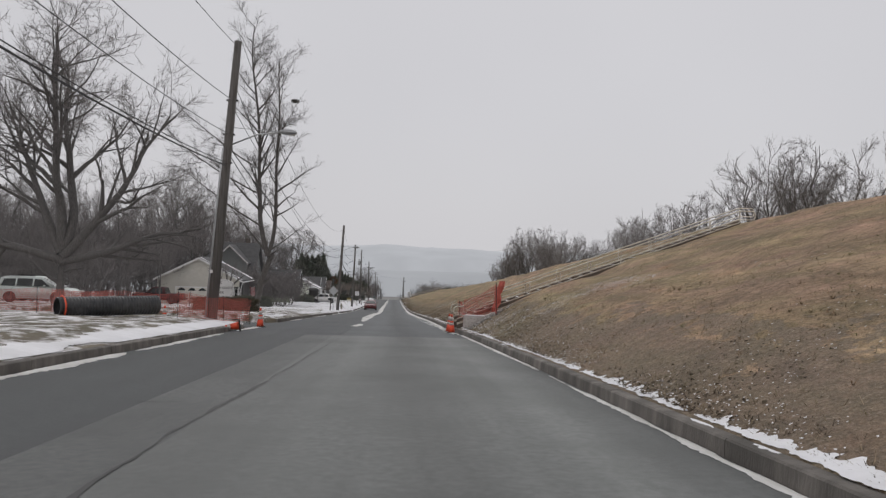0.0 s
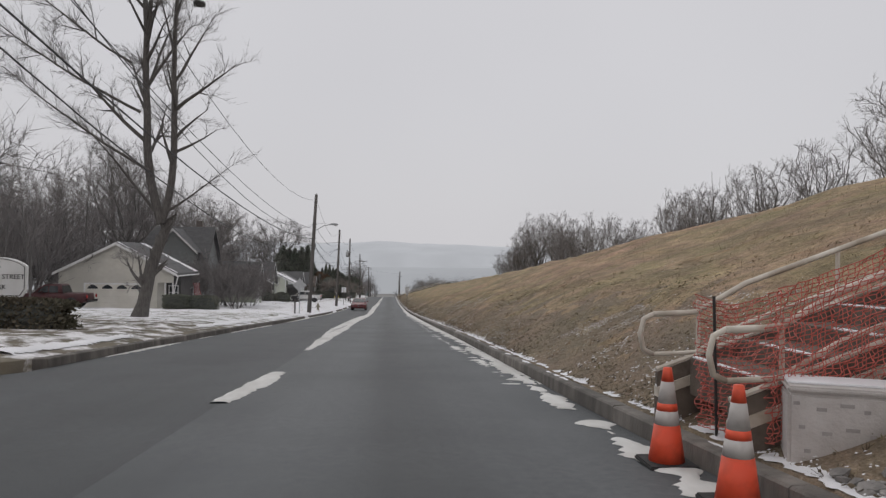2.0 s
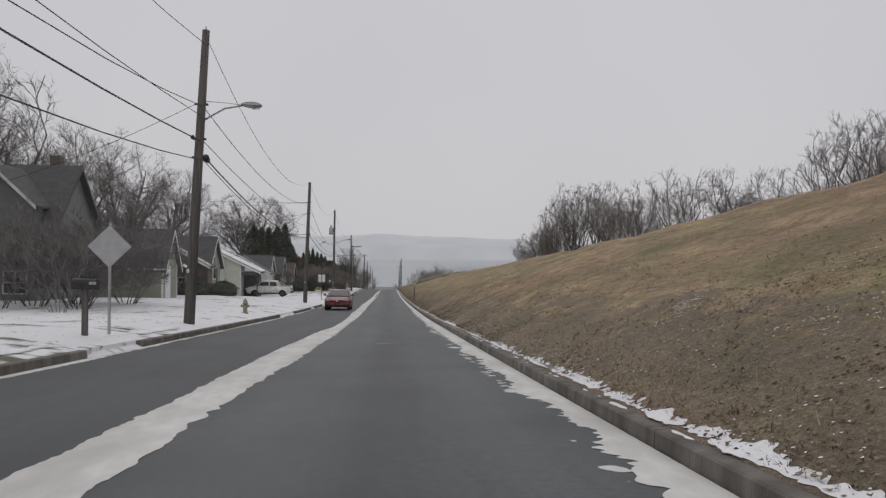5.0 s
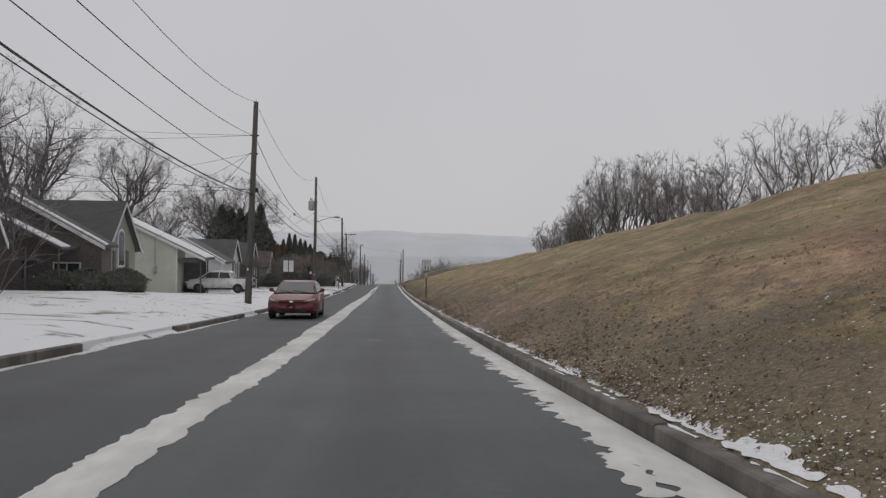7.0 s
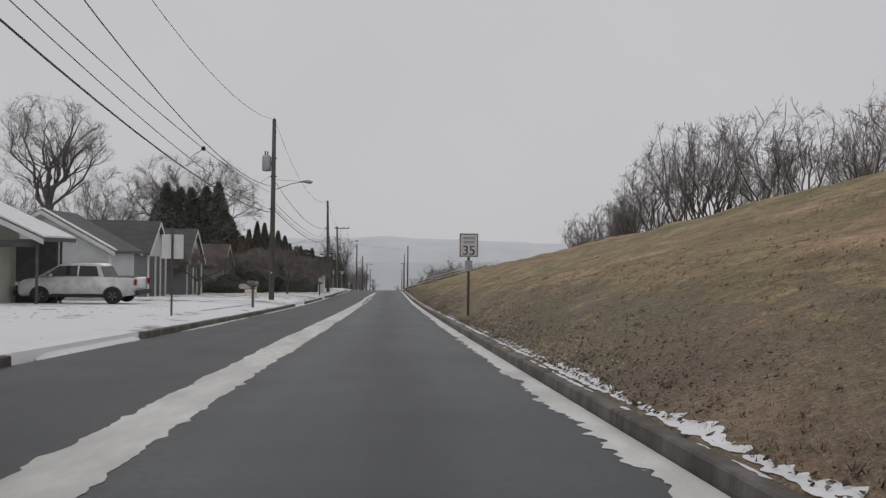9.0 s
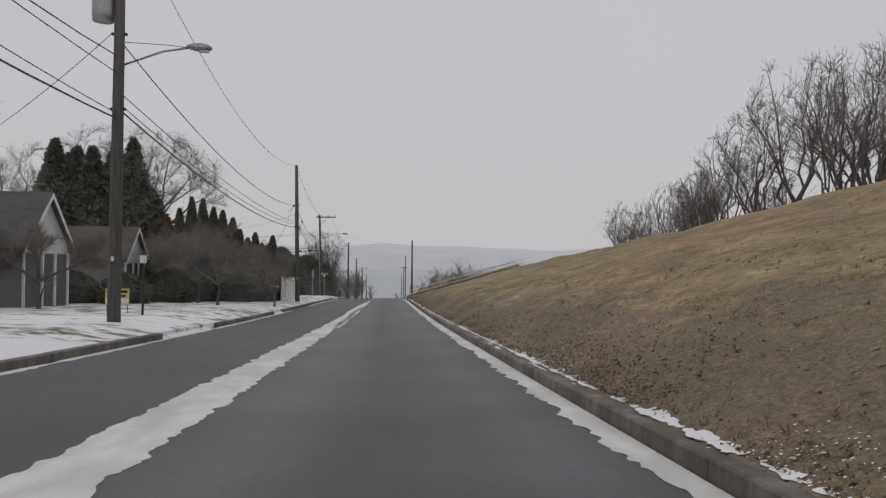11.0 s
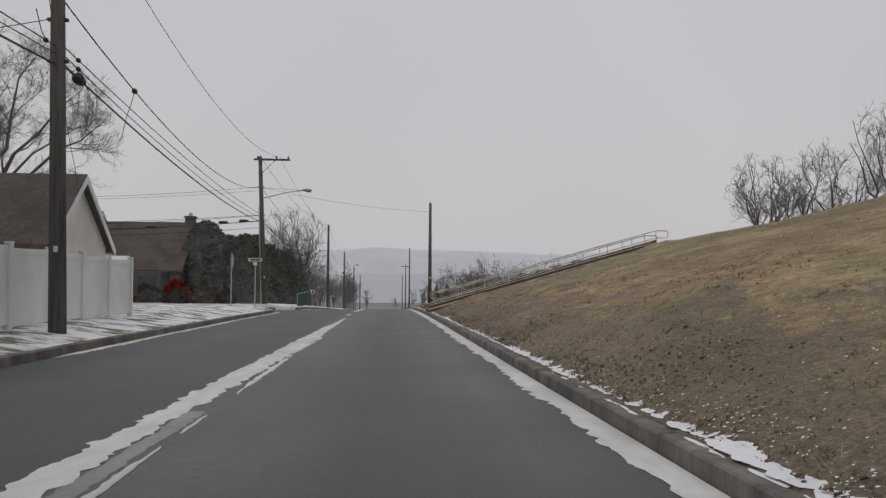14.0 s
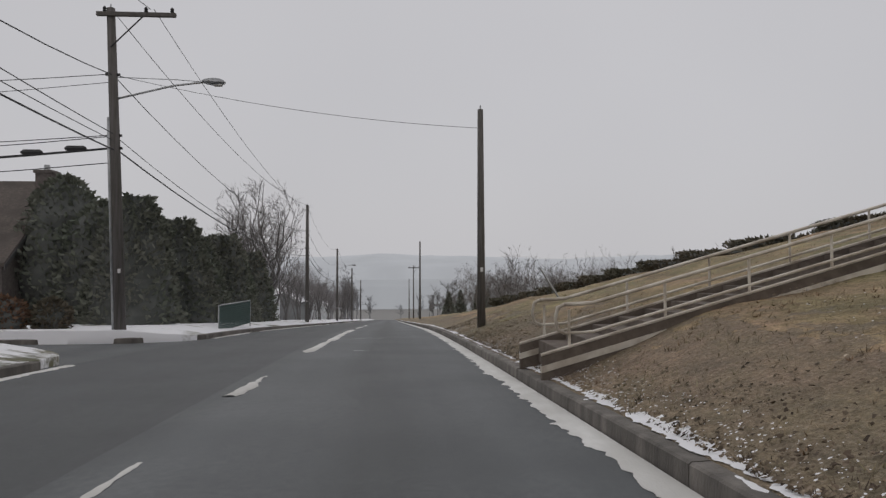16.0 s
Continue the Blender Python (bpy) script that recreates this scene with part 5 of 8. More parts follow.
dome_tree(-32.5, 211, 301, 21.4, .42, 5.0, 11.6, 16, .40, (5000, 1.2, 7, .0115, .15, .03), "very broad bare tree with a dense domed crown")
dome_tree(-46.0, 212, 302, 19.0, .36, 5.0, 8.5, 11, .40, (2200, 1.2, 7, .012, .15, .03), "broad bare tree with a domed crown")
dome_tree(-33.5, 97, 304, 20.5, .36, 6.0, 5.2, 10, .36, (1700, 1.0, 6, .011, .2, .03), "tall bare tree with a narrow rounded crown")
dome_tree(-34.0, 116, 305, 18.0, .34, 5.0, 5.6, 10, .38, (1700, 1.0, 6, .011, .2, .03), "tall bare tree with a rounded crown")
dome_tree(-25.5, 77, 306, 14.0, .26, 4.0, 4.0, 8, .38, (1000, .8, 6, .010, .2, .03), "bare tree with a rounded crown behind a house")
dome_tree(-38.8, 176, 303, 21.8, .42, 10.0, 6.8, 9, .29, (1900, .9, 6, .011, .05, .03), "tall bare tree with a round crooked crown on a long trunk", "tall_round_tree")
for x, y, s in ((-33, 84, 1.2), (-36, 89, 1.25), (-31.5, 92, 1.15), (-27.5, 95, 1.4), (-24.5, 96.2, 1.2), (-29.5, 97.5, 1.25), (-20.0, 95.2, .85), (-17.2, 95.6, .72), (-22.4, 96.4, .9), (-34, 101, 1.1), (-38.5, 97, 1.2)):
    plant(STOCK, x, y, s)
for x, y, s in ((-16.5, 94.4, 1.1), (-18.6, 95, 1.3), (-21, 95.4, 1.4), (-23.5, 96, 1.5), (-13.4, 69.4, .8), (-17.0, 71.8, 1.0), (-18.6, 76.5, 1.1)):
    plant(BUSH, x, y, s)
# behind the row of houses
for k in range(17):
    plant(STOCK, random.uniform(-60, -34), 100 + 88 * k / 16 + random.uniform(-3, 3), random.uniform(.75, 1.1))
for k in range(15):
    plant(BUSH, random.uniform(-48, -33), 95 + 92 * k / 14 + random.uniform(-3, 3), random.uniform(1.4, 2.1))
for x, y, s in ((-33, 180, .6), (-31.5, 178.5, .7), (-28.8, 172, .6)):
    plant(STOCK, x, y, s)
# beside the road past the second side road
for k in range(34):
    plant(STOCK, random.uniform(-20, -8.6), 230 + 115 * k / 33 + random.uniform(-3, 3), random.uniform(.5, .74))
for k in range(18):
    plant(BUSH, random.uniform(-18, -8.4), 226 + 130 * k / 17, random.uniform(.9, 1.5))
# the line of trees beyond the bank
TREE_TOP = along((38, 13.6), (55, 13.2), (68, 11.8), (85, 10.6), (92, 13), (103, 9.8), (112, 10.8), (127, 11.4), (141, 11.2), (148, 13.4), (158, 14.8), (166, 16), (173, 16), (181, 13), (190, 11.8), (212, 12.2))
yy = 38.0
while yy < 211:
    x = random.uniform(32, 38)
    size = float(TREE_TOP(yy)) / 12
    plant(STOCK, x, yy, random.uniform(.88, 1.06) * size)
    if random.random() < .4:
        plant(THIN, x + random.uniform(3, 9), yy + random.uniform(-3, 3), random.uniform(.6, .75) * size)
    yy += random.uniform(2.6, 5.4)
for x, y, s in ((31.8, 212.2, .98), (34.5, 216.5, .95)):
    plant(STOCK, x, y, s)
plant(BUSH, 30.4, 213.6, .8)
for k in range(26):
    yb = 40 + 80 * k / 25
    plant(BUSH, random.uniform(37, 45), yb, random.uniform(.8, 1.25))
for x, y, s in ((-9.2, 236, .95), (-11.2, 238, .92), (-10.0, 241, .85)):
    plant(STOCK, x, y, s)
for k in range(14):
    plant(STOCK, 13 + 34 * k / 13 + random.uniform(-1, 1), random.uniform(266, 292), random.uniform(.42, .56))
for x, y, s in ((33, 262, .5), (30.5, 264, .42)):
    plant(THIN, x, y, s)
for _ in range(16):
    yb = random.uniform(44, 210)
    plant(BUSH, random.uniform(29, 38), yb, random.uniform(.7, 1.1))
for k in range(46):
    plant(BUSH, 12 + 36 * k / 45 + random.uniform(-.8, .8), random.uniform(264, 290), random.uniform(1.0, 1.45))
# far winter trees down the valley, haze put into their pale twig colour
FAR = []
for k in range(4):
    fs = grow(140 + k, 11.0, .2, styled(seg=1.8, bend=.10, up=.35, tip=.03, levels=1, bare=(.12, .12, .1), shoots=(1.6, 1.0), angle=(30, 62), ratio=(.35, .55), least=.9))
    FAR.append(tree("far_tree", pose(0, 0, 0), fs, (M_HAZETWIG, M_HAZETWIG), "distant bare tree with haze in its pale grey", "tree", "distant trees", .06,
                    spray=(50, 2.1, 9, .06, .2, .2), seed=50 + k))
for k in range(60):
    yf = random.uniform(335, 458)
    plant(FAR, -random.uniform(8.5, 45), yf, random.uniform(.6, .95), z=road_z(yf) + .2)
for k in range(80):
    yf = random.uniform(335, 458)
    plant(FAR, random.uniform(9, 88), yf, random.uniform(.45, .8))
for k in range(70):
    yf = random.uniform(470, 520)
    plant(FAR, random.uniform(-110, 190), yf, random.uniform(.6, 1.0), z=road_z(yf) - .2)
for t in STOCK + THIN + BUSH + FAR:
    for o in (*t.children_recursive, t):
        bpy.data.objects.remove(o)

# ---- evergreens, hedges and shrubs ----
M_YEW = island_material("dark_evergreen", ((.145, .157, .143), (.172, .184, .163), (.198, .21, .184), (.156, .168, .15)))
M_SPRUCE = island_material("spruce_needles", ((.17, .184, .177), (.2, .214, .203), (.226, .241, .224), (.18, .194, .184)))
M_BROWNHEDGE = island_material("winter_hedge", ((.09, .085, .07), (.12, .11, .09), (.15, .135, .11), (.10, .09, .075)))
M_RUSTHEDGE = island_material("rusty_foliage", ((.11, .07, .055), (.17, .105, .075), (.2, .13, .095), (.10, .07, .06)))
M_CORE = material("inner_twigs", (.1, .106, .1), (.135, .142, .131), 3, 1.0)


def foliage(name, radius, n, size, seed, m, lift=.5, fill=.22, core=.88):
    """Many small sprays round a form given by radius(u, v): u round, v from foot to top, giving x, y, z."""
    rng = np.random.RandomState(seed)
    u, v = rng.uniform(0, 1, n), rng.uniform(0, 1, n)
    p = radius(u, v)
    c = radius(u * 0, v)
    mid = np.stack([0 * p[:, 0], 0 * p[:, 1], p[:, 2]], 1)
    depth = 1 - fill * rng.uniform(0, 1, n) ** 2
    bulge = 1 + .10 * noise2(u * 9, v * 9, seed, 1.0) + .05 * rng.normal(0, 1, n)
    p = mid + (p - mid) * (depth * bulge)[:, None]
    out = p - mid
    out /= np.linalg.norm(out, axis=1)[:, None] + 1e-6
    dv = out * rng.uniform(.3, 1, n)[:, None] + np.array([0, 0, 1.0]) * (lift * rng.uniform(.2, 1.4, n))[:, None] + rng.normal(0, .45, (n, 3))
    dv /= np.linalg.norm(dv, axis=1)[:, None]
    sd = np.cross(dv, rng.normal(0, 1, (n, 3)))
    sd /= np.linalg.norm(sd, axis=1)[:, None] + 1e-6
    L = size * rng.uniform(.5, 1.3, n)[:, None]
    W = L * .28
    a, b, t, bb = p - sd * W, p + sd * W, p + dv * L, p + dv * L * .45
    vts = np.stack([p - dv * L * .2, bb + sd * W, t, bb - sd * W], 1).reshape(-1, 3)
    f = np.arange(4 * n).reshape(-1, 4)
    k, r = 20, 12
    uu, vv = np.meshgrid(np.arange(k) / k, np.linspace(0, 1, r))
    cp = radius(uu.ravel(), vv.ravel())
    cm = np.stack([0 * cp[:, 0], 0 * cp[:, 1], cp[:, 2] * .98], 1)
    cp = cm + (cp - cm) * (core * (1 + .12 * noise2(uu.ravel() * 8, vv.ravel() * 8, seed + 3, 1.0)))[:, None]
    base = len(vts)
    idx = np.arange(k * r).reshape(r, k) + base
    cf = np.stack([idx[:-1], np.roll(idx[:-1], -1, 1), np.roll(idx[1:], -1, 1), idx[1:]], -1).reshape(-1, 4)
    return raw_mesh(name, np.concatenate([vts, cp]), np.concatenate([f, cf]), [m, M_CORE], False, np.r_[np.zeros(len(f)), np.ones(len(cf))])


def form_cone(h, r, tip=.0, pw=.9, foot=.0):
    def f(u, v):
        rr = r * (np.minimum(1, v / max(foot, 1e-6)) if foot else 1.0) * (1 - v * (1 - tip)) ** pw
        return np.stack([np.cos(u * math.tau) * rr, np.sin(u * math.tau) * rr, v * h], 1)
    return f


def form_tiers(h, r, tiers):
    def f(u, v):
        saw = (v * tiers) % 1
        rr = r * (1 - v) ** 1.05 * (1.1 - .42 * saw) * (1 + .12 * np.sin(u * math.tau * 5 + np.floor(v * tiers) * 2))
        return np.stack([np.cos(u * math.tau) * rr, np.sin(u * math.tau) * rr, v * h + .1], 1)
    return f


def form_dome(h, rx, ry):
    def f(u, v):
        rr = np.sin(np.clip(.18 + v * .82, 0, 1) * math.pi) ** .55
        rr = np.where(v < .5, np.maximum(rr, .85), rr)
        return np.stack([np.cos(u * math.tau) * rr * rx, np.sin(u * math.tau) * rr * ry, v * h], 1)
    return f


def form_box(lx, ly, h, rnd=.25):
    def f(u, v):
        a = u * math.tau
        c, s = np.cos(a), np.sin(a)
        k = 1 / np.maximum(np.abs(c), np.abs(s))
        k = k * (1 - rnd * (k - 1) / .414)
        top = np.where(v > .7, np.sqrt(np.clip(1 - ((v - .7) / .3) ** 2, 0, 1)), 1.0)
        zz = np.where(v > .7, h * (.9 + .1 * (v - .7) / .3), v / .7 * h * .9)
        return np.stack([c * k * top * lx / 2, s * k * top * ly / 2, zz], 1)
    return f


def evergreen(name, x, y, form, n, size, seed, m, label, category, group="", turn=0, stem=None, **kw):
    t = thing(name, pose(x, y, gz(x, y) - .05, 0, 0, turn), label, category, group)
    if stem:
        part("trunk", tubes(([(0, 0, -.1), (0, 0, stem[1])], [stem[0], stem[0] * .5]), sides=7), M_BARK2, t)
    shared("crown", foliage(name, form, n, size, seed, m, **kw), t)
    return t


evergreen("hedge", -9.5, 22.6, form_box(3.4, 1.1, .72), 7000, .1, 201, M_BROWNHEDGE, "clipped dark hedge under a park sign", "hedge")
for k, (x, y, lx, ly, h) in enumerate(((-16.4, 62.0, 1.8, 1.2, 1.15), (-14.6, 62.6, 2.4, 1.2, 1.1))):
    evergreen("hedge", x, y, form_box(lx, ly, h), 5000, .1, 205 + k, M_YEW, "dark clipped hedge by a porch", "hedge", "hedges by the porch")
for k, (x, y, h) in enumerate(((-14.0, 72.8, 3.8), (-15.6, 77.2, 4.4), (-13.9, 78.8, 3.4), (-16.6, 74.4, 4.0), (-17.2, 79.0, 4.2), (-15.0, 75.0, 3.4))):
    lil = grow(380 + k, h, .04, styled(seg=.45, bend=.14, up=.35, tip=.007, levels=2, bare=(.1, .1, .1), shoots=(1.4, 1.0), angle=(20, 60), ratio=(.36, .6), least=.35,
               stems=tuple(((math.cos(a) * .4, math.sin(a) * .4, 0), (math.cos(a) * .6, math.sin(a) * .6, 1), .9) for a in (0, .8, 1.6, 2.5, 3.3, 4.1, 5.0, 5.7))))
    tree("lilac_bush", pose(x, y, gz(x, y) - .05), lil, (M_BARK2, M_TWIG), "large bare grey-brown shrub beside a house", "bush", "shrubs between houses", .03, spray=(800, .6, 11, .010, .2, .04), seed=90 + k)
for k, (x, y, rx, ry, h) in enumerate(((-14.4, 104.0, 1.2, 1.0, 1.3), (-16.2, 103.6, 1.3, 1.0, 1.25), (-17.7, 103.4, 1.1, .9, 1.15))):
    evergreen("yew_bush", x, y, form_dome(h, rx, ry), 3500, .12, 225 + k, M_YEW, "rounded dark evergreen bush by a house front", "bush", "bushes by the dark house")
# tall evergreens behind the houses
for k, (x, h) in enumerate(((-23.4, 11.6), (-22.1, 11.2), (-20.8, 11.1), (-19.4, 11.4), (-18.0, 11.8))):
    evergreen("spruce_tree", x, 168.2 + .5 * (k % 2), form_cone(h * .96, 2.5, .0, .8), 5600, .34, 245 + k, M_SPRUCE, "pointed dark spruce in a close row", "tree", "row of spruces", stem=(.18, 3))
for k, (x, h) in enumerate(((-24.6, 9.6), (-23.0, 10.4), (-21.4, 10.0), (-19.9, 10.2), (-18.6, 9.8), (-17.2, 7.9))):
    evergreen("spruce_tree", x, 170.0 - .5 * (k % 2), form_cone(h, 2.6, .0, .7), 4200, .34, 405 + k, M_SPRUCE, "broad dark spruce in a close row", "tree", "row of spruces", stem=(.18, 3))
# arborvitae screen falling away toward the fence
for k, (x, y, h) in enumerate(((-8.0, 166.9, 4.35), (-8.4, 167.2, 3.7), (-8.75, 166.9, 3.8), (-9.15, 166.6, 4.5), (-9.8, 167.3, 4.2), (-10.4, 167.6, 4.8), (-11.0, 168.0, 5.6), (-11.7, 168.0, 6.1),
                               (-12.4, 168.2, 6.3), (-13.2, 168.4, 6.9), (-14.0, 168.5, 7.0), (-14.8, 168.3, 6.2), (-15.6, 168.4, 5.6), (-16.6, 167.6, 5.4))):
    evergreen("arborvitae", x, y, form_cone(h * 1.05, .74 + .2 * (k > 5), .0, .62), 6400, .115, 265 + k, M_YEW, "dark pointed arborvitae in a screen", "tree", "arborvitae screen", stem=(.08, 1.5))
# dense low yews across the lawn's back
for k, (x, y, rx, ry, h) in enumerate(((-9.4, 163.0, 2.4, 1.6, 3.4), (-12.8, 162.5, 2.6, 1.8, 4.4), (-14.2, 155.6, 1.4, 1.0, 1.7), (-17.0, 155.4, 1.6, 1.0, 1.8), (-20.0, 155.4, 1.6, 1.0, 1.9), (-8.75, 165.1, 1.4, .8, 3.6), (-10.6, 165.0, 1.6, .9, 3.9), (-12.6, 158.8, 1.2, 1.0, 1.4))):
    evergreen("yew_bush", x, y, form_dome(h, rx, ry), 9000, .105, 285 + k, M_YEW, "dense dark evergreen shrub behind a lawn", "bush", "evergreen shrubs", stem=(.07, 1.0))
for k, (x, y, rx, ry, h) in enumerate(((-15.2, 166.4, 2.0, 1.6, 5.6), (-13.6, 165.2, 1.8, 1.5, 5.0))):
    bs = thing("beech_shrub", pose(x, y, gz(x, y)), "tall shrub with rusty dead leaves", "bush", "rusty shrubs")
    shared("crown", foliage("rust", form_dome(h, rx, ry), 2600, .16, 297 + k, M_RUSTHEDGE, fill=.9, core=.3), bs)
# evergreens past the second side road
for k in range(18):
    x, y = -9.4 - (k % 3) * 2.1 + random.uniform(-.4, .4), 207 + (k % 3) * 1.2 + (k // 3) * 4.4 + random.uniform(-1, 1)
    h = 4.1 + (k % 3) * .9 + random.uniform(-.5, .8) - (k // 3) * .12
    evergreen("cedar_tree", x, y, (form_cone(h + .5, 1.9, .1, .5) if k % 3 == 0 else form_dome(h, 2.0, 1.9)), 3400, .23, 305 + k, M_YEW, "dark bushy evergreen beside the road", "tree", "roadside evergreens", stem=(.1, 1.5))
for k, (x, y, r) in enumerate(((-16.2, 200.4, .7), (-14.4, 200.2, .8), (-12.9, 200.5, .6), (-11.3, 200.3, .85), (-9.9, 200.6, .55), (-17.9, 200.6, .75))):
    evergreen("brown_shrub", x, y, form_dome(.75 + .3 * r, r, r * .9), 1500, .15, 361 + k, M_RUSTHEDGE if k % 3 == 0 else M_BROWNHEDGE, "low brown winter shrub beside a side road", "bush", "corner shrubs", fill=.6)
for k, (x, y, h) in enumerate(((12.5, 330, 4.5), (15.5, 336, 5.2), (19.5, 338, 6.4), (21.5, 336, 5.6), (26, 350, 4.5), (32, 352, 5.0))):
    evergreen("spruce_tree", x, y, form_tiers(h, 1.5, 8), 2200, .4, 341 + k, M_SPRUCE, "small dark spruce across the field", "tree", "far spruces")

# ---- utility poles and wires ----
def utility_pole(x, y, top_x, h, label, lamp=None, transformer=None, arm=None, conduit=False, r=.16, hang=()):
    z0 = gz(x, y)
    t = thing("utility_pole", pose(x, y, z0), label, "utility pole", "utility poles along the road")
    zt = road_z(y) + h - z0
    dx = top_x - x

    def on(z):
        return dx * z / zt
    part("pole", tubes(([(0, 0, -.3), (on(zt * .5), 0, zt * .5), (on(zt), 0, zt)], [r, r * .84, r * .66]), sides=12), M_WOODPOLE, t, smooth=True)
    part("pole_cap", tubes(([(on(zt), 0, zt - .02), (on(zt), 0, zt + .12)], [.03, .02]), sides=6), M_GALV, t, "small insulator pin")
    for z in [road_z(y) + v - z0 for v in hang]:
        part("bracket", boxes((on(z) - .2, on(z) + .2, -.04, .04, z - .03, z + .03)), M_DARKSTEEL, t)
    if conduit:
        part("conduit", tubes(([(-.17, -.06, 0), (on(4.5) - .15, -.06, 4.5), (on(6.0) - .13, -.06, 6.0)], .05), sides=8), M_GALV, t, "pale metal conduit pipe", True)
    if lamp:
        lx, lh = lamp
        zl = road_z(y) + lh - z0
        a = part("lamp_arm", tubes(([(on(zl), 0, zl - .55), ((lx - x) * .55, 0, zl - .12), (lx - x - .25, 0, zl)], .03), ([(on(zl), 0, zl + .1), ((lx - x) * .6, 0, zl + .05), (lx - x - .3, 0, zl)], .012), sides=7), M_GALV, t, "thin steel lamp arm", True)
        bm = bmesh.new()
        pr = [(-.36, 0.0), (-.3, .06), (-.1, .1), (.12, .1), (.27, .05), (.33, 0), (.25, -.06), (0, -.09), (-.2, -.05)]
        prism(bm, pr, -.12, .12)
        bmesh.ops.bevel(bm, geom=bm.edges[:], offset=.03, segments=2, affect='EDGES')
        hd = part("lamp_head", bm, M_GALV, t, "grey cobra-head street lamp", True)
        hd.location = (lx - x, 0, zl)
        part("lens", boxes((-.02, .24, -.09, .09, -.115, -.07), bevel=.02), M_LAMP, hd)
    if transformer:
        zc = road_z(y) + transformer - z0
        bm = bmesh.new()
        lathe(bm, [(.05, zc - .5), (.26, zc - .48), (.28, zc - .3), (.28, zc + .35), (.24, zc + .45), (.08, zc + .5)], 16, on(zc) - .42, 0)
        part("transformer", bm, M_GALV, t, "grey cylindrical transformer", True)
        part("bushing", tubes(([(on(zc) - .36, 0, zc + .45), (on(zc) - .36, 0, zc + .72)], .04), ([(on(zc) - .5, 0, zc + .45), (on(zc) - .5, 0, zc + .72)], .04), sides=8), M_DARKSTEEL, t)
        part("hanger", boxes((on(zc) - .25, on(zc), -.05, .05, zc - .1, zc + .1)), M_DARKSTEEL, t)
    if arm:
        xa, xb, ah = arm
        za = road_z(y) + ah - z0
        part("crossarm", boxes((xa - x, xb - x, -.17, -.06, za - .06, za + .06), bevel=.01), M_WOODPOLE, t)
        part("brace", tubes(([(on(za - 1), -.12, za - .95), ((xb + top_x) / 2 - x, -.12, za - .06)], .02), sides=6), M_DARKSTEEL, t)
        for s in (.1, .62, .95):
            bm = bmesh.new()
            xx = xa - x + (xb - xa) * s
            lathe(bm, [(.03, za + .06), (.06, za + .1), (.035, za + .13), (.06, za + .16), (.02, za + .22)], 10, xx, -.115)
            part("insulator", bm, M_DARKSTEEL, t)
    part("tag", boxes((-.04, .04, -r * .95 - .012, -r * .95, 1.6, 1.72)), M_REFLECT, t, "small pale tag")
    return t


POLES = [(-6.6, -32, -6.5, 9.8), (-6.65, 7.7, -6.05, 10.1), (-6.27, 62, -5.85, 9.47), (-6.72, 98.6, -6.45, 10.06), (-7.05, 134.3, -7.0, 11.4), (-6.37, 168, -6.54, 10.03),
         (-7.33, 199, -7.7, 9.5), (-6.4, 237.5, -6.4, 9.7), (-6.5, 273, -6.5, 9.5), (-6.5, 310, -6.5, 9.5), (-6.5, 350, -6.5, 9.5)]
HANG = [(8.0, 6.8, 5.7), (8.0, 6.8, 5.8), (7.14, 6.05, 5.47), (8.44, 7.56, 5.84), (9.0, 7.9, 5.93), (7.2, 6.5, 5.67), (7.6, 5.86, 5.5), (7.6, 6.2, 5.6), (7.6, 6.2, 5.6), (7.6, 6.2, 5.6), (7.6, 6.2, 5.6)]
for k, (x, y, tx, h) in enumerate(POLES):
    utility_pole(x, y, tx, h, ("leaning weathered pole with a pale conduit" if k == 1 else "pole with a grey transformer and lamp" if k == 4 else "pole with a crossarm and street lamp" if k == 6 else "tall weathered wooden utility pole on the verge"),
                 lamp={1: (-4.2, 6.95), 2: (-4.4, 7.15), 4: (-4.95, 7.6), 6: (-4.8, 7.43), 8: (-4.4, 7.4)}.get(k), transformer=8.7 if k == 4 else None,
                 arm=(-8.05, -5.85, 9.3) if k == 6 else None, conduit=k in (1, 6), r=.19 if k == 1 else .17, hang=HANG[k])
RIGHT = [(2.89, 199, 2.88, 6.75), (3.7, 262, 3.7, 9.3), (4.2, 300, 4.2, 9.3), (4.4, 336, 4.4, 9.0)]
for k, (x, y, tx, h) in enumerate(RIGHT):
    utility_pole(x, y, tx, h, "weathered wooden pole at the bank foot", arm=(3.3, 5.1, 8.9) if k == 2 else None, r=.125)


def wire(p, q, sag, r=.011, n=14, label="thin black overhead wire", group="overhead wires"):
    p, q = Vector(p), Vector(q)
    pts = [p.lerp(q, i / n) - Vector((0, 0, sag * 4 * (i / n) * (1 - i / n))) for i in range(n + 1)]
    ob = part("overhead_wire", tubes((pts, r), sides=4), M_WIRE)
    return tagged(ob, label, "wire", group)


def at_pole(k, which, off=0.0):
    """A place on a pole: 0, 1, 2 are its wire brackets, 3 its top."""
    x, y, tx, h = POLES[k]
    hh = h if which == 3 else HANG[k][which]
    return (x + (tx - x) * hh / h + off, y, float(road_z(y)) + hh)


def span(k, ha, hb, sag, r, off_a=0.0, off_b=0.0, label="thin black overhead wire"):
    """A wire from one pole to the next, hung at two heights over the road."""
    (xa, ya, ta, la), (xb, yb, tb, lb) = POLES[k], POLES[k + 1]
    wire((xa + (ta - xa) * ha / la + off_a, ya, float(road_z(ya)) + ha), (xb + (tb - xb) * hb / lb + off_b, yb, float(road_z(yb)) + hb), sag, r, label=label)


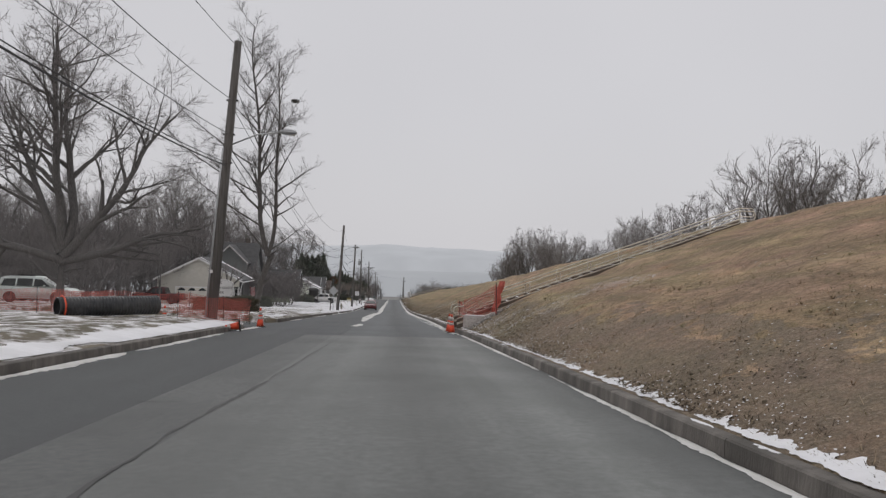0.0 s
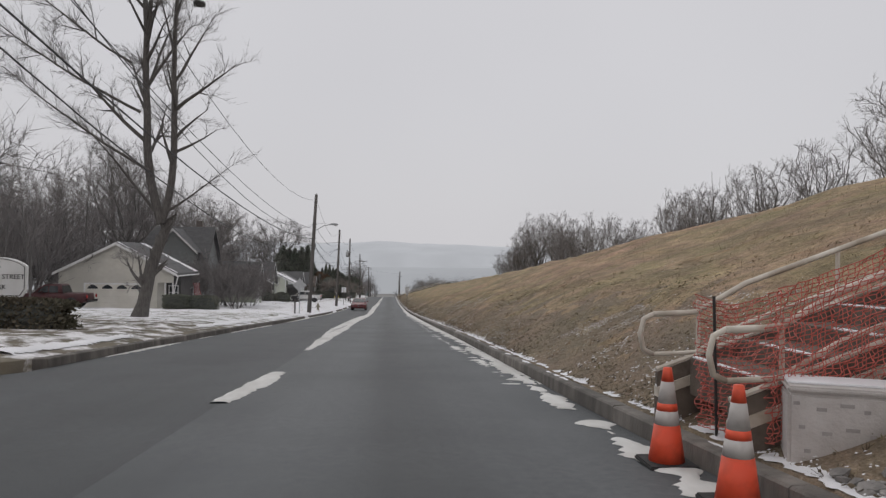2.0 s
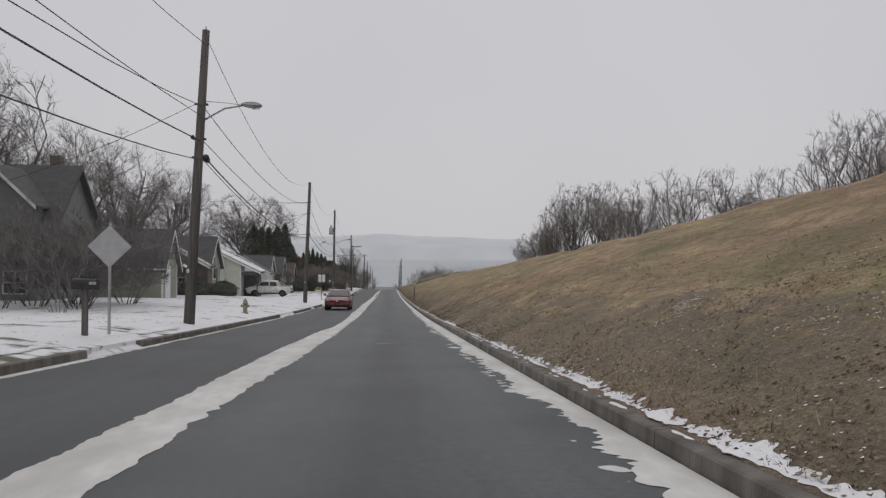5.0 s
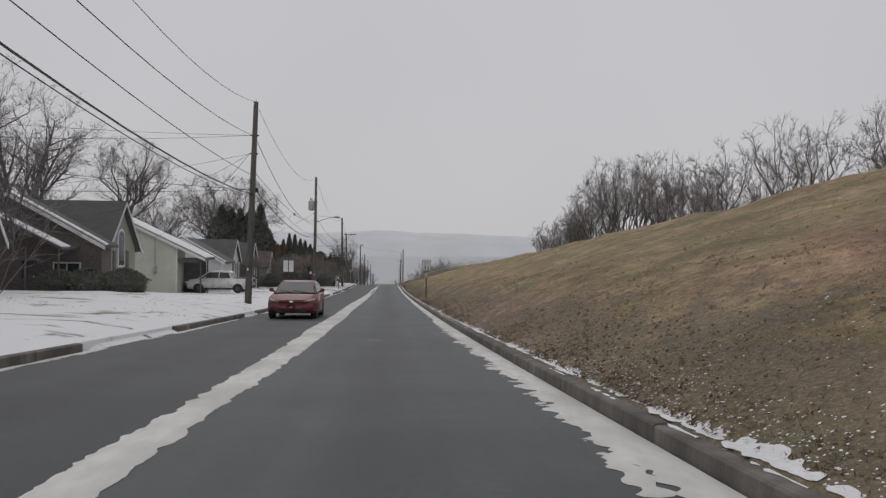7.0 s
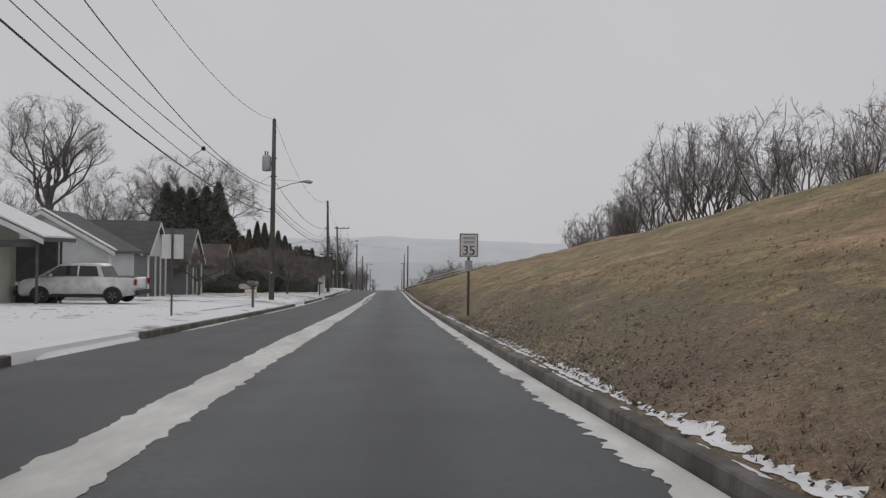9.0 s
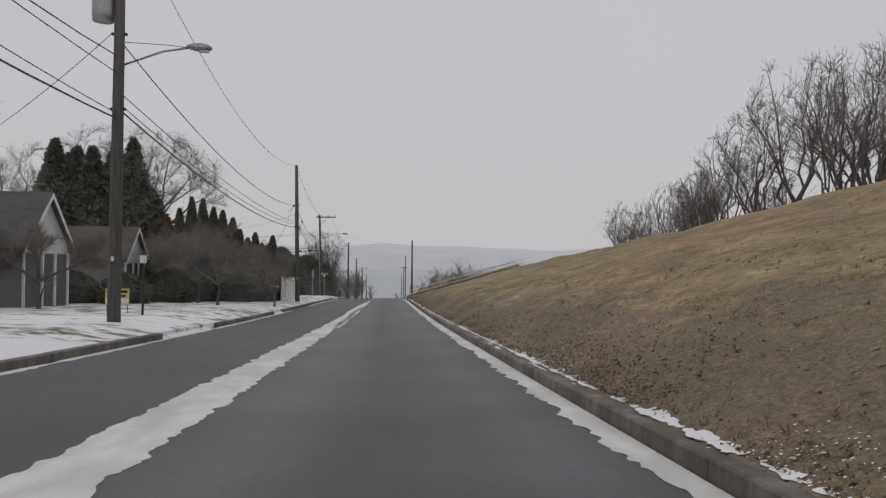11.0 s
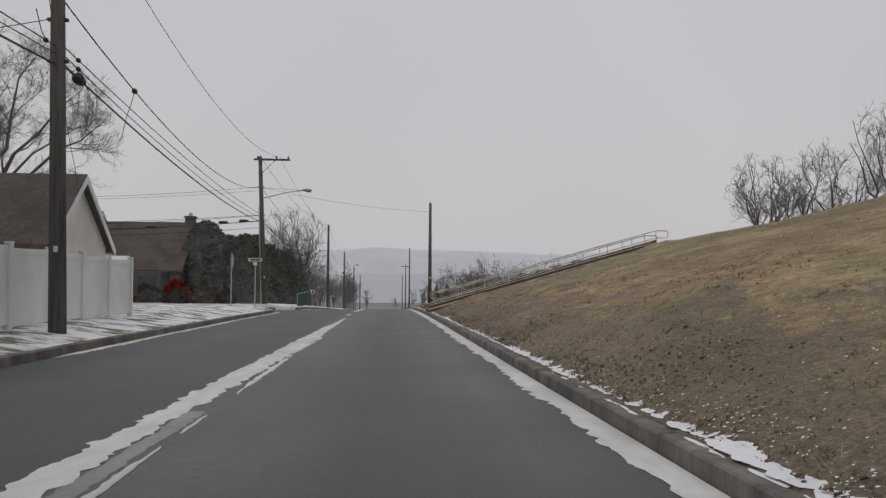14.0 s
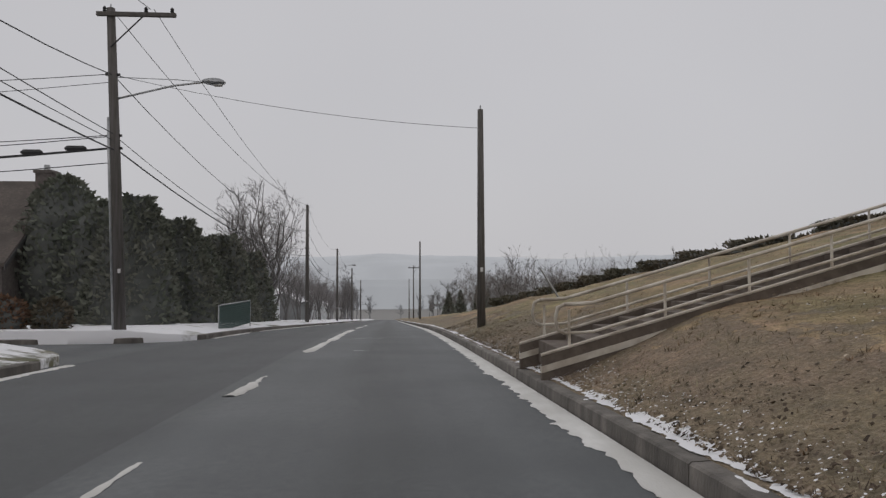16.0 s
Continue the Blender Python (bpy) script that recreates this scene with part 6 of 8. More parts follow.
# height at each end, sag and thickness, pole by pole
SPANS = {0: ((9.9, 9.9, 1.1, .010), (8.0, 8.0, 1.1, .012), (6.8, 6.8, 1.0, .011), (5.7, 5.8, .9, .013), (5.6, 5.7, .9, .022)),
         1: ((10.35, 9.03, 2.32, .010), (7.8, 6.78, 1.4, .011), (8.6, 7.09, 2.5, .012), (6.4, 6.0, 1.24, .020), (6.18, 5.4, 1.96, .016)),
         2: ((9.3, 10.06, 1.75, .010), (7.14, 8.4, .96, .013), (6.1, 6.49, .53, .012), (5.68, 5.6, .75, .024), (5.55, 5.5, .8, .013)),
         3: ((10.0, 11.35, 1.45, .010), (8.43, 7.3, 1.38, .015), (6.75, 6.85, .56, .012), (6.45, 5.8, .62, .011), (6.0, 5.67, .76, .022)),
         4: ((11.4, 10.03, 1.75, .010), (7.75, 7.12, 1.0, .015), (6.4, 5.95, .55, .012), (6.1, 5.8, .62, .011), (5.95, 5.58, .68, .022)),
         6: ((9.5, 9.7, 1.0, .010), (7.6, 7.6, 1.1, .012), (5.86, 6.2, 1.0, .011), (5.5, 5.6, .8, .022))}
for k in range(7, len(POLES) - 1):
    SPANS[k] = ((9.6, 9.5, 1.2, .010), (7.6, 7.6, 1.1, .012), (6.2, 6.2, 1.0, .011), (5.6, 5.6, .8, .022))
for k, rows in SPANS.items():
    for ha, hb, sag, r in rows:
        span(k, ha, hb, sag, r, label="thick black overhead cable" if r >= .02 else "thin black overhead wire")
span(5, 9.95, 9.5, 1.34, .010, 0, 1.1)
for ha, hb, sag, r in ((7.04, 7.59, 1.2, .015), (6.08, 5.89, .32, .012), (5.9, 5.7, .42, .011), (5.7, 5.44, .44, .022)):
    span(5, ha, hb, sag, r, label="thick black overhead cable" if r >= .02 else "thin black overhead wire")
wire(at_pole(6, 0), (2.88, 199, road_z(199) + 6.2), .25, .008)
wire(at_pole(6, 3, 1.2), (-6.0, 237.5, road_z(237.5) + 9.0), .9, .009)
gu = part("guy_guard", tubes(([(4.55, 198.7, road_z(198.7) + 2.1), (5.3, 198.7, road_z(198.7) + .9)], .03), sides=6), M_GALV)
tagged(gu, "pale guard on a slanting guy wire", "guy wire")
# cables along the second side road, with splice cases
for h_, off_, r_ in ((5.85, .1, .014), (5.5, -.1, .024), (5.1, -.2, .016), (7.4, 0, .01)):
    wire((-7.5, 199, road_z(199) + h_), (-42, 203 + off_, road_z(203) + h_ + .5), .8, r_, label="black cable along a side road")
for c_ in ((-9.93, 199.25, 5.4), (-8.67, 199.12, 5.5)):
    q_ = Vector((c_[0], c_[1], road_z(199) + c_[2]))
    ob = part("cable_splice", tubes(([q_ - Vector((.3, 0, 0)), q_ - Vector((.22, 0, 0)), q_ + Vector((.22, 0, 0)), q_ + Vector((.3, 0, 0))], [.03, .085, .085, .03]), sides=8), M_BLACKPLASTIC)
    tagged(ob, "black splice case hanging on a cable", "splice case", "cable splices")
def on_span(k, row, s):
    """A place on a hung wire, by its share of the way from pole to pole."""
    ha, hb, sag, r = row
    (xa, ya, ta, la), (xb, yb, tb, lb) = POLES[k], POLES[k + 1]
    a = Vector((xa + (ta - xa) * ha / la, ya, float(road_z(ya)) + ha))
    b = Vector((xb + (tb - xb) * hb / lb, yb, float(road_z(yb)) + hb))
    return a.lerp(b, s) - Vector((0, 0, sag * 4 * s * (1 - s)))


def wire_clamp(p, size, tail=None):
    """A dark clamp on a wire, with a curled tail of cable where one hangs from it."""
    t = thing("wire_clamp", pose(*p), "small black clamp on an overhead wire", "wire clamp", "clamps on the wires")
    bm = bmesh.new()
    bmesh.ops.create_icosphere(bm, subdivisions=2, radius=size, matrix=Matrix.Diagonal((.8, 1.3, .9, 1)))
    part("clamp", bm, M_BLACKPLASTIC, t)
    if tail:
        x, y, z = tail
        part("tail", tubes(([(0, 0, 0), (x * .2 - .05, y * .2, z * .35), (x * .6 - .02, y * .5, z * .55), (x, y, z)], .010), sides=5), M_WIRE, t)
    return t


WIRE_A, WIRE_B = (7.04, 7.59, 1.2, .015), (7.75, 7.12, 1.0, .015)
wire_clamp(on_span(3, SPANS[3][2], .5), .1, (-.5, .1, -.35))
wire_clamp(on_span(5, WIRE_A, .165), .09, (-.25, -.2, -1.3))
wire_clamp(on_span(5, (6.08, 5.89, .32, .012), .035), .06)
wire_clamp(on_span(5, (5.9, 5.7, .42, .011), .035), .06, (.1, .3, -.4))
wire_clamp(on_span(4, WIRE_B, .955), .08, (-.3, -.9, -.55))
wire_clamp(on_span(4, SPANS[4][2], .985), .06, (-.05, -.3, .5))
wire_clamp(on_span(2, SPANS[2][3], .985), .09)
wire_clamp(on_span(1, SPANS[1][3], .985), .08)
for k, row, s in ((5, (5.7, 5.44, .44, .022), .03), (3, SPANS[3][4], .02), (2, SPANS[2][3], .02)):
    q_, w_ = on_span(k, row, s), on_span(k, row, s + .014)
    ob = part("cable_splice", tubes(([q_, q_.lerp(w_, .25), q_.lerp(w_, .8), w_], [.03, .13, .1, .02]), sides=9), M_BLACKPLASTIC)
    tagged(ob, "black bell-shaped splice case on a cable", "splice case", "cable splices")
# service drops to the houses
wire(at_pole(2, 0, -.2), (-18.5, 66, road_z(66) + 4.0), .5, .009)
wire(at_pole(3, 0, -.2), (-24, 97, road_z(97) + 8.0), .3, .009)
wire(at_pole(3, 1, -.2), (-20, 99, road_z(99) + 5.6), .3, .009)
wire(at_pole(3, 2, -.2), (-27, 92, road_z(92) + 7.4), .4, .012)
wire(at_pole(3, 2, -.2), (-20, 94, road_z(94) + 5.2), .2, .011)
wire(at_pole(3, 1, -.2), (-15.6, 105, road_z(105) + 5.2), .4, .009)
wire(at_pole(3, 1, -.2), (-18, 120, road_z(120) + 4.6), .7, .009)
wire(at_pole(3, 0, -.2), (-30, 93, road_z(93) + 8.8), .4, .009)
wire(at_pole(4, 1, -.2), (-18.9, 142, road_z(142) + 4.2), .6, .009)
wire(at_pole(5, 0, -.2), (-10.3, 179, road_z(179) + 4.3), .6, .009)
wire(at_pole(5, 1, -.2), (-16, 164, road_z(164) + 4.6), .5, .009)
wire(at_pole(6, 0, -.2), (-30, 196, road_z(196) + 6.6), .5, .012)
wire(at_pole(6, 1, -.2), (-34, 200, road_z(200) + 5.2), .3, .014)
wire(at_pole(6, 2, -.2), (-34, 200.4, road_z(200) + 4.6), .35, .02, label="thick black overhead cable")
for s in (.25, .38):
    p, q = Vector(at_pole(6, 2, -.2)), Vector((-34, 200.4, road_z(200) + 4.6))
    c = p.lerp(q, s)
    ob = part("cable_splice", tubes(([c - Vector((.3, 0, .2)), c - Vector((-.3, 0, .2))], .09), sides=8), M_BLACKPLASTIC)
    tagged(ob, "black splice case hanging on a cable", "splice case", "cable splices")

# ---- houses ----
def house(name, label, x0, x1, y0, y1, eave, ridge, axis, wall, roof, over=.4, base=None, snow=None, trim=M_WHITE, ground=None, wall_to=None):
    """A gabled house; eave and ridge are heights over the road. axis: the way the ridge runs."""
    xm, ym = (x0 + x1) / 2, (y0 + y1) / 2
    g = road_z(ym) if ground is None else ground
    z0 = min(gz(max(x0, -60), y0), gz(x1, y1)) - .25
    t = thing(name, pose(xm, ym, g), label, "house")
    a, b = (x1 - x0) / 2, (y1 - y0) / 2
    zb = z0 - g
    bm = bmesh.new()
    if axis == "y":
        w = a if wall_to is None else wall_to - xm
        prism(bm, [(-a, zb), (w, zb), (w, ridge - (ridge - eave) / a * w - .02), (0, ridge - .02), (-a, eave)], -b, b)
    else:
        prism(bm, [(-b, zb), (b, zb), (b, eave), (0, ridge - .02), (-b, eave)], -a, a, "x")
    part("wall", bm, wall, t)
    half, run = (a, b) if axis == "y" else (b, a)
    sl = (ridge - eave) / half
    th = .16

    def slope(side, lift, thick, o, r):
        e = half + o
        return [(side * 0, ridge + lift), (side * e, ridge - sl * e + lift), (side * e, ridge - sl * e + lift + thick), (side * 0, ridge + lift + thick)]
    for side in (-1, 1):
        bm = bmesh.new()
        prism(bm, slope(side, .0, th, over, 0), -run - over, run + over, axis)
        part("roof", bm, roof, t)
        if snow and (snow == "both" or snow == side):
            bm = bmesh.new()
            prism(bm, slope(side, th + .002, .07, over - .02, 0), -run - over + .03, run + over - .03, axis)
            part("roof_snow", bm, M_ROOFSNOW, t, "thin snow on the roof")
    for end in (-1, 1):
        bm = bmesh.new()
        y_ = end * (run + over)
        for side in (-1, 1):
            e = half + over
            prism(bm, [(0, ridge - .12), (side * e, ridge - sl * e - .12), (side * e, ridge - sl * e + .1), (0, ridge + .1)], y_ - .02 + end * .012, y_ + .02 + end * .012, axis)
        part("bargeboard", bm, trim, t, "white gable trim boards" if trim is M_WHITE else "gable trim boards")
    t["half"], t["run"] = half, run
    return t


def window(parent, face, u0, u1, z0, z1, mull=1, frame_m=M_WHITE, name="window"):
    """A window on a wall. face: ('y', place) looks toward -y; ('x', place) looks toward +x. Local to the house."""
    axis, w = face
    bm = bmesh.new()
    f = .07
    bars = [(u0, u1, z0, z0 + f), (u0, u1, z1 - f, z1), (u0, u0 + f, z0 + f, z1 - f), (u1 - f, u1, z0 + f, z1 - f)]
    for k in range(mull):
        c = u0 + (u1 - u0) * (k + 1) / (mull + 1)
        bars.append((c - .025, c + .025, z0 + f, z1 - f))
    bars.append((u0 + f, u1 - f, (z0 + z1) / 2 - .02, (z0 + z1) / 2 + .02))
    for a0, a1, b0, b1 in bars:
        box(bm, *((a0, a1, w - .07, w + .02) if axis == "y" else (w - .02, w + .07, a0, a1)), b0, b1)
    wd = part(name, bm, frame_m, parent)
    bm = bmesh.new()
    box(bm, *((u0 + .03, u1 - .03, w - .03, w + .01) if axis == "y" else (w - .01, w + .03, u0 + .03, u1 - .03)), z0 + .03, z1 - .03)
    part("pane", bm, M_GLASS, wd)
    return wd


def door(parent, face, u0, u1, z0, z1, m=M_WHITE):
    axis, w = face
    bm = bmesh.new()
    box(bm, *((u0, u1, w - .05, w + .02) if axis == "y" else (w - .02, w + .05, u0, u1)), z0, z1, bevel=.01)
    dr = part("door", bm, m, parent)
    bm = bmesh.new()
    for b0, b1 in ((z0 + .15, z0 + (z1 - z0) * .45), (z0 + (z1 - z0) * .52, z1 - .15)):
        box(bm, *((u0 + .14, u1 - .14, w - .065, w - .045) if axis == "y" else (w + .045, w + .065, u0 + .14, u1 - .14)), b0, b1, bevel=.008)
    part("panel", bm, m, dr)
    part("door_handle", boxes((u1 - .12, u1 - .06, w - .11, w - .05, z0 + .95, z0 + 1.02) if axis == "y" else (w + .05, w + .11, u1 - .12, u1 - .06, z0 + .95, z0 + 1.02)), M_CHROME, dr)
    return dr


def garage_door(parent, w, u0, u1, z0, z1, lites=4):
    """A sectional door looking toward -y, with a row of arched lites on top."""
    bm = boxes((u0 - .12, u0, w - .06, w + .02, z0, z1 + .12), (u1, u1 + .12, w - .06, w + .02, z0, z1 + .12), (u0, u1, w - .06, w + .02, z1, z1 + .12))
    gd = part("garage_door", bm, M_WHITE, parent, "pale sectional garage door")
    rows = 4
    for k in range(rows):
        a, b = z0 + (z1 - z0) * k / rows, z0 + (z1 - z0) * (k + 1) / rows
        part("panel", boxes((u0, u1, w - .035, w + .02, a + .01, b - .006), bevel=.008), M_CREAMPANEL, gd)
    for k in range(lites):
        c = u0 + (u1 - u0) * (k + .5) / lites
        hw = (u1 - u0) / lites * .36
        bm = bmesh.new()
        zb = z1 - (z1 - z0) / rows + .14
        out = [(c - hw, zb)] + [(c + hw * math.cos(a), zb + .03 + .3 * math.sin(a) * (1 - .35 * abs(math.cos(a)))) for a in np.linspace(math.pi, 0, 9)][::1] + [(c + hw, zb)]
        prism(bm, out, w - .05, w - .03)
        part("pane", bm, M_GLASS, gd)
    return gd


M_CREAMPANEL = material("cream_panel", (.66, .64, .58), (.72, .7, .64), 2, .5, c3=(.6, .58, .52), scale3=.8)
# Dark trim paint; also used as painted shade on porch and carport walls.
M_DARKTRIM_SHADE = material("dark_trim_and_shade", (.085, .083, .082), (.12, .118, .116), 3, .6)

# cream house with the double garage
hA = house("house", "cream house with a garage and snowy gables", -26.4, -17.4, 64.9, 70.9, 3.3, 5.6, "y", M_CREAM, M_SHINGLE, over=.35, wall_to=-18.7, ground=road_z(64.9))
cA = (-21.9, 67.9)
garage_door(hA, -3.0, -24.3 - cA[0], -19.75 - cA[0], .36, 2.3)
part("gable", prism(bmesh.new(), [(-18.7 - cA[0], 2.5), (-17.45 - cA[0], 2.5), (-17.45 - cA[0], 3.26), (-18.7 - cA[0], 3.9)], -2.98, -2.85), M_CREAM, hA)
# Porch shade is put into this wall as a dark colour.
part("porch_wall", boxes((-18.69 - cA[0], -17.5 - cA[0], -.55, 2.8, -.9, 3.2)), M_DARKTRIM_SHADE, hA, "porch wall coloured dark for the shade inside")
window(hA, ("y", -.55), -18.5 - cA[0], -17.7 - cA[0], 1.0, 2.2)
for px in (-18.1, -17.5):
    part("post", tubes(([(px - cA[0], -2.9, 0), (px - cA[0], -2.9, 2.55)], .055), sides=8), M_WHITE, hA, "white porch post")
part("gutter", tubes(([(-17.02 - cA[0], -3.35, 3.06), (-17.02 - cA[0], 3.2, 3.06)], .06), ([(-17.02 - cA[0], -3.25, 3.02), (-17.4 - cA[0], -2.85, 1.8), (-17.4 - cA[0], -2.85, .2)], .045), sides=6), M_WHITE, hA)
part("wall_lamp", boxes((-19.4 - cA[0], -19.2 - cA[0], -3.15, -3.0, 1.75, 2.05), bevel=.02), M_DARKSTEEL, hA)
# snow left along both rakes of the roof
for q0, q1 in ((-3.33, -3.08), (2.35, 3.33)):
    for k in range(9):
        u0, u1 = .1 + .52 * k, .1 + .52 * (k + 1)
        n0, n1 = .12 * math.sin(k * 2.3), .12 * math.sin(k * 3.1 + 1)
        bm = prism(bmesh.new(), [(u0, 5.6 - .511 * u0 + .162), (u1, 5.6 - .511 * u1 + .162), (u1, 5.6 - .511 * u1 + .2), (u0, 5.6 - .511 * u0 + .2)], q0 + (n0 if q0 > 0 else 0), q1 + (n1 if q0 < 0 else 0))
        part("roof_snow", bm, M_ROOFSNOW, hA, "patch of thin snow on the roof edge")

# tall dark house behind, with a front gable
hB = house("house", "tall dark grey house with a white-edged gable", -25.4, -19.3, 80.5, 90, 3.4, 8.8, "x", M_GREYSIDE, M_SHINGLE, over=.4, trim=M_DARKTRIM_SHADE)
bm = bmesh.new()
prism(bm, [(-2.0, 5.0), (2.35, 5.0), (2.35, 6.4), (.15, 8.45), (-2.0, 6.5)], -3.9, 0)
part("dormer_wall", bm, M_GREYSIDE, hB)
for s in (-1, 1):
    part("dormer_roof", prism(bmesh.new(), [(.15, 8.47), (.15 + s * 2.5, 6.1), (.15 + s * 2.5, 6.25), (.15, 8.65)], -4.2, .2), M_SHINGLE, hB)
    part("bargeboard", prism(bmesh.new(), [(.15, 8.37), (.15 + s * 2.5, 6.0), (.15 + s * 2.5, 6.22), (.15, 8.61)], -4.25, -4.21), M_WHITE, hB, "white gable trim boards")
part("chimney", boxes((1.35, 1.95, .3, 1.0, 8.0, 9.6)), M_BRICKSIDE, hB)
window(hB, ("y", -4.75), -2.5, -1.2, 1.3, 2.6)
window(hB, ("y", -4.75), 1.2, 2.5, 1.3, 2.6)

# sage garage with a white door on its gable end
hS = house("shed", "sage green garage with a dark roof", -21.9, -15.0, 88.6, 91.9, 3.0, 5.35, "x", M_SAGE, M_SHINGLE, over=.3)
tagged(hS, category="shed")
door(hS, ("x", 3.45), -1.05, -.1, .75, 2.85)
part("door_frame", boxes((3.42, 3.49, -1.15, -1.05, .7, 2.95), (3.42, 3.49, -.1, 0, .7, 2.95), (3.42, 3.49, -1.05, -.1, 2.85, 2.95)), M_WHITE, hS)
for y_ in (-1.61, 1.61):
    part("corner_board", boxes((3.38, 3.47, y_ - .06, y_ + .06, .4, 3.0)), M_WHITE, hS)
part("gutter", tubes(([(-3.8, -2.0, 2.78), (3.8, -2.0, 2.78)], .06), sides=6), M_WHITE, hS)
part("vent", boxes((3.44, 3.5, -.15, .15, 3.9, 4.3)), M_DARKTRIM_SHADE, hS)

# dark house with an arched window
hC = house("house", "dark brown house with an arched gable window", -31, -16.4, 106.5, 111.6, 3.45, 6.1, "x", M_BRICKSIDE, M_SHINGLE, over=.35, trim=M_WHITESIDE)
bm = bmesh.new()
prism(bm, [(-.55, 2.2), (.55, 2.2), (.55, 4.0)] + [(.55 * math.cos(a), 4.0 + .55 * math.sin(a)) for a in np.linspace(.3, math.pi - .3, 7)] + [(-.55, 4.0)], 7.29, 7.37, "x")
wd = part("window", bm, M_WHITE, hC)
bm = bmesh.new()
prism(bm, [(-.45, 2.3), (.45, 2.3), (.45, 3.9)] + [(.45 * math.cos(a), 3.95 + .45 * math.sin(a)) for a in np.linspace(.3, math.pi - .3, 7)] + [(-.45, 3.9)], 7.35, 7.385, "x")
part("pane", bm, M_GLASS, wd)
part("gable_wall", prism(bmesh.new(), [(-2.53, .4), (2.53, .4), (2.53, 3.4), (0, 5.95), (-2.53, 3.4)], 7.27, 7.312, "x"), M_SAGE, hC, "sage green gable boards")
part("gutter", tubes(([(7.4, -2.95, 3.1), (7.65, -2.95, 3.1)], .1), ([(7.4, 2.95, 3.1), (7.72, 2.95, 3.1)], .1), sides=6), M_WHITE, hC)
for s in (-1, 1):
    part("shutter", boxes((7.3, 7.36, s * 1.1 - .2, s * 1.1 + .2, 1.2, 3.2)), M_DARKTRIM_SHADE, hC)
hC2 = house("house_wing", "low dark wing with snow along its eaves", -26.0, -16.0, 105.0, 106.45, 3.4, 6.15, "y", M_BRICKSIDE, M_SHINGLE, over=.3)
part("roof_snow", prism(bmesh.new(), [(0, 6.314), (5.3, 3.4), (5.3, 3.48), (0, 6.394)], -1.02, -.55), M_ROOFSNOW, hC2, "line of snow along the roof edge")
door(hC2, ("y", -.725), .6, 1.5, .6, 2.7, M_DARKTRIM_SHADE)
part("door_glass", boxes((.75, 1.35, -.8, -.775, 1.5, 2.45)), M_GLASS, hC2)
window(hC2, ("y", -.725), 2.4, 3.9, 1.2, 2.4)
part("porch_roof", prism(bmesh.new(), [(-.4, 5.2), (3.8, 3.12), (3.8, 3.25), (-.4, 5.33)], -3.0, -.7), M_SHINGLE, hC2, "dark porch roof")
part("roof_snow", prism(bmesh.new(), [(-.4, 5.332), (3.8, 3.252), (3.8, 3.32), (-.4, 5.4)], -2.98, -1.9), M_ROOFSNOW, hC2, "snow on the porch roof")
for px in (-.2, 1.9, 3.6):
    part("post", tubes(([(px, -2.85, .3), (px, -2.85, 3.2)], .06), sides=8), M_WOODPOLE, hC2)

# pale green house with a carport
hD = house("house", "pale green house with snow on its roof", -26.6, -14.2, 120, 122.4, 3.15, 6.1, "y", M_PALEGREEN, M_SHINGLE, over=.35, snow="both", wall_to=-16.1, ground=road_z(120))
part("carport_beam", boxes((4.3, 6.15, -1.15, -1.0, 2.75, 3.05)), M_DARKTRIM_SHADE, hD)
for py in (-1.1, 1.1):
    part("post", tubes(([(6.1, py, 0), (6.1, py, 3.0)], .06), sides=8), M_DARKTRIM_SHADE, hD, "thin dark carport post")
part("corner_board", boxes((4.27, 4.37, -1.23, -1.13, .5, 3.9)), M_WHITE, hD)
part("meter", boxes((2.6, 2.85, -1.32, -1.2, 1.9, 2.4), bevel=.02), M_GALV, hD)
part("pipe", tubes(([(2.72, -1.26, 2.4), (2.72, -1.26, 4.6)], .03), sides=6), M_GALV, hD)
# Back of the open carport, coloured dark to give the recess its shade.
part("carport_wall", boxes((4.3, 6.0, .9, 1.1, .2, 3.1)), M_DARKTRIM_SHADE, hD)

hE = house("house", "white gabled house with snow along its roof", -21.52, -14.64, 129, 132.6, 3.14, 5.1, "y", M_WHITESIDE, M_SHINGLE, over=.35)
part("roof_snow", prism(bmesh.new(), [(0, 5.265), (3.77, 3.117), (3.77, 3.18), (0, 5.33)], -2.13, -1.75), M_ROOFSNOW, hE, "line of snow along the roof edge")
window(hE, ("y", -1.8), -1.4, .2, 1.5, 2.7)
part("corner_board", boxes((3.36, 3.47, -1.83, -1.73, .4, 3.1)), M_WHITE, hE)


def road_gable(name, label, x0, x1, y0, y1, eave, ridge, roof):
    """A low house with a pale gable toward the road, and dark doors between white posts below it."""
    t = house(name, label, x0, x1, y0, y1, eave, ridge, "x", M_GREYSIDE, roof, over=.3)
    a, b = (x1 - x0) / 2, (y1 - y0) / 2
    part("gable_wall", prism(bmesh.new(), [(-b, eave - .35), (b, eave - .35), (b, eave), (0, ridge - .05), (-b, eave)], a - .03, a + .02, "x"), M_WHITESIDE, t, "white gable boards")
    part("lower_wall", boxes((a - .02, a + .03, -b + .1, b - .1, .4, eave - .4)), M_DARKTRIM_SHADE, t, "dark doors under the gable")
    for u in (-b + .1, -b * .2, b * .35, b - .1):
        part("post", boxes((a + .02, a + .12, u - .07, u + .07, .2, eave - .35), bevel=.01), M_WHITE, t, "white porch post")
    return t


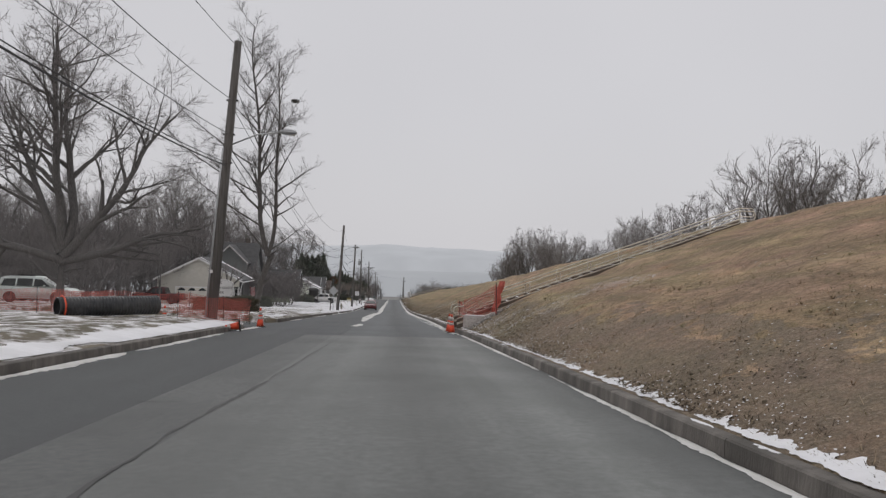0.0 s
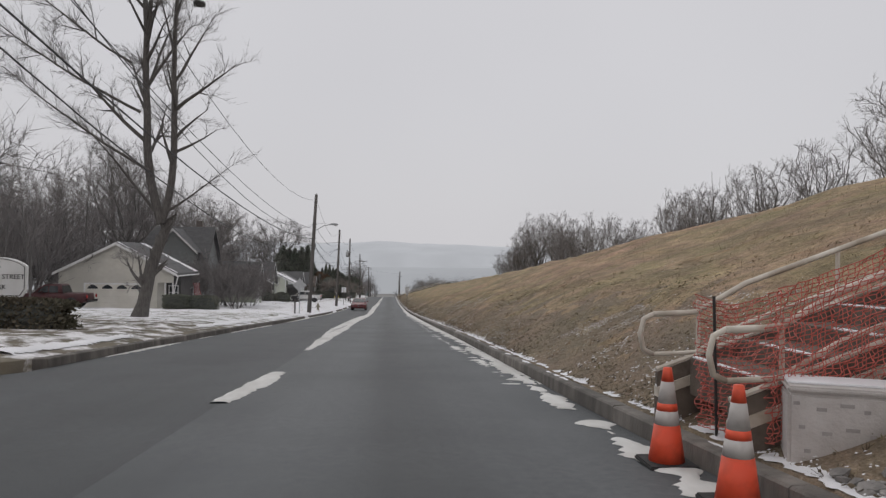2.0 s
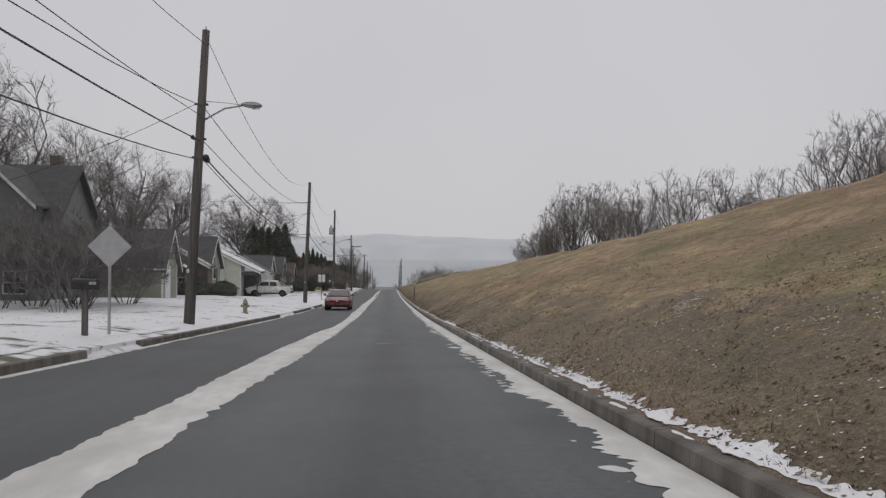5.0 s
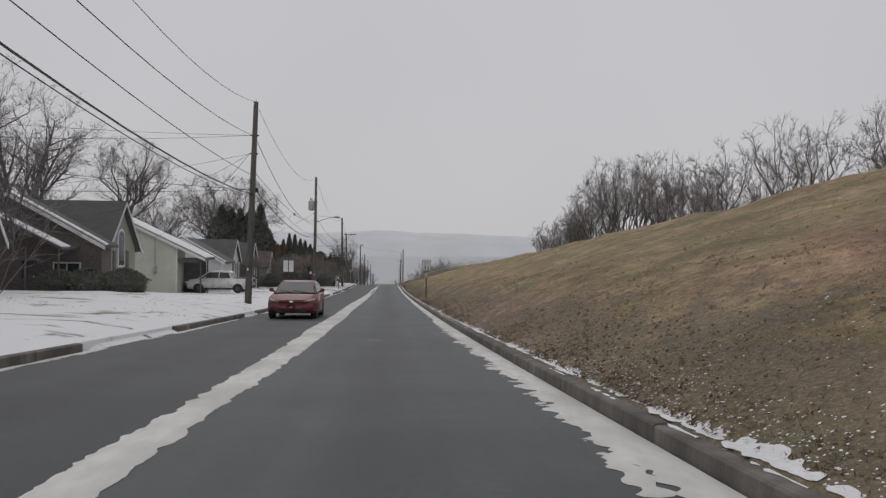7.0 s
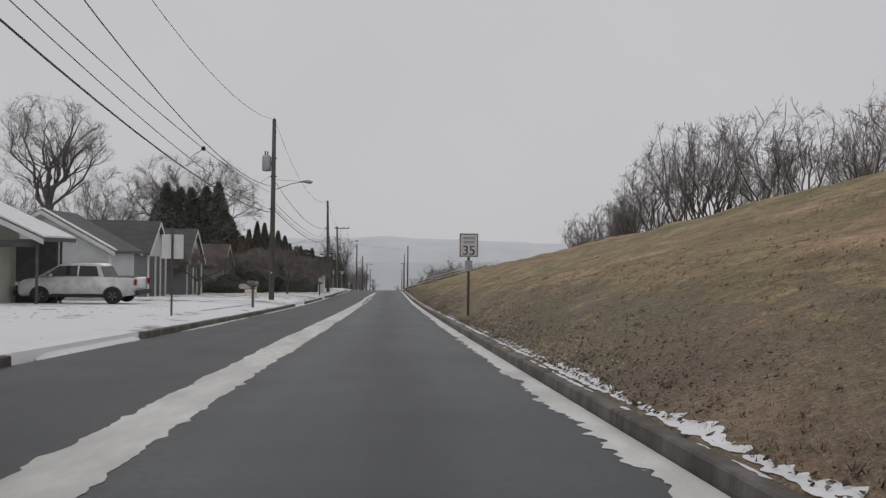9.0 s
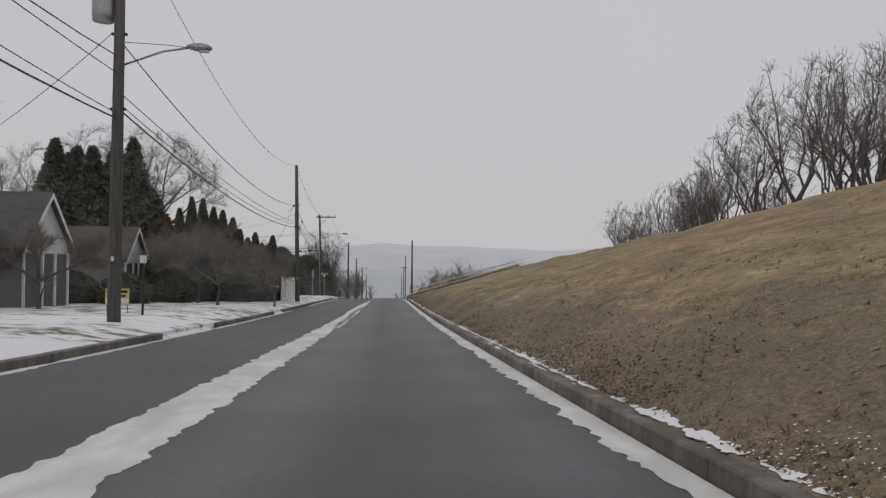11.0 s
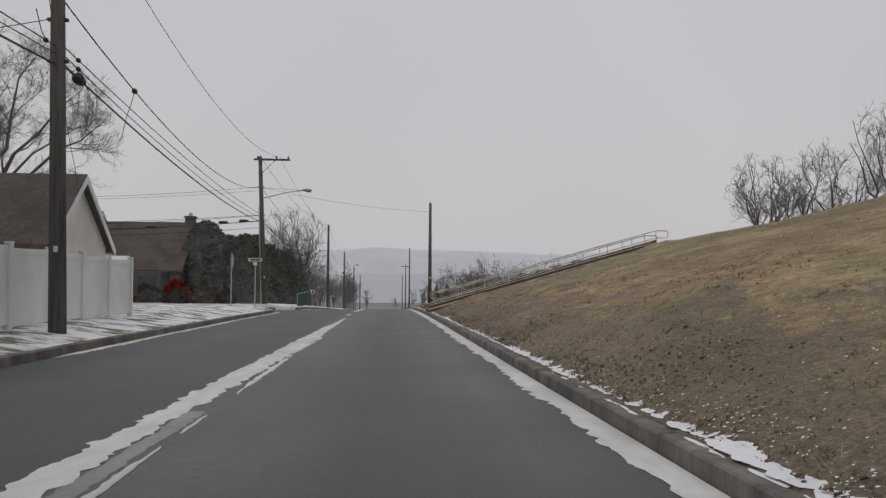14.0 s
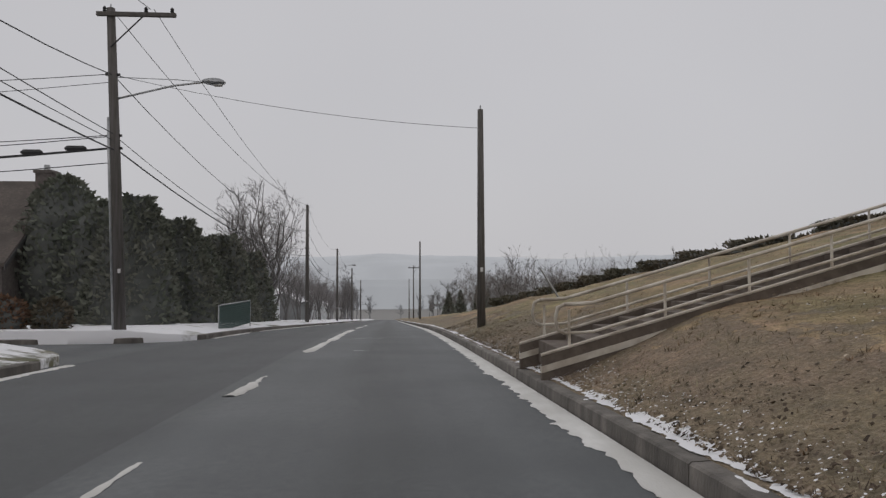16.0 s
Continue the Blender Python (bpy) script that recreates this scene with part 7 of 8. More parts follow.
road_gable("house", "low house with a dark roof and pale gable", -28, -16.1, 139.4, 143.4, 3.55, 5.5, M_SHINGLE)
road_gable("house", "low house with a dark roof and pale gable", -28, -15.75, 147.6, 152.2, 3.2, 5.55, M_SHINGLE)
road_gable("house", "low house with a tan roof and white gable", -28, -15.6, 159.6, 163.2, 3.1, 4.85, M_BROWNSHINGLE)
hK = house("barn", "small pale barn with a brown roof", -21, -9.6, 174.65, 179.15, 2.55, 4.6, "x", M_CREAM, M_BROWNSHINGLE, over=.25)
tagged(hK, category="barn")
part("gable_wall", prism(bmesh.new(), [(-2.25, .3), (2.25, .3), (2.25, 2.5), (0, 4.5), (-2.25, 2.5)], 5.69, 5.72, "x"), M_CREAMPANEL, hK, "cream gable boards")
hH = house("house", "dark brick house with a chimney", -23.4, -14.6, 207.0, 216.5, 3.0, 6.6, "x", M_BRICKSIDE, M_BROWNSHINGLE, over=.15, trim=M_DARKTRIM_SHADE)
part("chimney", boxes((3.5, 4.2, -.3, .4, 5.6, 7.25), (3.43, 4.27, -.37, .47, 7.1, 7.22)), M_BRICKSIDE, hH, "square brick chimney")
part("chimney_pot", tubes(([(3.85, .05, 7.22), (3.85, .05, 7.5)], .13), sides=10), M_GALV, hH)
for k, u in enumerate((-2.8, -1.4, 0.0)):
    window(hH, ("y", -4.75), u, u + .95, 1.1, 2.5, 0, frame_m=M_DARKTRIM_SHADE)
part("porch_roof", prism(bmesh.new(), [(-6.9, 2.95), (-6.1, 2.95), (-4.8, 3.9), (-4.8, 4.05)], -2.6, .9, "x"), M_ROOFSNOW, hH, "snow on the porch roof")
part("porch_wall", boxes((-2.5, 3.6, -6.6, -4.76, .0, 2.93)), M_DARKTRIM_SHADE, hH, "dark glazed porch front")
for k in range(4):
    part("porch_glass", boxes((-2.3 + 1.45 * k, -1.1 + 1.45 * k, -6.64, -6.58, 1.0, 2.6)), M_GLASS, hH)
house("house_wing", "higher dark wing of a brick house", -33, -22.2, 208.0, 216, 4.2, 7.4, "x", M_BRICKSIDE, M_BROWNSHINGLE, over=.35)
# far houses down the road
for k, (x, y, s) in enumerate(((-13, 252, 1.0), (-14, 286, 1.1), (-13, 318, 1.0))):
    hf = house("house", "distant grey house among bare trees", x - 5 * s, x + 1, y, y + 9, 3.2, 5.8, "y", M_GREYSIDE if k % 2 else M_WHITESIDE, M_SHINGLE, over=.3, snow=1)
    window(hf, ("y", -4.5), -1.2, .2, 1.2, 2.3)

# ---- vehicles ----
def car(name, m, label, body, cabin, W, wheels, r, paint, glass, tumble=.16, side_glass=(), lights=(), extra=None, bevel=.05, nose=.16):
    """body and cabin: side outlines of (along, height); forward is +along (local +y)."""
    t = thing(name, m, label, "pickup truck" if "truck" in name else "car")
    bm = bmesh.new()
    prism(bm, body, -W / 2, W / 2, "x")
    for cut in (-.62, -.3, .3, .62):
        bmesh.ops.bisect_plane(bm, geom=bm.verts[:] + bm.edges[:] + bm.faces[:], plane_co=(cut * W / 2, 0, 0), plane_no=(1, 0, 0))
    reach = max(p[0] for p in body)
    for v in bm.verts:
        w_ = abs(v.co.x) / (W / 2)
        e_ = max(0.0, abs(v.co.y) / reach - .72) / .28
        v.co.y -= math.copysign(nose * e_ * w_ ** 3, v.co.y)
        v.co.z += .02 * (1 - w_ ** 2) * (v.co.z > .75)
    sharp = [e for e in bm.edges if len(e.link_faces) == 2 and e.calc_face_angle() > .35]
    bmesh.ops.bevel(bm, geom=sharp, offset=bevel, segments=3, affect='EDGES', clamp_overlap=True)
    b = part("body", bm, paint, t, smooth=True)
    bm = bmesh.new()
    prism(bm, cabin, -W / 2 + .05, W / 2 - .05, "x")
    zb, zt = min(p[1] for p in cabin), max(p[1] for p in cabin)
    for v in bm.verts:
        k = (v.co.z - zb) / (zt - zb)
        v.co.x -= math.copysign(tumble * k, v.co.x)
    bmesh.ops.bevel(bm, geom=[e for e in bm.edges], offset=.035, segments=2, affect='EDGES', clamp_overlap=True)
    part("cabin", bm, paint, t, smooth=True)

    def wx(z):
        return W / 2 - .05 - tumble * (z - zb) / (zt - zb) + .006
    for quad in side_glass:
        for s in (-1, 1):
            bm = bmesh.new()
            f = [bm.verts.new((s * wx(z), a, z)) for a, z in quad]
            g = [bm.verts.new((s * (wx(z) - .02), a, z)) for a, z in quad]
            bm.faces.new(f)
            bm.faces.new(g[::-1])
            for i in range(len(f)):
                bm.faces.new((f[i], g[i], g[(i + 1) % len(f)], f[(i + 1) % len(f)]))
            bmesh.ops.recalc_face_normals(bm, faces=bm.faces)
            part("side_window", bm, M_CARGLASS, t)
    for (a0, z0), (a1, z1), nm in glass:
        dv = Vector((0, a1 - a0, z1 - z0))
        nrm = Vector((0, dv.z, -dv.y)).normalized() * (1 if nm == "windscreen" else -1)
        if nrm.z < 0:
            nrm = -nrm
        bm = bmesh.new()
        vs = []
        for lift in (.012, -.01):
            for (a, z, ins) in ((a0, z0, .06), (a1, z1, .1)):
                for s in (-1, 1):
                    vs.append(bm.verts.new((s * (wx(z) - ins), a + nrm.y * lift, z + nrm.z * lift)))
        q = vs
        for idx in ((0, 1, 3, 2), (4, 6, 7, 5), (0, 4, 5, 1), (2, 3, 7, 6), (0, 2, 6, 4), (1, 5, 7, 3)):
            bm.faces.new([q[i] for i in idx])
        bmesh.ops.recalc_face_normals(bm, faces=bm.faces)
        part(nm, bm, M_CARGLASS, t)
    for a in wheels:
        for s in (-1, 1):
            bm = bmesh.new()
            out = [(a + (r + .07) * math.cos(k), r + (r + .07) * math.sin(k)) for k in np.linspace(-.25, math.pi + .25, 15)]
            prism(bm, out, s * (W / 2 - .25), s * (W / 2 + .004), "x")
            part("wheel_arch", bm, M_BLACKPLASTIC, t)
            wh = new("wheel")
            wh.parent = t
            wh.location = (s * (W / 2 - .1), a, r)
            wh.rotation_euler = (0, math.pi / 2, 0)
            tagged(wh, "black tyre on an alloy rim")
            bm = bmesh.new()
            lathe(bm, [(r * .62, -.1), (r * .9, -.115), (r, -.08), (r, .08), (r * .9, .115), (r * .62, .1)], 24)
            part("tyre", bm, M_TYRE, wh, smooth=True)
            bm = bmesh.new()
            lathe(bm, [(r * .1, -.09), (r * .62, -.095), (r * .64, .095), (r * .56, .08), (r * .14, .105), (r * .1, .105)], 20)
            for k in range(5):
                a5 = k * math.tau / 5
                tube(bm, [(math.cos(a5) * r * .12, math.sin(a5) * r * .12, s * .1), (math.cos(a5) * r * .58, math.sin(a5) * r * .58, s * .09)], .03, 5)
            part("rim", bm, M_RIM, wh)
    for nm, mt, rows in lights:
        for row in rows:
            part(nm, boxes(row, bevel=.02), mt, t)
    for s in (-1, 1):
        mz = zb + .08
        ma = max(p[0] for p in cabin) - .75
        mr = part("wing_mirror", boxes((s * (W / 2 + .02) - (.0 if s > 0 else .17), s * (W / 2 + .02) + (.17 if s > 0 else .0), ma - .05, ma + .07, mz, mz + .14), bevel=.03), paint, t)
        part("stalk", boxes((s * (W / 2) - .06, s * (W / 2) + .06, ma - .02, ma + .03, mz - .01, mz + .04)), M_BLACKPLASTIC, mr)
    return t


# white pickup across the driveway
trk = car("pickup_truck", pose(-13.3, 122.3, gz(-13.3, 122.3) + .05, 0, 0, 90) @ Matrix.Scale(.95, 4), "white pickup truck parked on a snowy drive",
          [(-2.62, .55), (-2.66, 1.0), (-2.6, 1.2), (-1.0, 1.22), (1.0, 1.2), (2.3, 1.1), (2.6, .92), (2.66, .55), (2.5, .34), (-2.3, .36)],
          [(-1.25, 1.15), (-1.0, 1.72), (-.8, 1.82), (.5, 1.83), (.8, 1.76), (1.75, 1.18)], 1.96, (-1.63, 1.55), .37, M_WHITECAR,
          [((1.68, 1.23), (.82, 1.74), "windscreen"), ((-1.22, 1.22), (-1.02, 1.7), "rear_window")],
          .17, [[(-1.0, 1.26), (-.12, 1.26), (-.12, 1.73), (-.86, 1.71)], [(-.04, 1.26), (1.32, 1.26), (.78, 1.7), (-.04, 1.74)]],
          [("tail_lamp", M_REDLENS, [(-.99, -.84, -2.68, -2.58, .86, 1.14), (.84, .99, -2.68, -2.58, .86, 1.14)]), ("head_lamp", M_LAMP, [(-.95, -.6, 2.5, 2.64, .82, .98), (.6, .95, 2.5, 2.64, .82, .98)]),
           ("bumper", M_BLACKPLASTIC, [(-.95, .95, -2.76, -2.6, .42, .62), (-.95, .95, 2.6, 2.7, .36, .6)]), ("sill", M_BLACKPLASTIC, [(-1.0, -.9, -1.2, 1.1, .3, .46), (.9, 1.0, -1.2, 1.1, .3, .46)]),
           ("door_handle", M_WHITECAR, [(-1.0, -.97, .45, .62, 1.0, 1.04), (-1.0, -.97, -.35, -.18, 1.0, 1.04)])])
part("bed_well", boxes((-.78, .78, -2.5, -1.3, 1.16, 1.252)), M_BLACKPLASTIC, trk, "dark open load bed")

# minivan by the side road
car("minivan", pose(-24.0, 32.6, gz(-24, 32.6) + .05, 0, 0, -90), "pale silver minivan parked under bare trees",
    [(-2.45, .4), (-2.5, .8), (-2.42, 1.05), (1.2, 1.02), (2.2, .92), (2.5, .7), (2.5, .38), (2.3, .28), (-2.3, .28)],
    [(-2.42, 1.0), (-2.2, 1.62), (-1.9, 1.74), (.1, 1.74), (.5, 1.66), (1.5, 1.0)], 1.92, (-1.5, 1.5), .34, M_SILVERCAR,
    [((1.42, 1.06), (.55, 1.62), "windscreen"), ((-2.38, 1.1), (-2.2, 1.56), "rear_window")], .2,
    [[(-2.1, 1.1), (-1.2, 1.1), (-1.2, 1.58), (-1.95, 1.56)], [(-1.1, 1.1), (-.1, 1.1), (-.1, 1.6), (-1.1, 1.6)], [(0, 1.1), (1.05, 1.1), (.45, 1.56), (0, 1.6)]],
    [("head_lamp", M_LAMP, [(-.9, -.5, 2.42, 2.52, .68, .84), (.5, .9, 2.42, 2.52, .68, .84)]), ("tail_lamp", M_REDLENS, [(-.95, -.8, -2.52, -2.45, .9, 1.3), (.8, .95, -2.52, -2.45, .9, 1.3)]),
     ("roof_rail", M_DARKSTEEL, [(-.72, -.68, -1.8, 0, 1.76, 1.8), (.68, .72, -1.8, 0, 1.76, 1.8)])])
# dull red pickup beside the garage
car("pickup_truck", pose(-25.0, 61.0, gz(-25.0, 61) + .04, 0, 0, 90), "dull red pickup truck beside a garage",
    [(-2.7, .5), (-2.72, 1.0), (-2.6, 1.08), (-.9, 1.1), (1.0, 1.08), (2.4, 1.0), (2.62, .8), (2.62, .45), (-2.4, .38)],
    [(-1.0, 1.05), (-.8, 1.7), (-.6, 1.76), (.2, 1.76), (.45, 1.7), (1.2, 1.05)], 1.9, (-1.6, 1.6), .37, M_REDTRUCK,
    [((1.15, 1.1), (.5, 1.66), "windscreen"), ((-.98, 1.1), (-.82, 1.64), "rear_window")], .16, [[(-.65, 1.15), (.0, 1.15), (.0, 1.64), (-.6, 1.62)], [(.08, 1.15), (.85, 1.15), (.4, 1.6), (.08, 1.64)]],
    [("bumper", M_DARKSTEEL, [(-.9, .9, -2.82, -2.68, .45, .62)]), ("tail_lamp", M_REDLENS, [(-.94, -.78, -2.75, -2.68, .75, 1.0), (.78, .94, -2.75, -2.68, .75, 1.0)])])
# red hatchback in the other lane
rc = car("hatchback", pose(-3.55, 92.0, road_z(92.0) + .01, 2.9, 0, 180), "dark red hatchback standing in the far lane",
         [(-2.08, .42), (-2.12, .8), (-2.0, .98), (.75, .93), (1.65, .84), (2.0, .7), (2.12, .52), (2.1, .3), (1.95, .2), (-1.95, .22)],
         [(-2.05, .94), (-1.75, 1.3), (-1.35, 1.4), (-.3, 1.44), (.1, 1.38), (1.05, .9)], 1.77, (-1.3, 1.3), .32, M_REDCAR,
         [((1.0, .95), (.12, 1.36), "windscreen"), ((-1.98, 1.02), (-1.72, 1.28), "rear_window")], .22,
         [[(-1.55, 1.0), (-.95, .98), (-.95, 1.34), (-1.4, 1.28)], [(-.88, .98), (-.1, .97), (-.1, 1.38), (-.88, 1.35)], [(-.03, .97), (.72, .96), (.12, 1.3), (-.03, 1.37)]],
         [("lower_grille", M_BLACKPLASTIC, [(-.56, .56, 1.98, 2.108, .23, .4)]), ("upper_grille", M_BLACKPLASTIC, [(-.46, .46, 1.98, 2.075, .61, .64)]),
          ("fog_lamp_bezel", M_BLACKPLASTIC, [(-.8, -.68, 1.8, 1.955, .32, .42), (.68, .8, 1.8, 1.955, .32, .42)]), ("number_plate", M_BLACKPLASTIC, [(-.16, .16, 2.1, 2.14, .4, .5)]),
          ("plate_bar", M_SIGNWHITE, [(-.07, .07, 2.138, 2.148, .42, .445)]),
          ("sill", M_BLACKPLASTIC, [(-.9, -.84, -1.0, 1.0, .18, .28), (.84, .9, -1.0, 1.0, .18, .28)]), ("door_handle", M_REDCAR, [(.87, .9, -.55, -.38, .84, .88), (-.9, -.87, -.55, -.38, .84, .88)])], bevel=.05, nose=.30)
M_DARKLAMP = material("smoked_lamp_lens", (.2, .2, .2), (.5, .5, .5), 9, .12)
for s_ in (-1, 1):
    bm = bmesh.new()
    face = [(.48, 2.05, .635), (.68, 1.97, .65), (.86, 1.72, .735), (.85, 1.66, .765), (.64, 1.95, .705), (.48, 2.04, .662)]
    fr = [bm.verts.new((s_ * x_, y_ + .035, z_)) for x_, y_, z_ in face]
    bk = [bm.verts.new((s_ * (x_ - .03), y_ - .12, z_)) for x_, y_, z_ in face]
    bm.faces.new(fr)
    bm.faces.new(bk[::-1])
    for i in range(6):
        bm.faces.new((fr[i], bk[i], bk[(i + 1) % 6], fr[(i + 1) % 6]))
    bmesh.ops.recalc_face_normals(bm, faces=bm.faces)
    part("head_lamp", bm, M_DARKLAMP, rc, "slim swept clear head lamp")
bm = bmesh.new()
lathe(bm, [(.02, 0), (.09, .0), (.08, .02), (.03, .025)], 14)
em = part("emblem", bm, M_CHROME, rc, "small chrome badge", True)
em.matrix_basis = pose(0, 2.08, .62, -80, 0, 0) @ Matrix.Diagonal((1, .65, 1, 1))
part("wiper", tubes(([(-.5, 1.0, .965), (.1, .86, 1.06)], .01), ([(.1, 1.02, .965), (.6, .86, 1.06)], .01), sides=5), M_BLACKPLASTIC, rc)

# ---- signs and street furniture ----
def text_part(name, words, size, m, parent, place, align='CENTER'):
    """Words from the built-in font as a thin mesh, facing -y."""
    cu = bpy.data.curves.new(name, 'FONT')
    cu.body, cu.size, cu.align_x, cu.align_y, cu.extrude = words, size, align, 'CENTER', .004
    tmp = bpy.data.objects.new("tmp", cu)
    scene.collection.objects.link(tmp)
    bpy.context.view_layer.update()
    me = bpy.data.meshes.new_from_object(tmp.evaluated_get(bpy.context.evaluated_depsgraph_get()))
    bpy.data.objects.remove(tmp)
    me.materials.clear()
    me.materials.append(m)
    ob = new(name, me)
    ob.parent = parent
    ob.matrix_basis = pose(*place, 90, 0, 0)
    return ob


ps = thing("park_sign", pose(-10.0, 23.6, road_z(23.6)), "white park sign board with dark lettering on a hedge", "sign")
bm = bmesh.new()
top = [(.7 - .7 * 2 * k / 12, 1.9 + .22 * math.sin(math.pi * k / 12) ** .7) for k in range(13)]
prism(bm, [(-.7, 1.3), (-.58, 1.12), (.58, 1.12), (.7, 1.3)] + top, -.05, .05)
part("board", bm, M_WHITE, ps)
bm = bmesh.new()
ins = [(x * .93, 1.12 + (z - 1.12) * .93 + .03) for x, z in [(-.7, 1.3), (-.58, 1.12), (.58, 1.12), (.7, 1.3)] + top]
out = [(x, z) for x, z in [(-.7, 1.3), (-.58, 1.12), (.58, 1.12), (.7, 1.3)] + top]
for k in range(len(ins)):
    a, b = ins[k], ins[(k + 1) % len(ins)]
    tube(bm, [(a[0], -.055, a[1]), (b[0], -.055, b[1])], .008, 4, False)
part("border", bm, M_LETTER, ps)
text_part("lettering", "K", .24, M_LETTER, ps, (0, -.058, 1.93))
text_part("lettering", "CHURCH STREET", .17, M_LETTER, ps, (0, -.058, 1.62))
text_part("lettering", "PARK", .17, M_LETTER, ps, (0, -.058, 1.36))
for s in (-.45, .45):
    part("post", boxes((s - .05, s + .05, -.04, .06, .2, 1.2)), M_WHITE, ps)

sp = thing("speed_sign", pose(2.62, 112.3, gz(2.62, 112.3)), "white speed limit sign on a brown post", "road sign")
zs = road_z(112.3) - gz(2.62, 112.3)
part("plate", boxes((-.305, .305, -.012, 0, 2.21 + zs, 2.97 + zs), bevel=.004), M_SIGNWHITE, sp)
bm = bmesh.new()
for a0, a1, b0, b1 in ((-.285, .285, 2.23, 2.25), (-.285, .285, 2.93, 2.95), (-.285, -.265, 2.25, 2.93), (.265, .285, 2.25, 2.93)):
    box(bm, a0, a1, -.016, -.011, b0 + zs, b1 + zs)
part("border", bm, M_LETTER, sp)
part("faded_bar", boxes((-.2, .2, -.016, -.011, 2.78 + zs, 2.86 + zs), (-.17, .17, -.016, -.011, 2.65 + zs, 2.73 + zs)), M_SIGNBACK, sp, "faded grey bars of lettering")
text_part("numerals", "35", .42, M_LETTER, sp, (0, -.014, 2.41 + zs))
part("post", boxes((-.04, .04, .0, .05, -.3, 2.9 + zs)), M_WOODPOLE, sp, "brown sign post")
part("lower_tag", boxes((-.12, .12, -.006, 0, 1.75 + zs, 2.1 + zs)), M_SIGNBACK, sp, "pale tag under the sign")


def post_sign(name, x, y, h, label, build, rz=0, m=M_GALV):
    t = thing(name, pose(x, y, gz(x, y), 0, 0, rz), label, "road sign")
    part("post", boxes((-.025, .025, -.02, .03, -.3, h)), m, t)
    build(t)
    return t


def diamond(t):
    bm = bmesh.new()
    z = 1.98
    prism(bm, [(0, z - .47), (.47, z), (0, z + .47), (-.47, z)], -.03, -.022)
    bmesh.ops.bevel(bm, geom=[v for v in bm.verts], offset=.05, segments=3, affect='VERTICES')
    part("plate", bm, M_SIGNBACK, t, "bare grey back of a diamond sign")


post_sign("warning_sign", -6.2, 55.2, 2.5, "back of a grey diamond sign beside a mailbox", diamond)
post_sign("notice_sign", -6.6, 112.1, 2.75, "two pale sign panels on a thin post", lambda t: (
    part("panel", boxes((-.33, -.03, .032, .045, 1.75, 2.5), bevel=.005), M_SIGNWHITE, t), part("panel", boxes((.03, .33, .032, .045, 1.75, 2.5), bevel=.005), M_SIGNWHITE, t)), 0, M_WOODPOLE)
post_sign("stop_sign", -7.5, 189.9, 2.6, "stop sign seen edge-on by a side road", lambda t: part("plate", prism(bmesh.new(), [(.38 * math.cos(a), 2.2 + .38 * math.sin(a)) for a in np.arange(8) * math.tau / 8 + math.pi / 8], .03, .04), M_SIGNBACK, t), -67)


def blade_sign(t):
    part("blade", boxes((-.33, .33, -.012, .0, 2.3, 2.46), bevel=.004), M_SIGNWHITE, t, "white street name blade")
    part("name_bar", boxes((-.25, .25, -.017, -.011, 2.34, 2.42)), M_LETTER, t, "dark bar of lettering")
    part("small_plate", boxes((-.09, .09, -.05, -.04, 2.1, 2.26)), M_SIGNWHITE, t)


post_sign("street_name_sign", -6.3, 189.7, 2.32, "white street name sign at the corner", blade_sign)


def mailbox(x, y, label, m, w=.2):
    t = thing("mailbox", pose(x, y, gz(x, y)), label, "mailbox", "mailboxes at the kerb")
    part("post", boxes((-.05, .05, -.05, .05, -.3, 1.02)), M_WOODPOLE, t)
    bm = bmesh.new()
    prism(bm, [(-.1, 1.0), (.1, 1.0), (.1, 1.12)] + [(.1 * math.cos(a), 1.12 + .1 * math.sin(a)) for a in np.linspace(.4, math.pi - .4, 5)] + [(-.1, 1.12)], -.25, .25, "y")
    b = part("box", bm, m, t)
    b.rotation_euler = (0, 0, math.pi / 2)
    part("flag", boxes((.12, .26, -.115, -.105, 1.1, 1.16)), M_GALV, t)
    return t


M_GREYBOX = material("grey_box_paint", (.11, .11, .112), (.16, .16, .162), 4, .6)
mailbox(-6.4, 54.4, "black mailbox on a wooden post", M_DARKSTEEL)
mb = mailbox(-6.2, 123.5, "dark grey mailbox beside a pale newspaper box", M_GREYBOX)
part("newspaper_box", boxes((-.62, -.1, -.1, .1, .86, 1.08), bevel=.02), material("faded_plastic", (.42, .36, .35), (.52, .46, .45), 4, .7), mb, "pale pinkish newspaper box")
mailbox(-6.1, 155.4, "dark grey mailbox on a thick post", M_GREYBOX)

def hydrant(x, y, m, label):
    t = thing("fire_hydrant", pose(x, y, gz(x, y) - .02), label, "fire hydrant", "fire hydrants on the lawn")
    bm = bmesh.new()
    lathe(bm, [(.15, 0), (.15, .05), (.1, .06), (.1, .44), (.135, .45), (.135, .49), (.11, .5), (.1, .58), (.06, .65), (.03, .67), (.03, .71), (.0, .71)], 16)
    part("barrel", bm, m, t, smooth=True)
    for s in (-1, 1):
        bm = tubes(([(s * .08, 0, .36), (s * .19, 0, .36)], [.055, .06]), sides=10)
        part("side_cap", bm, m, t)
    part("pumper_cap", tubes(([(0, -.08, .33), (0, -.2, .33)], [.075, .08]), sides=12), m, t)
    part("flag_rod", tubes(([(-.1, .05, .45), (-.12, .06, 1.15)], .006), sides=5), M_DARKSTEEL, t)
    return t


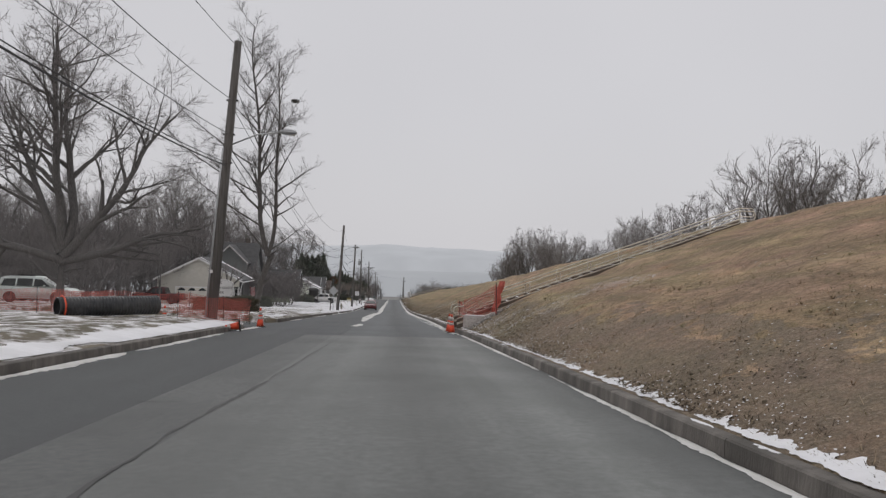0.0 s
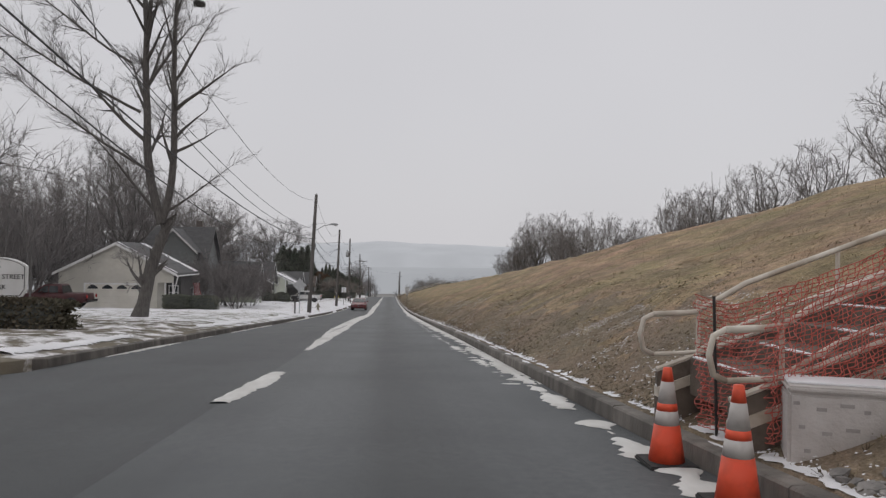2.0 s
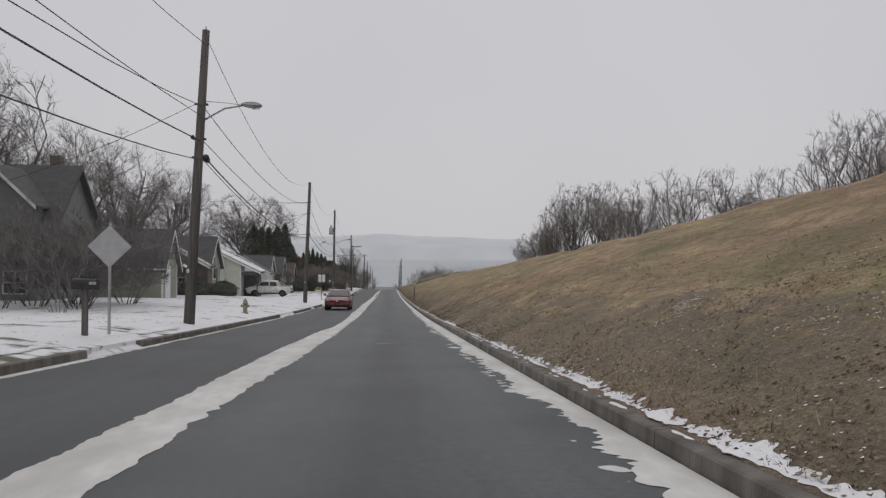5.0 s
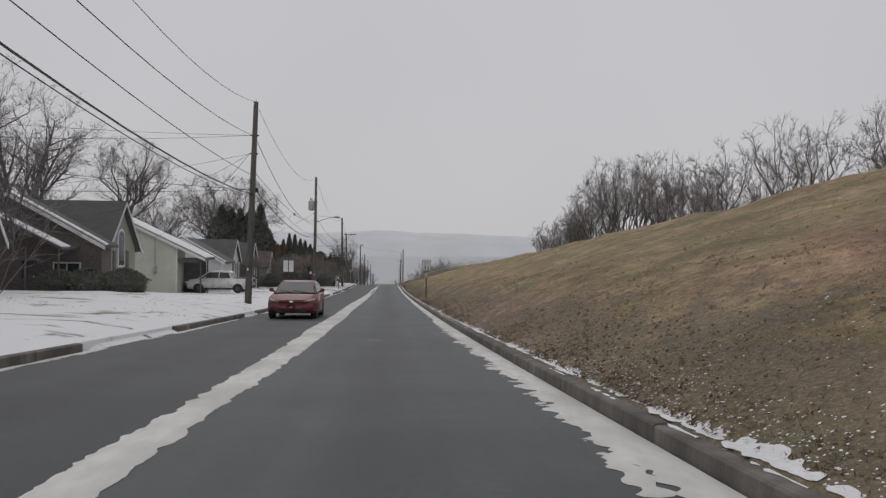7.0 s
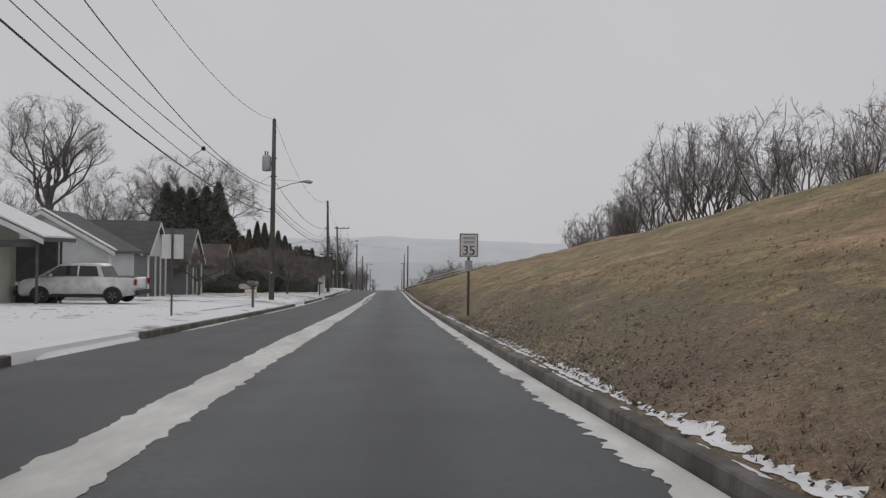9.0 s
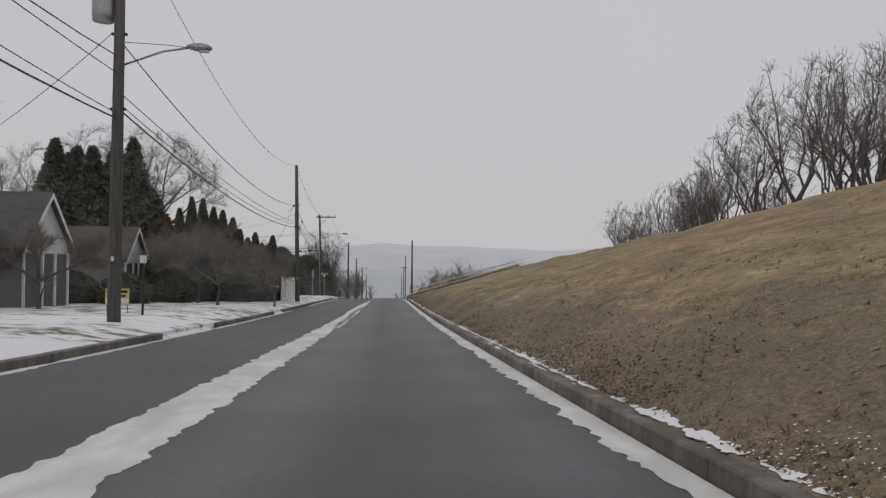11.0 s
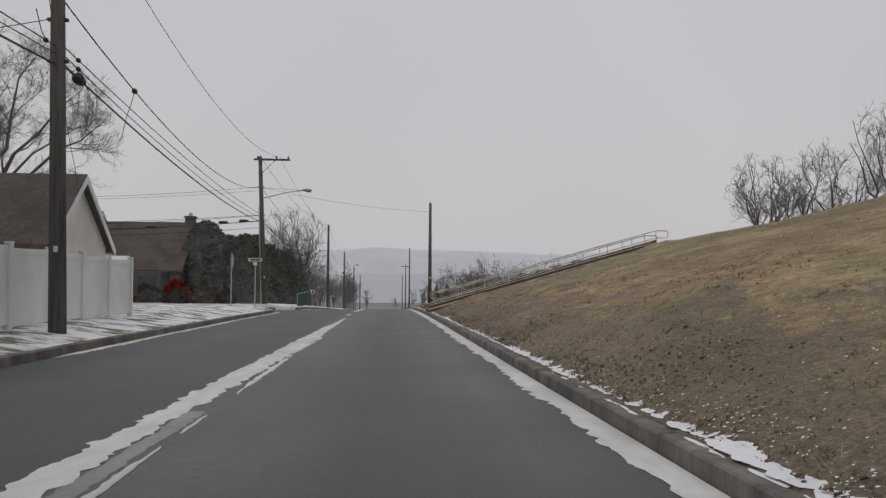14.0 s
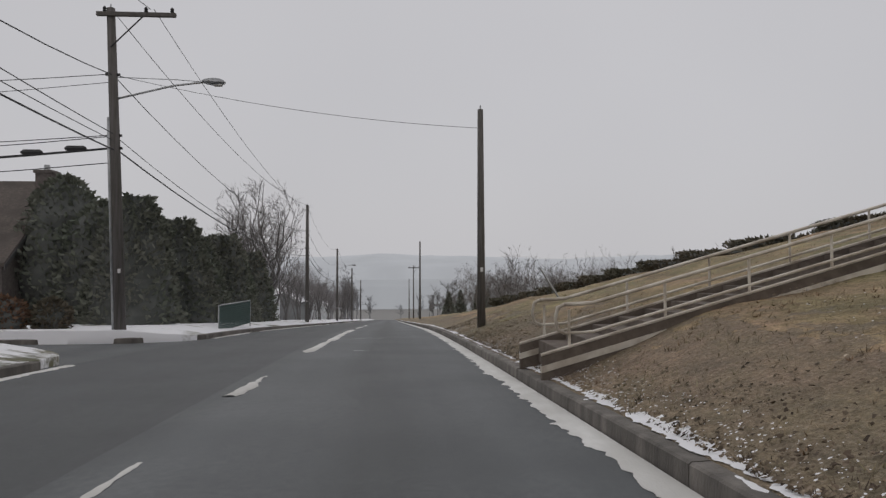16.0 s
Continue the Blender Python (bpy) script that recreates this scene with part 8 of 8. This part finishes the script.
M_HYDRANT = material("hydrant_paint", (.22, .21, .165), (.34, .32, .25), 6, .6, c3=(.25, .2, .15), scale3=3)
hydrant(-6.6, 72.9, M_HYDRANT, "weathered tan fire hydrant in thin snow")

ys_ = thing("yard_sign", pose(-9.7, 142.0, gz(-9.7, 142)), "yellow and white yard sign on wire legs", "sign")
part("board", boxes((-.42, .42, -.02, .02, .3, .88), bevel=.004), material("sign_yellow", (.55, .45, .12), (.62, .52, .2), 4, .6), ys_)
part("letter_bar", boxes((-.36, .36, -.028, -.02, .72, .82), (-.3, .3, -.028, -.02, .58, .66)), M_LETTER, ys_, "dark bars of lettering")
part("white_band", boxes((-.4, .4, -.026, -.02, .34, .52)), M_SIGNWHITE, ys_)
for s in (-.36, .36):
    part("leg", tubes(([(s, 0, -.1), (s, 0, .32)], .012), sides=5), M_DARKSTEEL, ys_)
lp = thing("post_lamp", pose(-7.9, 139.2, gz(-7.9, 139.2)), "black lawn lamp post with a small lantern", "lamp")
part("post", tubes(([(0, 0, -.1), (0, 0, 1.7)], .04), sides=8), M_DARKSTEEL, lp)
part("lantern", boxes((-.09, .09, -.09, .09, 1.72, 1.98), bevel=.02), M_LAMP, lp)
part("cap", tubes(([(0, 0, 1.98), (0, 0, 2.12)], [.13, .02]), sides=8), M_DARKSTEEL, lp)

# flag on the porch
fl = thing("flag", pose(-16.71, 70.1, road_z(70.1) + 2.67), "striped red and white flag hanging on a porch staff", "flag")
part("staff", tubes(([(-.85, .2, -.6), (.05, 0, .1)], .015), sides=6), M_WHITE, fl)
M_FLAGRED = material("flag_red", (.4, .05, .06), (.5, .08, .09), 3, .9)
for k in range(9):
    bm = bmesh.new()
    a, b = k / 9, (k + 1) / 9
    rows = [[bm.verts.new((-.35 + .55 * s * .4 + .85 * (u - .2) + .04 * math.sin(s * 7 + u * 3), .05 * math.sin(s * 9 + 4 * u), -.05 - 1.25 * s)) for u in (a * .6, b * .6)] for s in np.linspace(0, 1, 9)]
    for r0_, r1_ in zip(rows, rows[1:]):
        bm.faces.new((r0_[0], r0_[1], r1_[1], r1_[0]))
    bmesh.ops.solidify(bm, geom=bm.faces[:], thickness=.006)
    part("stripe", bm, M_FLAGRED if k % 2 == 0 else M_REFLECT, fl)

# white vinyl fence
fn = thing("vinyl_fence", pose(-7.2, 166.0, gz(-7.2, 166.0), 0, 0, 1.07), "tall white vinyl fence beside the pavement", "fence")
n_p, L = 5, 9.1 / 5
for k in range(n_p + 1):
    yk = k * L
    zk = gz(-7.3, 166.0 + yk) - gz(-7.2, 166.0)
    part("post", boxes((-.065, .065, yk - .065, yk + .065, zk - .2, zk + 1.66), bevel=.008), M_VINYL, fn)
    part("post_cap", boxes((-.08, .08, yk - .08, yk + .08, zk + 1.66, zk + 1.7), bevel=.012), M_VINYL, fn)
    if k < n_p:
        zm = gz(-7.3, 166.0 + yk + L / 2) - gz(-7.2, 166.0)
        for z0_ in (.05, 1.48):
            part("rail", boxes((-.03, .03, yk + .065, yk + L - .065, zm + z0_, zm + z0_ + .12), bevel=.006), M_VINYL, fn)
        nb = 14
        for j in range(nb):
            a = yk + .07 + (L - .14) * j / nb
            part("board", boxes((-.014, .014, a + .002, a + (L - .14) / nb - .002, zm + .17, zm + 1.48)), M_VINYL, fn)

# ---- roadworks: cones, nets, pipe ----
def cone(x, y, label, lean=0.0, roll=0.0, rz=0.0, z=None, size=1.0):
    g = (gz(x, y) if z is None else z)
    t = thing("traffic_cone", pose(x, y, g, lean, roll, rz) @ Matrix.Scale(size, 4), label, "traffic cone", "orange traffic cones")
    part("base", boxes((-.18, .18, -.18, .18, 0, .035), bevel=.01), M_RUBBER, t, "black rubber base")
    def band(z0, z1, nm, m):
        f = lambda z: .135 - (.135 - .03) * z / .71
        bm = bmesh.new()
        lathe(bm, [(f(z0), z0), (f(z1), z1)], 20)
        part(nm, bm, m, t, smooth=True)
    band(.035, .30, "skirt", M_ORANGE)
    band(.30, .40, "collar", M_COLLAR)
    band(.40, .455, "middle", M_ORANGE)
    band(.455, .61, "collar", M_COLLAR)
    band(.61, .71, "tip", M_ORANGE)
    return t


cone(1.84, 9.17, "orange traffic cone with white collars by the kerb", z=road_z(9.17), size=.96)
cone(1.84, 8.12, "orange traffic cone with white collars by the kerb", z=road_z(8.12), size=.96)
cone(-5.2, 9.15, "orange traffic cone with white collars by a net", z=road_z(9.15))
cone(-6.9, 9.4, "orange traffic cone behind an orange net", z=road_z(9.4))
cone(-8.6, 8.9, "orange traffic cone behind an orange net", z=road_z(8.9))
cone(-5.15, 5.3, "orange traffic cone lying on its side", lean=0, roll=-97, rz=15, z=road_z(5.3) + .19)


def net(name, posts, h, label, seed, pitch=.1, sag=.06, bundle=None, bare=(), strand=.008, tall=.1):
    """Orange plastic mesh strung between thin steel posts."""
    t = thing(name, pose(*posts[0], gz(*posts[0])), label, "barrier net", "orange barrier nets")
    rng = np.random.RandomState(seed)
    p0 = Vector((*posts[0], gz(*posts[0])))
    pp = [Vector((x, y, gz(x, y))) - p0 for x, y in posts]
    for k, p in enumerate(pp):
        if k in bare:
            continue
        lean = Vector((rng.uniform(-.05, .05), rng.uniform(-.05, .05), 0))
        part("post", tubes(([p - Vector((0, 0, .1)), p + lean + Vector((0, 0, h + tall))], .011), sides=6), M_DARKSTEEL, t)
    for a, b in zip(pp, pp[1:]):
        L_ = (b - a).length
        nu, nv = max(3, int(L_ / pitch)), int(h / pitch)
        u = np.linspace(0, 1, nu + 1)
        v = np.linspace(0, 1, nv + 1)
        U, V = np.meshgrid(u, v)
        nrm = Vector((-(b - a).y, (b - a).x, 0)).normalized()
        wave = sag * np.sin(U * math.pi * 3 + V * 2 + seed) * V + .02 * rng.normal(0, 1, U.shape)
        drop = -.09 * np.sin(U * math.pi) * V
        P = np.stack([a.x + (b - a).x * U + nrm.x * wave, a.y + (b - a).y * U + nrm.y * wave, a.z + (b - a).z * U + .05 + h * V + drop], -1)
        verts, faces = [], []
        def strip_(line, wv):
            base = len(verts)
            for q in line:
                verts.append(q - wv)
                verts.append(q + wv)
            for i in range(len(line) - 1):
                faces.append((base + 2 * i, base + 2 * i + 1, base + 2 * i + 3, base + 2 * i + 2))
        for i in range(nv + 1):
            strip_(list(P[i]), np.array((0, 0, strand)))
        dirv = np.array(((b - a).x, (b - a).y, 0)) / L_
        for j in range(nu + 1):
            strip_(list(P[:, j]), dirv * strand)
        shared("mesh", raw_mesh("net_mesh", verts, faces, M_NET), t)
    if bundle:
        bx, by, bw = bundle
        bm = bmesh.new()
        c = Vector((bx, by, gz(bx, by))) - p0
        pts = [c + Vector((rng.uniform(-.04, .04), rng.uniform(-.04, .04), 0)) + Vector((.2 * z, 0, z)) for z in np.linspace(.02, h + .2, 8)]
        for k in range(7):
            bm = bmesh.new()
            o = Vector((rng.uniform(-bw, bw), rng.uniform(-bw, bw) * .4, 0))
            tube(bm, [q + o + Vector((rng.uniform(-.03, .03), 0, 0)) for q in pts], rng.uniform(.03, .06), 6)
            part("fold", bm, M_NET, t, "gathered fold of orange net")
    return t


net("barrier_net", [(2.21, 9.5), (2.33, 8.66), (3.5, 8.6), (3.3, 6.96)], .98, "orange plastic barrier net on thin posts", 3, pitch=.032, sag=.03, bundle=(3.44, 8.5, .09), bare=(0, 1), strand=.0036, tall=.12)
stake = thing("fence_post", pose(2.24, 9.25, gz(2.24, 9.25) - .01), "thin dark steel post by the concrete inlet", "post")
part("shaft", tubes(([(0, 0, -.1), (-.03, .01, 1.02)], .011), sides=6), M_DARKSTEEL, stake)
net("barrier_net", [(-5.7, 9.7), (-6.1, 7.2), (-7.4, 6.3)], .78, "sagging orange plastic barrier net on posts", 5, pitch=.07, strand=.0055)
net("barrier_net", [(-5.9, 10.2), (-8.2, 10.6), (-10.6, 10.4), (-13.0, 9.8)], .78, "orange plastic barrier net across a side road", 8, pitch=.07, strand=.0055)
net("barrier_net", [(-9.5, 6.4), (-12.5, 7.6), (-15.5, 8.6)], .78, "orange plastic barrier net across a side road", 12, pitch=.07, strand=.0055)

M_CULVERT = material("black_culvert", (.022, .023, .026), (.04, .042, .046), 4, .45, c3=(.06, .06, .06), scale3=2)
cv = thing("drain_pipe", pose(-9.45, 5.9, gz(-9.45, 5.9), 0, 0, math.degrees(math.atan2(2.0, 1.6)) - 8), "black corrugated drain pipe lying on the verge", "pipe")
bm = bmesh.new()
rings = [(-1.6 + 3.2 * k / 64, .3 + (.022 if k % 2 else 0)) for k in range(65)]
loop = [[bm.verts.new((a, r * math.cos(q), .32 + r * math.sin(q))) for q in np.arange(20) * math.tau / 20] for a, r in rings + [(1.6, .27), (-1.6, .27)]]
for r0_, r1_ in zip(loop, loop[1:] + loop[:1]):
    for k in range(20):
        bm.faces.new((r0_[k], r0_[(k + 1) % 20], r1_[(k + 1) % 20], r1_[k]))
bmesh.ops.recalc_face_normals(bm, faces=bm.faces)
part("pipe_wall", bm, M_CULVERT, cv)
part("strap", tubes(([(-1.45, .34 * math.cos(a), .32 + .34 * math.sin(a)) for a in np.linspace(0, math.tau, 17)], .025), sides=5), M_ORANGE, cv, "orange strap at one end")

# concrete inlet at the foot of the steps, with rubble
ci = thing("drain_inlet", pose(2.78, 8.5, gz(2.35, 8.4) - .03, 0, 0, -23), "pale concrete inlet block at the steps", "drain")
bm = boxes((-.42, .42, -.3, .12, -.3, .44), bevel=.02)
part("block", bm, M_CONC, ci)
part("lid", boxes((-.423, .423, -.303, .123, .44, .478), bevel=.012), M_CONC, ci)
part("snow_cap", boxes((-.41, .38, -.2, .11, .476, .492), bevel=.007), M_PLAIN_SNOW, ci, "thin snow on the lid")
M_MARK = material("faded_marks", (.3, .28, .27), (.4, .375, .36), 12, .95)
for k in range(17):
    a, b = -.39 + .125 * (k % 6) + .03 * (k // 6), .39 - .14 * (k // 6) - .03 * (k % 2)
    part("mark", boxes((a, a + .035 + .02 * (k % 3), -.3035, -.3, b - .022, b)), M_MARK, ci)
sl = thing("concrete_slab", pose(3.38, 8.1, gz(3.38, 8.1), 0, -20, 0), "pale concrete slab lying on the bank beside the inlet", "slab")
part("slab", boxes((-.34, .36, -.12, .12, -.05, .07), bevel=.02), M_CONC, sl)
rng_ = random.Random(5)
rub = []
for k in range(3):
    bm = bmesh.new()
    bmesh.ops.create_icosphere(bm, subdivisions=1, radius=.09)
    for v in bm.verts:
        v.co *= rng_.uniform(.7, 1.25)
        v.co.z *= .65
    me = bpy.data.meshes.new("rubble_stone")
    bm.to_mesh(me)
    bm.free()
    me.materials.append(M_STONE)
    rub.append(me)
for k in range(150):
    x, y = 2.3 + abs(rng_.gauss(0, .5)), 7.55 + rng_.gauss(0, .45)
    if k > 95:
        x, y = 3.3 + rng_.gauss(0, .3), 8.0 + rng_.gauss(0, .3)
    if abs(x - 2.75) < .55 and 8.0 < y < 8.75:
        y = 7.7
    ob = shared("rubble_stone", rub[k % 3], None, pose(x, y, gz(x, y) + .02, rng_.uniform(0, 30), rng_.uniform(0, 30), rng_.uniform(0, 360)) @ Matrix.Scale(rng_.uniform(.2, .85), 4))
    tagged(ob, "broken grey rubble stone in the grass", "stone", "rubble by the inlet")

# ---- steps with handrails up the bank ----
def stairs(name, y0, y1, label, foot_h, pitch, top_d, far_d, foot, rails, curb, loop_x=-.04, snowy=True):
    """Steps with rails: foot_h is the height over the road at the kerb, pitch the rise for each metre up the bank."""
    ym = (y0 + y1) / 2
    k0 = kerb_r(ym)
    g0 = gz(k0 + .1, ym)
    t = thing(name, pose(k0, ym, g0), label, "steps")

    def gg(d):
        return foot_h + pitch * d - (g0 - float(road_z(ym)))
    n = 26
    for k in range(n):
        a, b = .3 + (top_d - .3) * k / n, .3 + (top_d - .3) * (k + 1) / n
        z = gg(b) + .03
        if snowy:
            part("tread_snow", boxes((a + .01, a + .06, y0 - ym + .1, y1 - ym - .1 - .3 * (k % 3), z - .004, z + .012), bevel=.004), M_PLAIN_SNOW, t, "line of snow on a tread")
        part("tread", boxes((a, b + .06, y0 - ym + .08, y1 - ym - .08, z - .3, z), bevel=.008), M_TREAD, t)
    f0 = foot
    for yy, end_d in ((y0 - ym, top_d), (y1 - ym, far_d)):
        pts = [(d_, yy, gg(d_)) for d_ in np.linspace(.05, end_d, 14)]

        def strip_of(nm, lo, hi, half, m, lab):
            part(nm, prism(bmesh.new(), [(p[0], p[2] + lo) for p in pts] + [(p[0], p[2] + hi) for p in pts[::-1]], yy - half, yy + half), m, t, lab)
        strip_of("stringer", -.06, .02, .045, M_PAINTRAIL, "cream lower edge of the steps")
        # Added board fills the gap; its brown gives the shade under the steps.
        part("toe_board", prism(bmesh.new(), [(p[0], p[2] - .42) for p in pts[:3]] + [(p[0], p[2] - .06) for p in pts[:3]][::-1], yy - .035, yy + .035), M_TREAD, t, "added dark board for the brown shade under the steps")
        strip_of("side_panel", .02, curb - .02, .025, M_TREAD, "dark brown side panel")
        part("panel_rail", tubes(([(p[0], p[1], p[2] + curb) for p in pts], .022), sides=6), M_PAINTRAIL, t, "cream painted pipe rail")
        part("stringer_snow", tubes(([(p[0], p[1], p[2] + .02) for p in pts], .024), sides=5), M_PLAIN_SNOW, t, "line of snow on the lower edge")
        for hh, rr in ((rails[0], .024), (rails[1], .019)):
            rail = [(loop_x + .06, yy, f0 + hh - .01), (loop_x + .3, yy, f0 + hh), (loop_x + .42, yy, f0 + hh + .01)] + [(d_, yy, gg(d_) + hh) for d_ in np.linspace(.8, end_d, 12)] + [(end_d + .5, yy, gg(end_d) + hh)]
            part("handrail", tubes((rail, rr), sides=8), M_PAINTRAIL, t, "cream painted pipe rail", True)
        for x_, out, z_ in ((loop_x + .06, -1, f0 - .01), (end_d + .5, 1, gg(end_d))):
            hi, lo = z_ + rails[0], z_ + rails[1]
            part("rail_end", tubes(([(x_, yy, hi), (x_ + out * .08, yy, hi - .04), (x_ + out * .11, yy, (lo + hi) / 2), (x_ + out * .08, yy, lo + .04), (x_, yy, lo)], .022), sides=8), M_PAINTRAIL, t, smooth=True)
        for d_ in np.r_[.4, np.linspace(1.6, end_d, 9)]:
            part("baluster", tubes(([(d_, yy, gg(d_) - .1), (d_, yy, gg(d_) + rails[0])], .018), sides=7), M_PAINTRAIL, t)
    return t


stairs("bank_steps", 8.75, 10.05, "dark steps with cream pipe handrails up the bank", .37, .368, 10.8, 11.4, .25, (.6, .27), .16)
stairs("bank_steps", 186.5, 187.95, "dark steps with cream pipe handrails up the bank", .31, .283, 10.2, 11.3, .34, (.6, .25), .155, .28, False)

# green mesh panel by the far corner, red shrub, low dark hedge on the bank top
gp = thing("mesh_panel", pose(-5.95, 207.8, gz(-5.95, 207.8), 0, 0, 87), "green mesh fence panel near the corner", "fence")
part("frame", tubes(([(-2.4, 0, -.1), (-2.4, 0, 1.0), (2.4, 0, 1.0), (2.4, 0, -.1)], .025), sides=6), M_GALV, gp)
M_GREENNET = material("green_net", (.045, .085, .078), (.07, .115, .105), 4, .8)
bm = bmesh.new()
for k in range(60):
    box(bm, -2.38 + .08 * k, -2.34 + .08 * k, -.004, .004, .03, .98)
for k in range(12):
    box(bm, -2.38, 2.38, -.004, .004, .05 + .08 * k, .09 + .08 * k)
part("mesh", bm, M_GREENNET, gp)
M_REDTWIG = island_material("red_twigs", ((.2, .035, .03), (.27, .05, .04), (.15, .03, .03)))
rs = thing("red_shrub", pose(-13.9, 203.4, gz(-13.9, 203.4)), "bright red winter shrub by a house", "bush")
shared("crown", foliage("red", form_dome(1.5, .8, .7), 1500, .2, 401, M_REDTWIG, fill=.8, core=.4), rs)
evergreen("low_hedge", 16.4, 201.0, form_box(1.6, 6.0, .75), 4200, .16, 403, M_BROWNHEDGE, "low dark hedge on the bank top", "hedge")
for k in range(10):
    x, y = 15.4 - .55 * k, 204.5 + 3.8 * k
    evergreen("low_brush", x, y, form_box(3.2, 7.0, .5), 2400, .17, 411 + k, M_BROWNHEDGE, "low brown brush along the bank top", "bush", "brush on the bank top")

# ---- distant hills ----
def hill(name, y, z0, height, seed, col, label):
    xs = np.linspace(-3200, 3200, 220)
    top = z0 + height * (.78 + .2 * value_noise(xs / 620.0, seed, 2) + .05 * value_noise(xs / 110.0, seed + 5, 3)) * np.interp(np.abs(xs), (0, 1600, 3200), (1, .95, .8))
    X = np.stack([xs, xs, xs], 1)
    Y = np.stack([0 * xs + y, 0 * xs + y + height * 1.2, 0 * xs + y + height * 4], 1)
    Zh = np.stack([0 * xs + z0 - 160, z0 + (top - z0) * .5, top], 1)
    m = bpy.data.materials.new(name)
    m.use_nodes = True
    nodes, links = link_nodes(m)
    b = nodes["Principled BSDF"]
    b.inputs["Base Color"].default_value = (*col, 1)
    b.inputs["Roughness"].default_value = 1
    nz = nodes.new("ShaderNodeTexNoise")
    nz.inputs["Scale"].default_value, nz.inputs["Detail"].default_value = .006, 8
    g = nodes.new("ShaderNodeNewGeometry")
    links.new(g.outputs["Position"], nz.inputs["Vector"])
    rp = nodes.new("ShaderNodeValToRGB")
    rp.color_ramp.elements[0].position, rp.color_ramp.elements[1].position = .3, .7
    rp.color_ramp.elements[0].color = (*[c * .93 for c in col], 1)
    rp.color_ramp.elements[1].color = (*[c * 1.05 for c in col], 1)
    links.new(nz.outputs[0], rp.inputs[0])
    # The ridge glows in one pale blue-grey, so distance haze is in the colour.
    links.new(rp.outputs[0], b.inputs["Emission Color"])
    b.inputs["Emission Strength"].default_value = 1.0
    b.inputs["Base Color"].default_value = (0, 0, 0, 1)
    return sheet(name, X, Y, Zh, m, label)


hill("backdrop_ridge", 2600, -42, 120, 3, (.375, .385, .41), "long wooded ridge with haze in its glowing colour")
hill("backdrop_ridge_near", 1500, -50, 36, 9, (.315, .325, .345), "low wooded ridge with haze in its glowing colour")

# ---- kerbs, last ----
kerb_run("kerb_right", right_path, "worn concrete kerb at the bank foot")
kerb_run("kerb_left_far", far_left, "worn concrete kerb along the lawn")
kerb_run("kerb_left", mid_left, "worn concrete kerb along the lawn", LEFT_GAPS)
kerb_run("kerb_left_near", near_left, "worn concrete kerb along the verge")
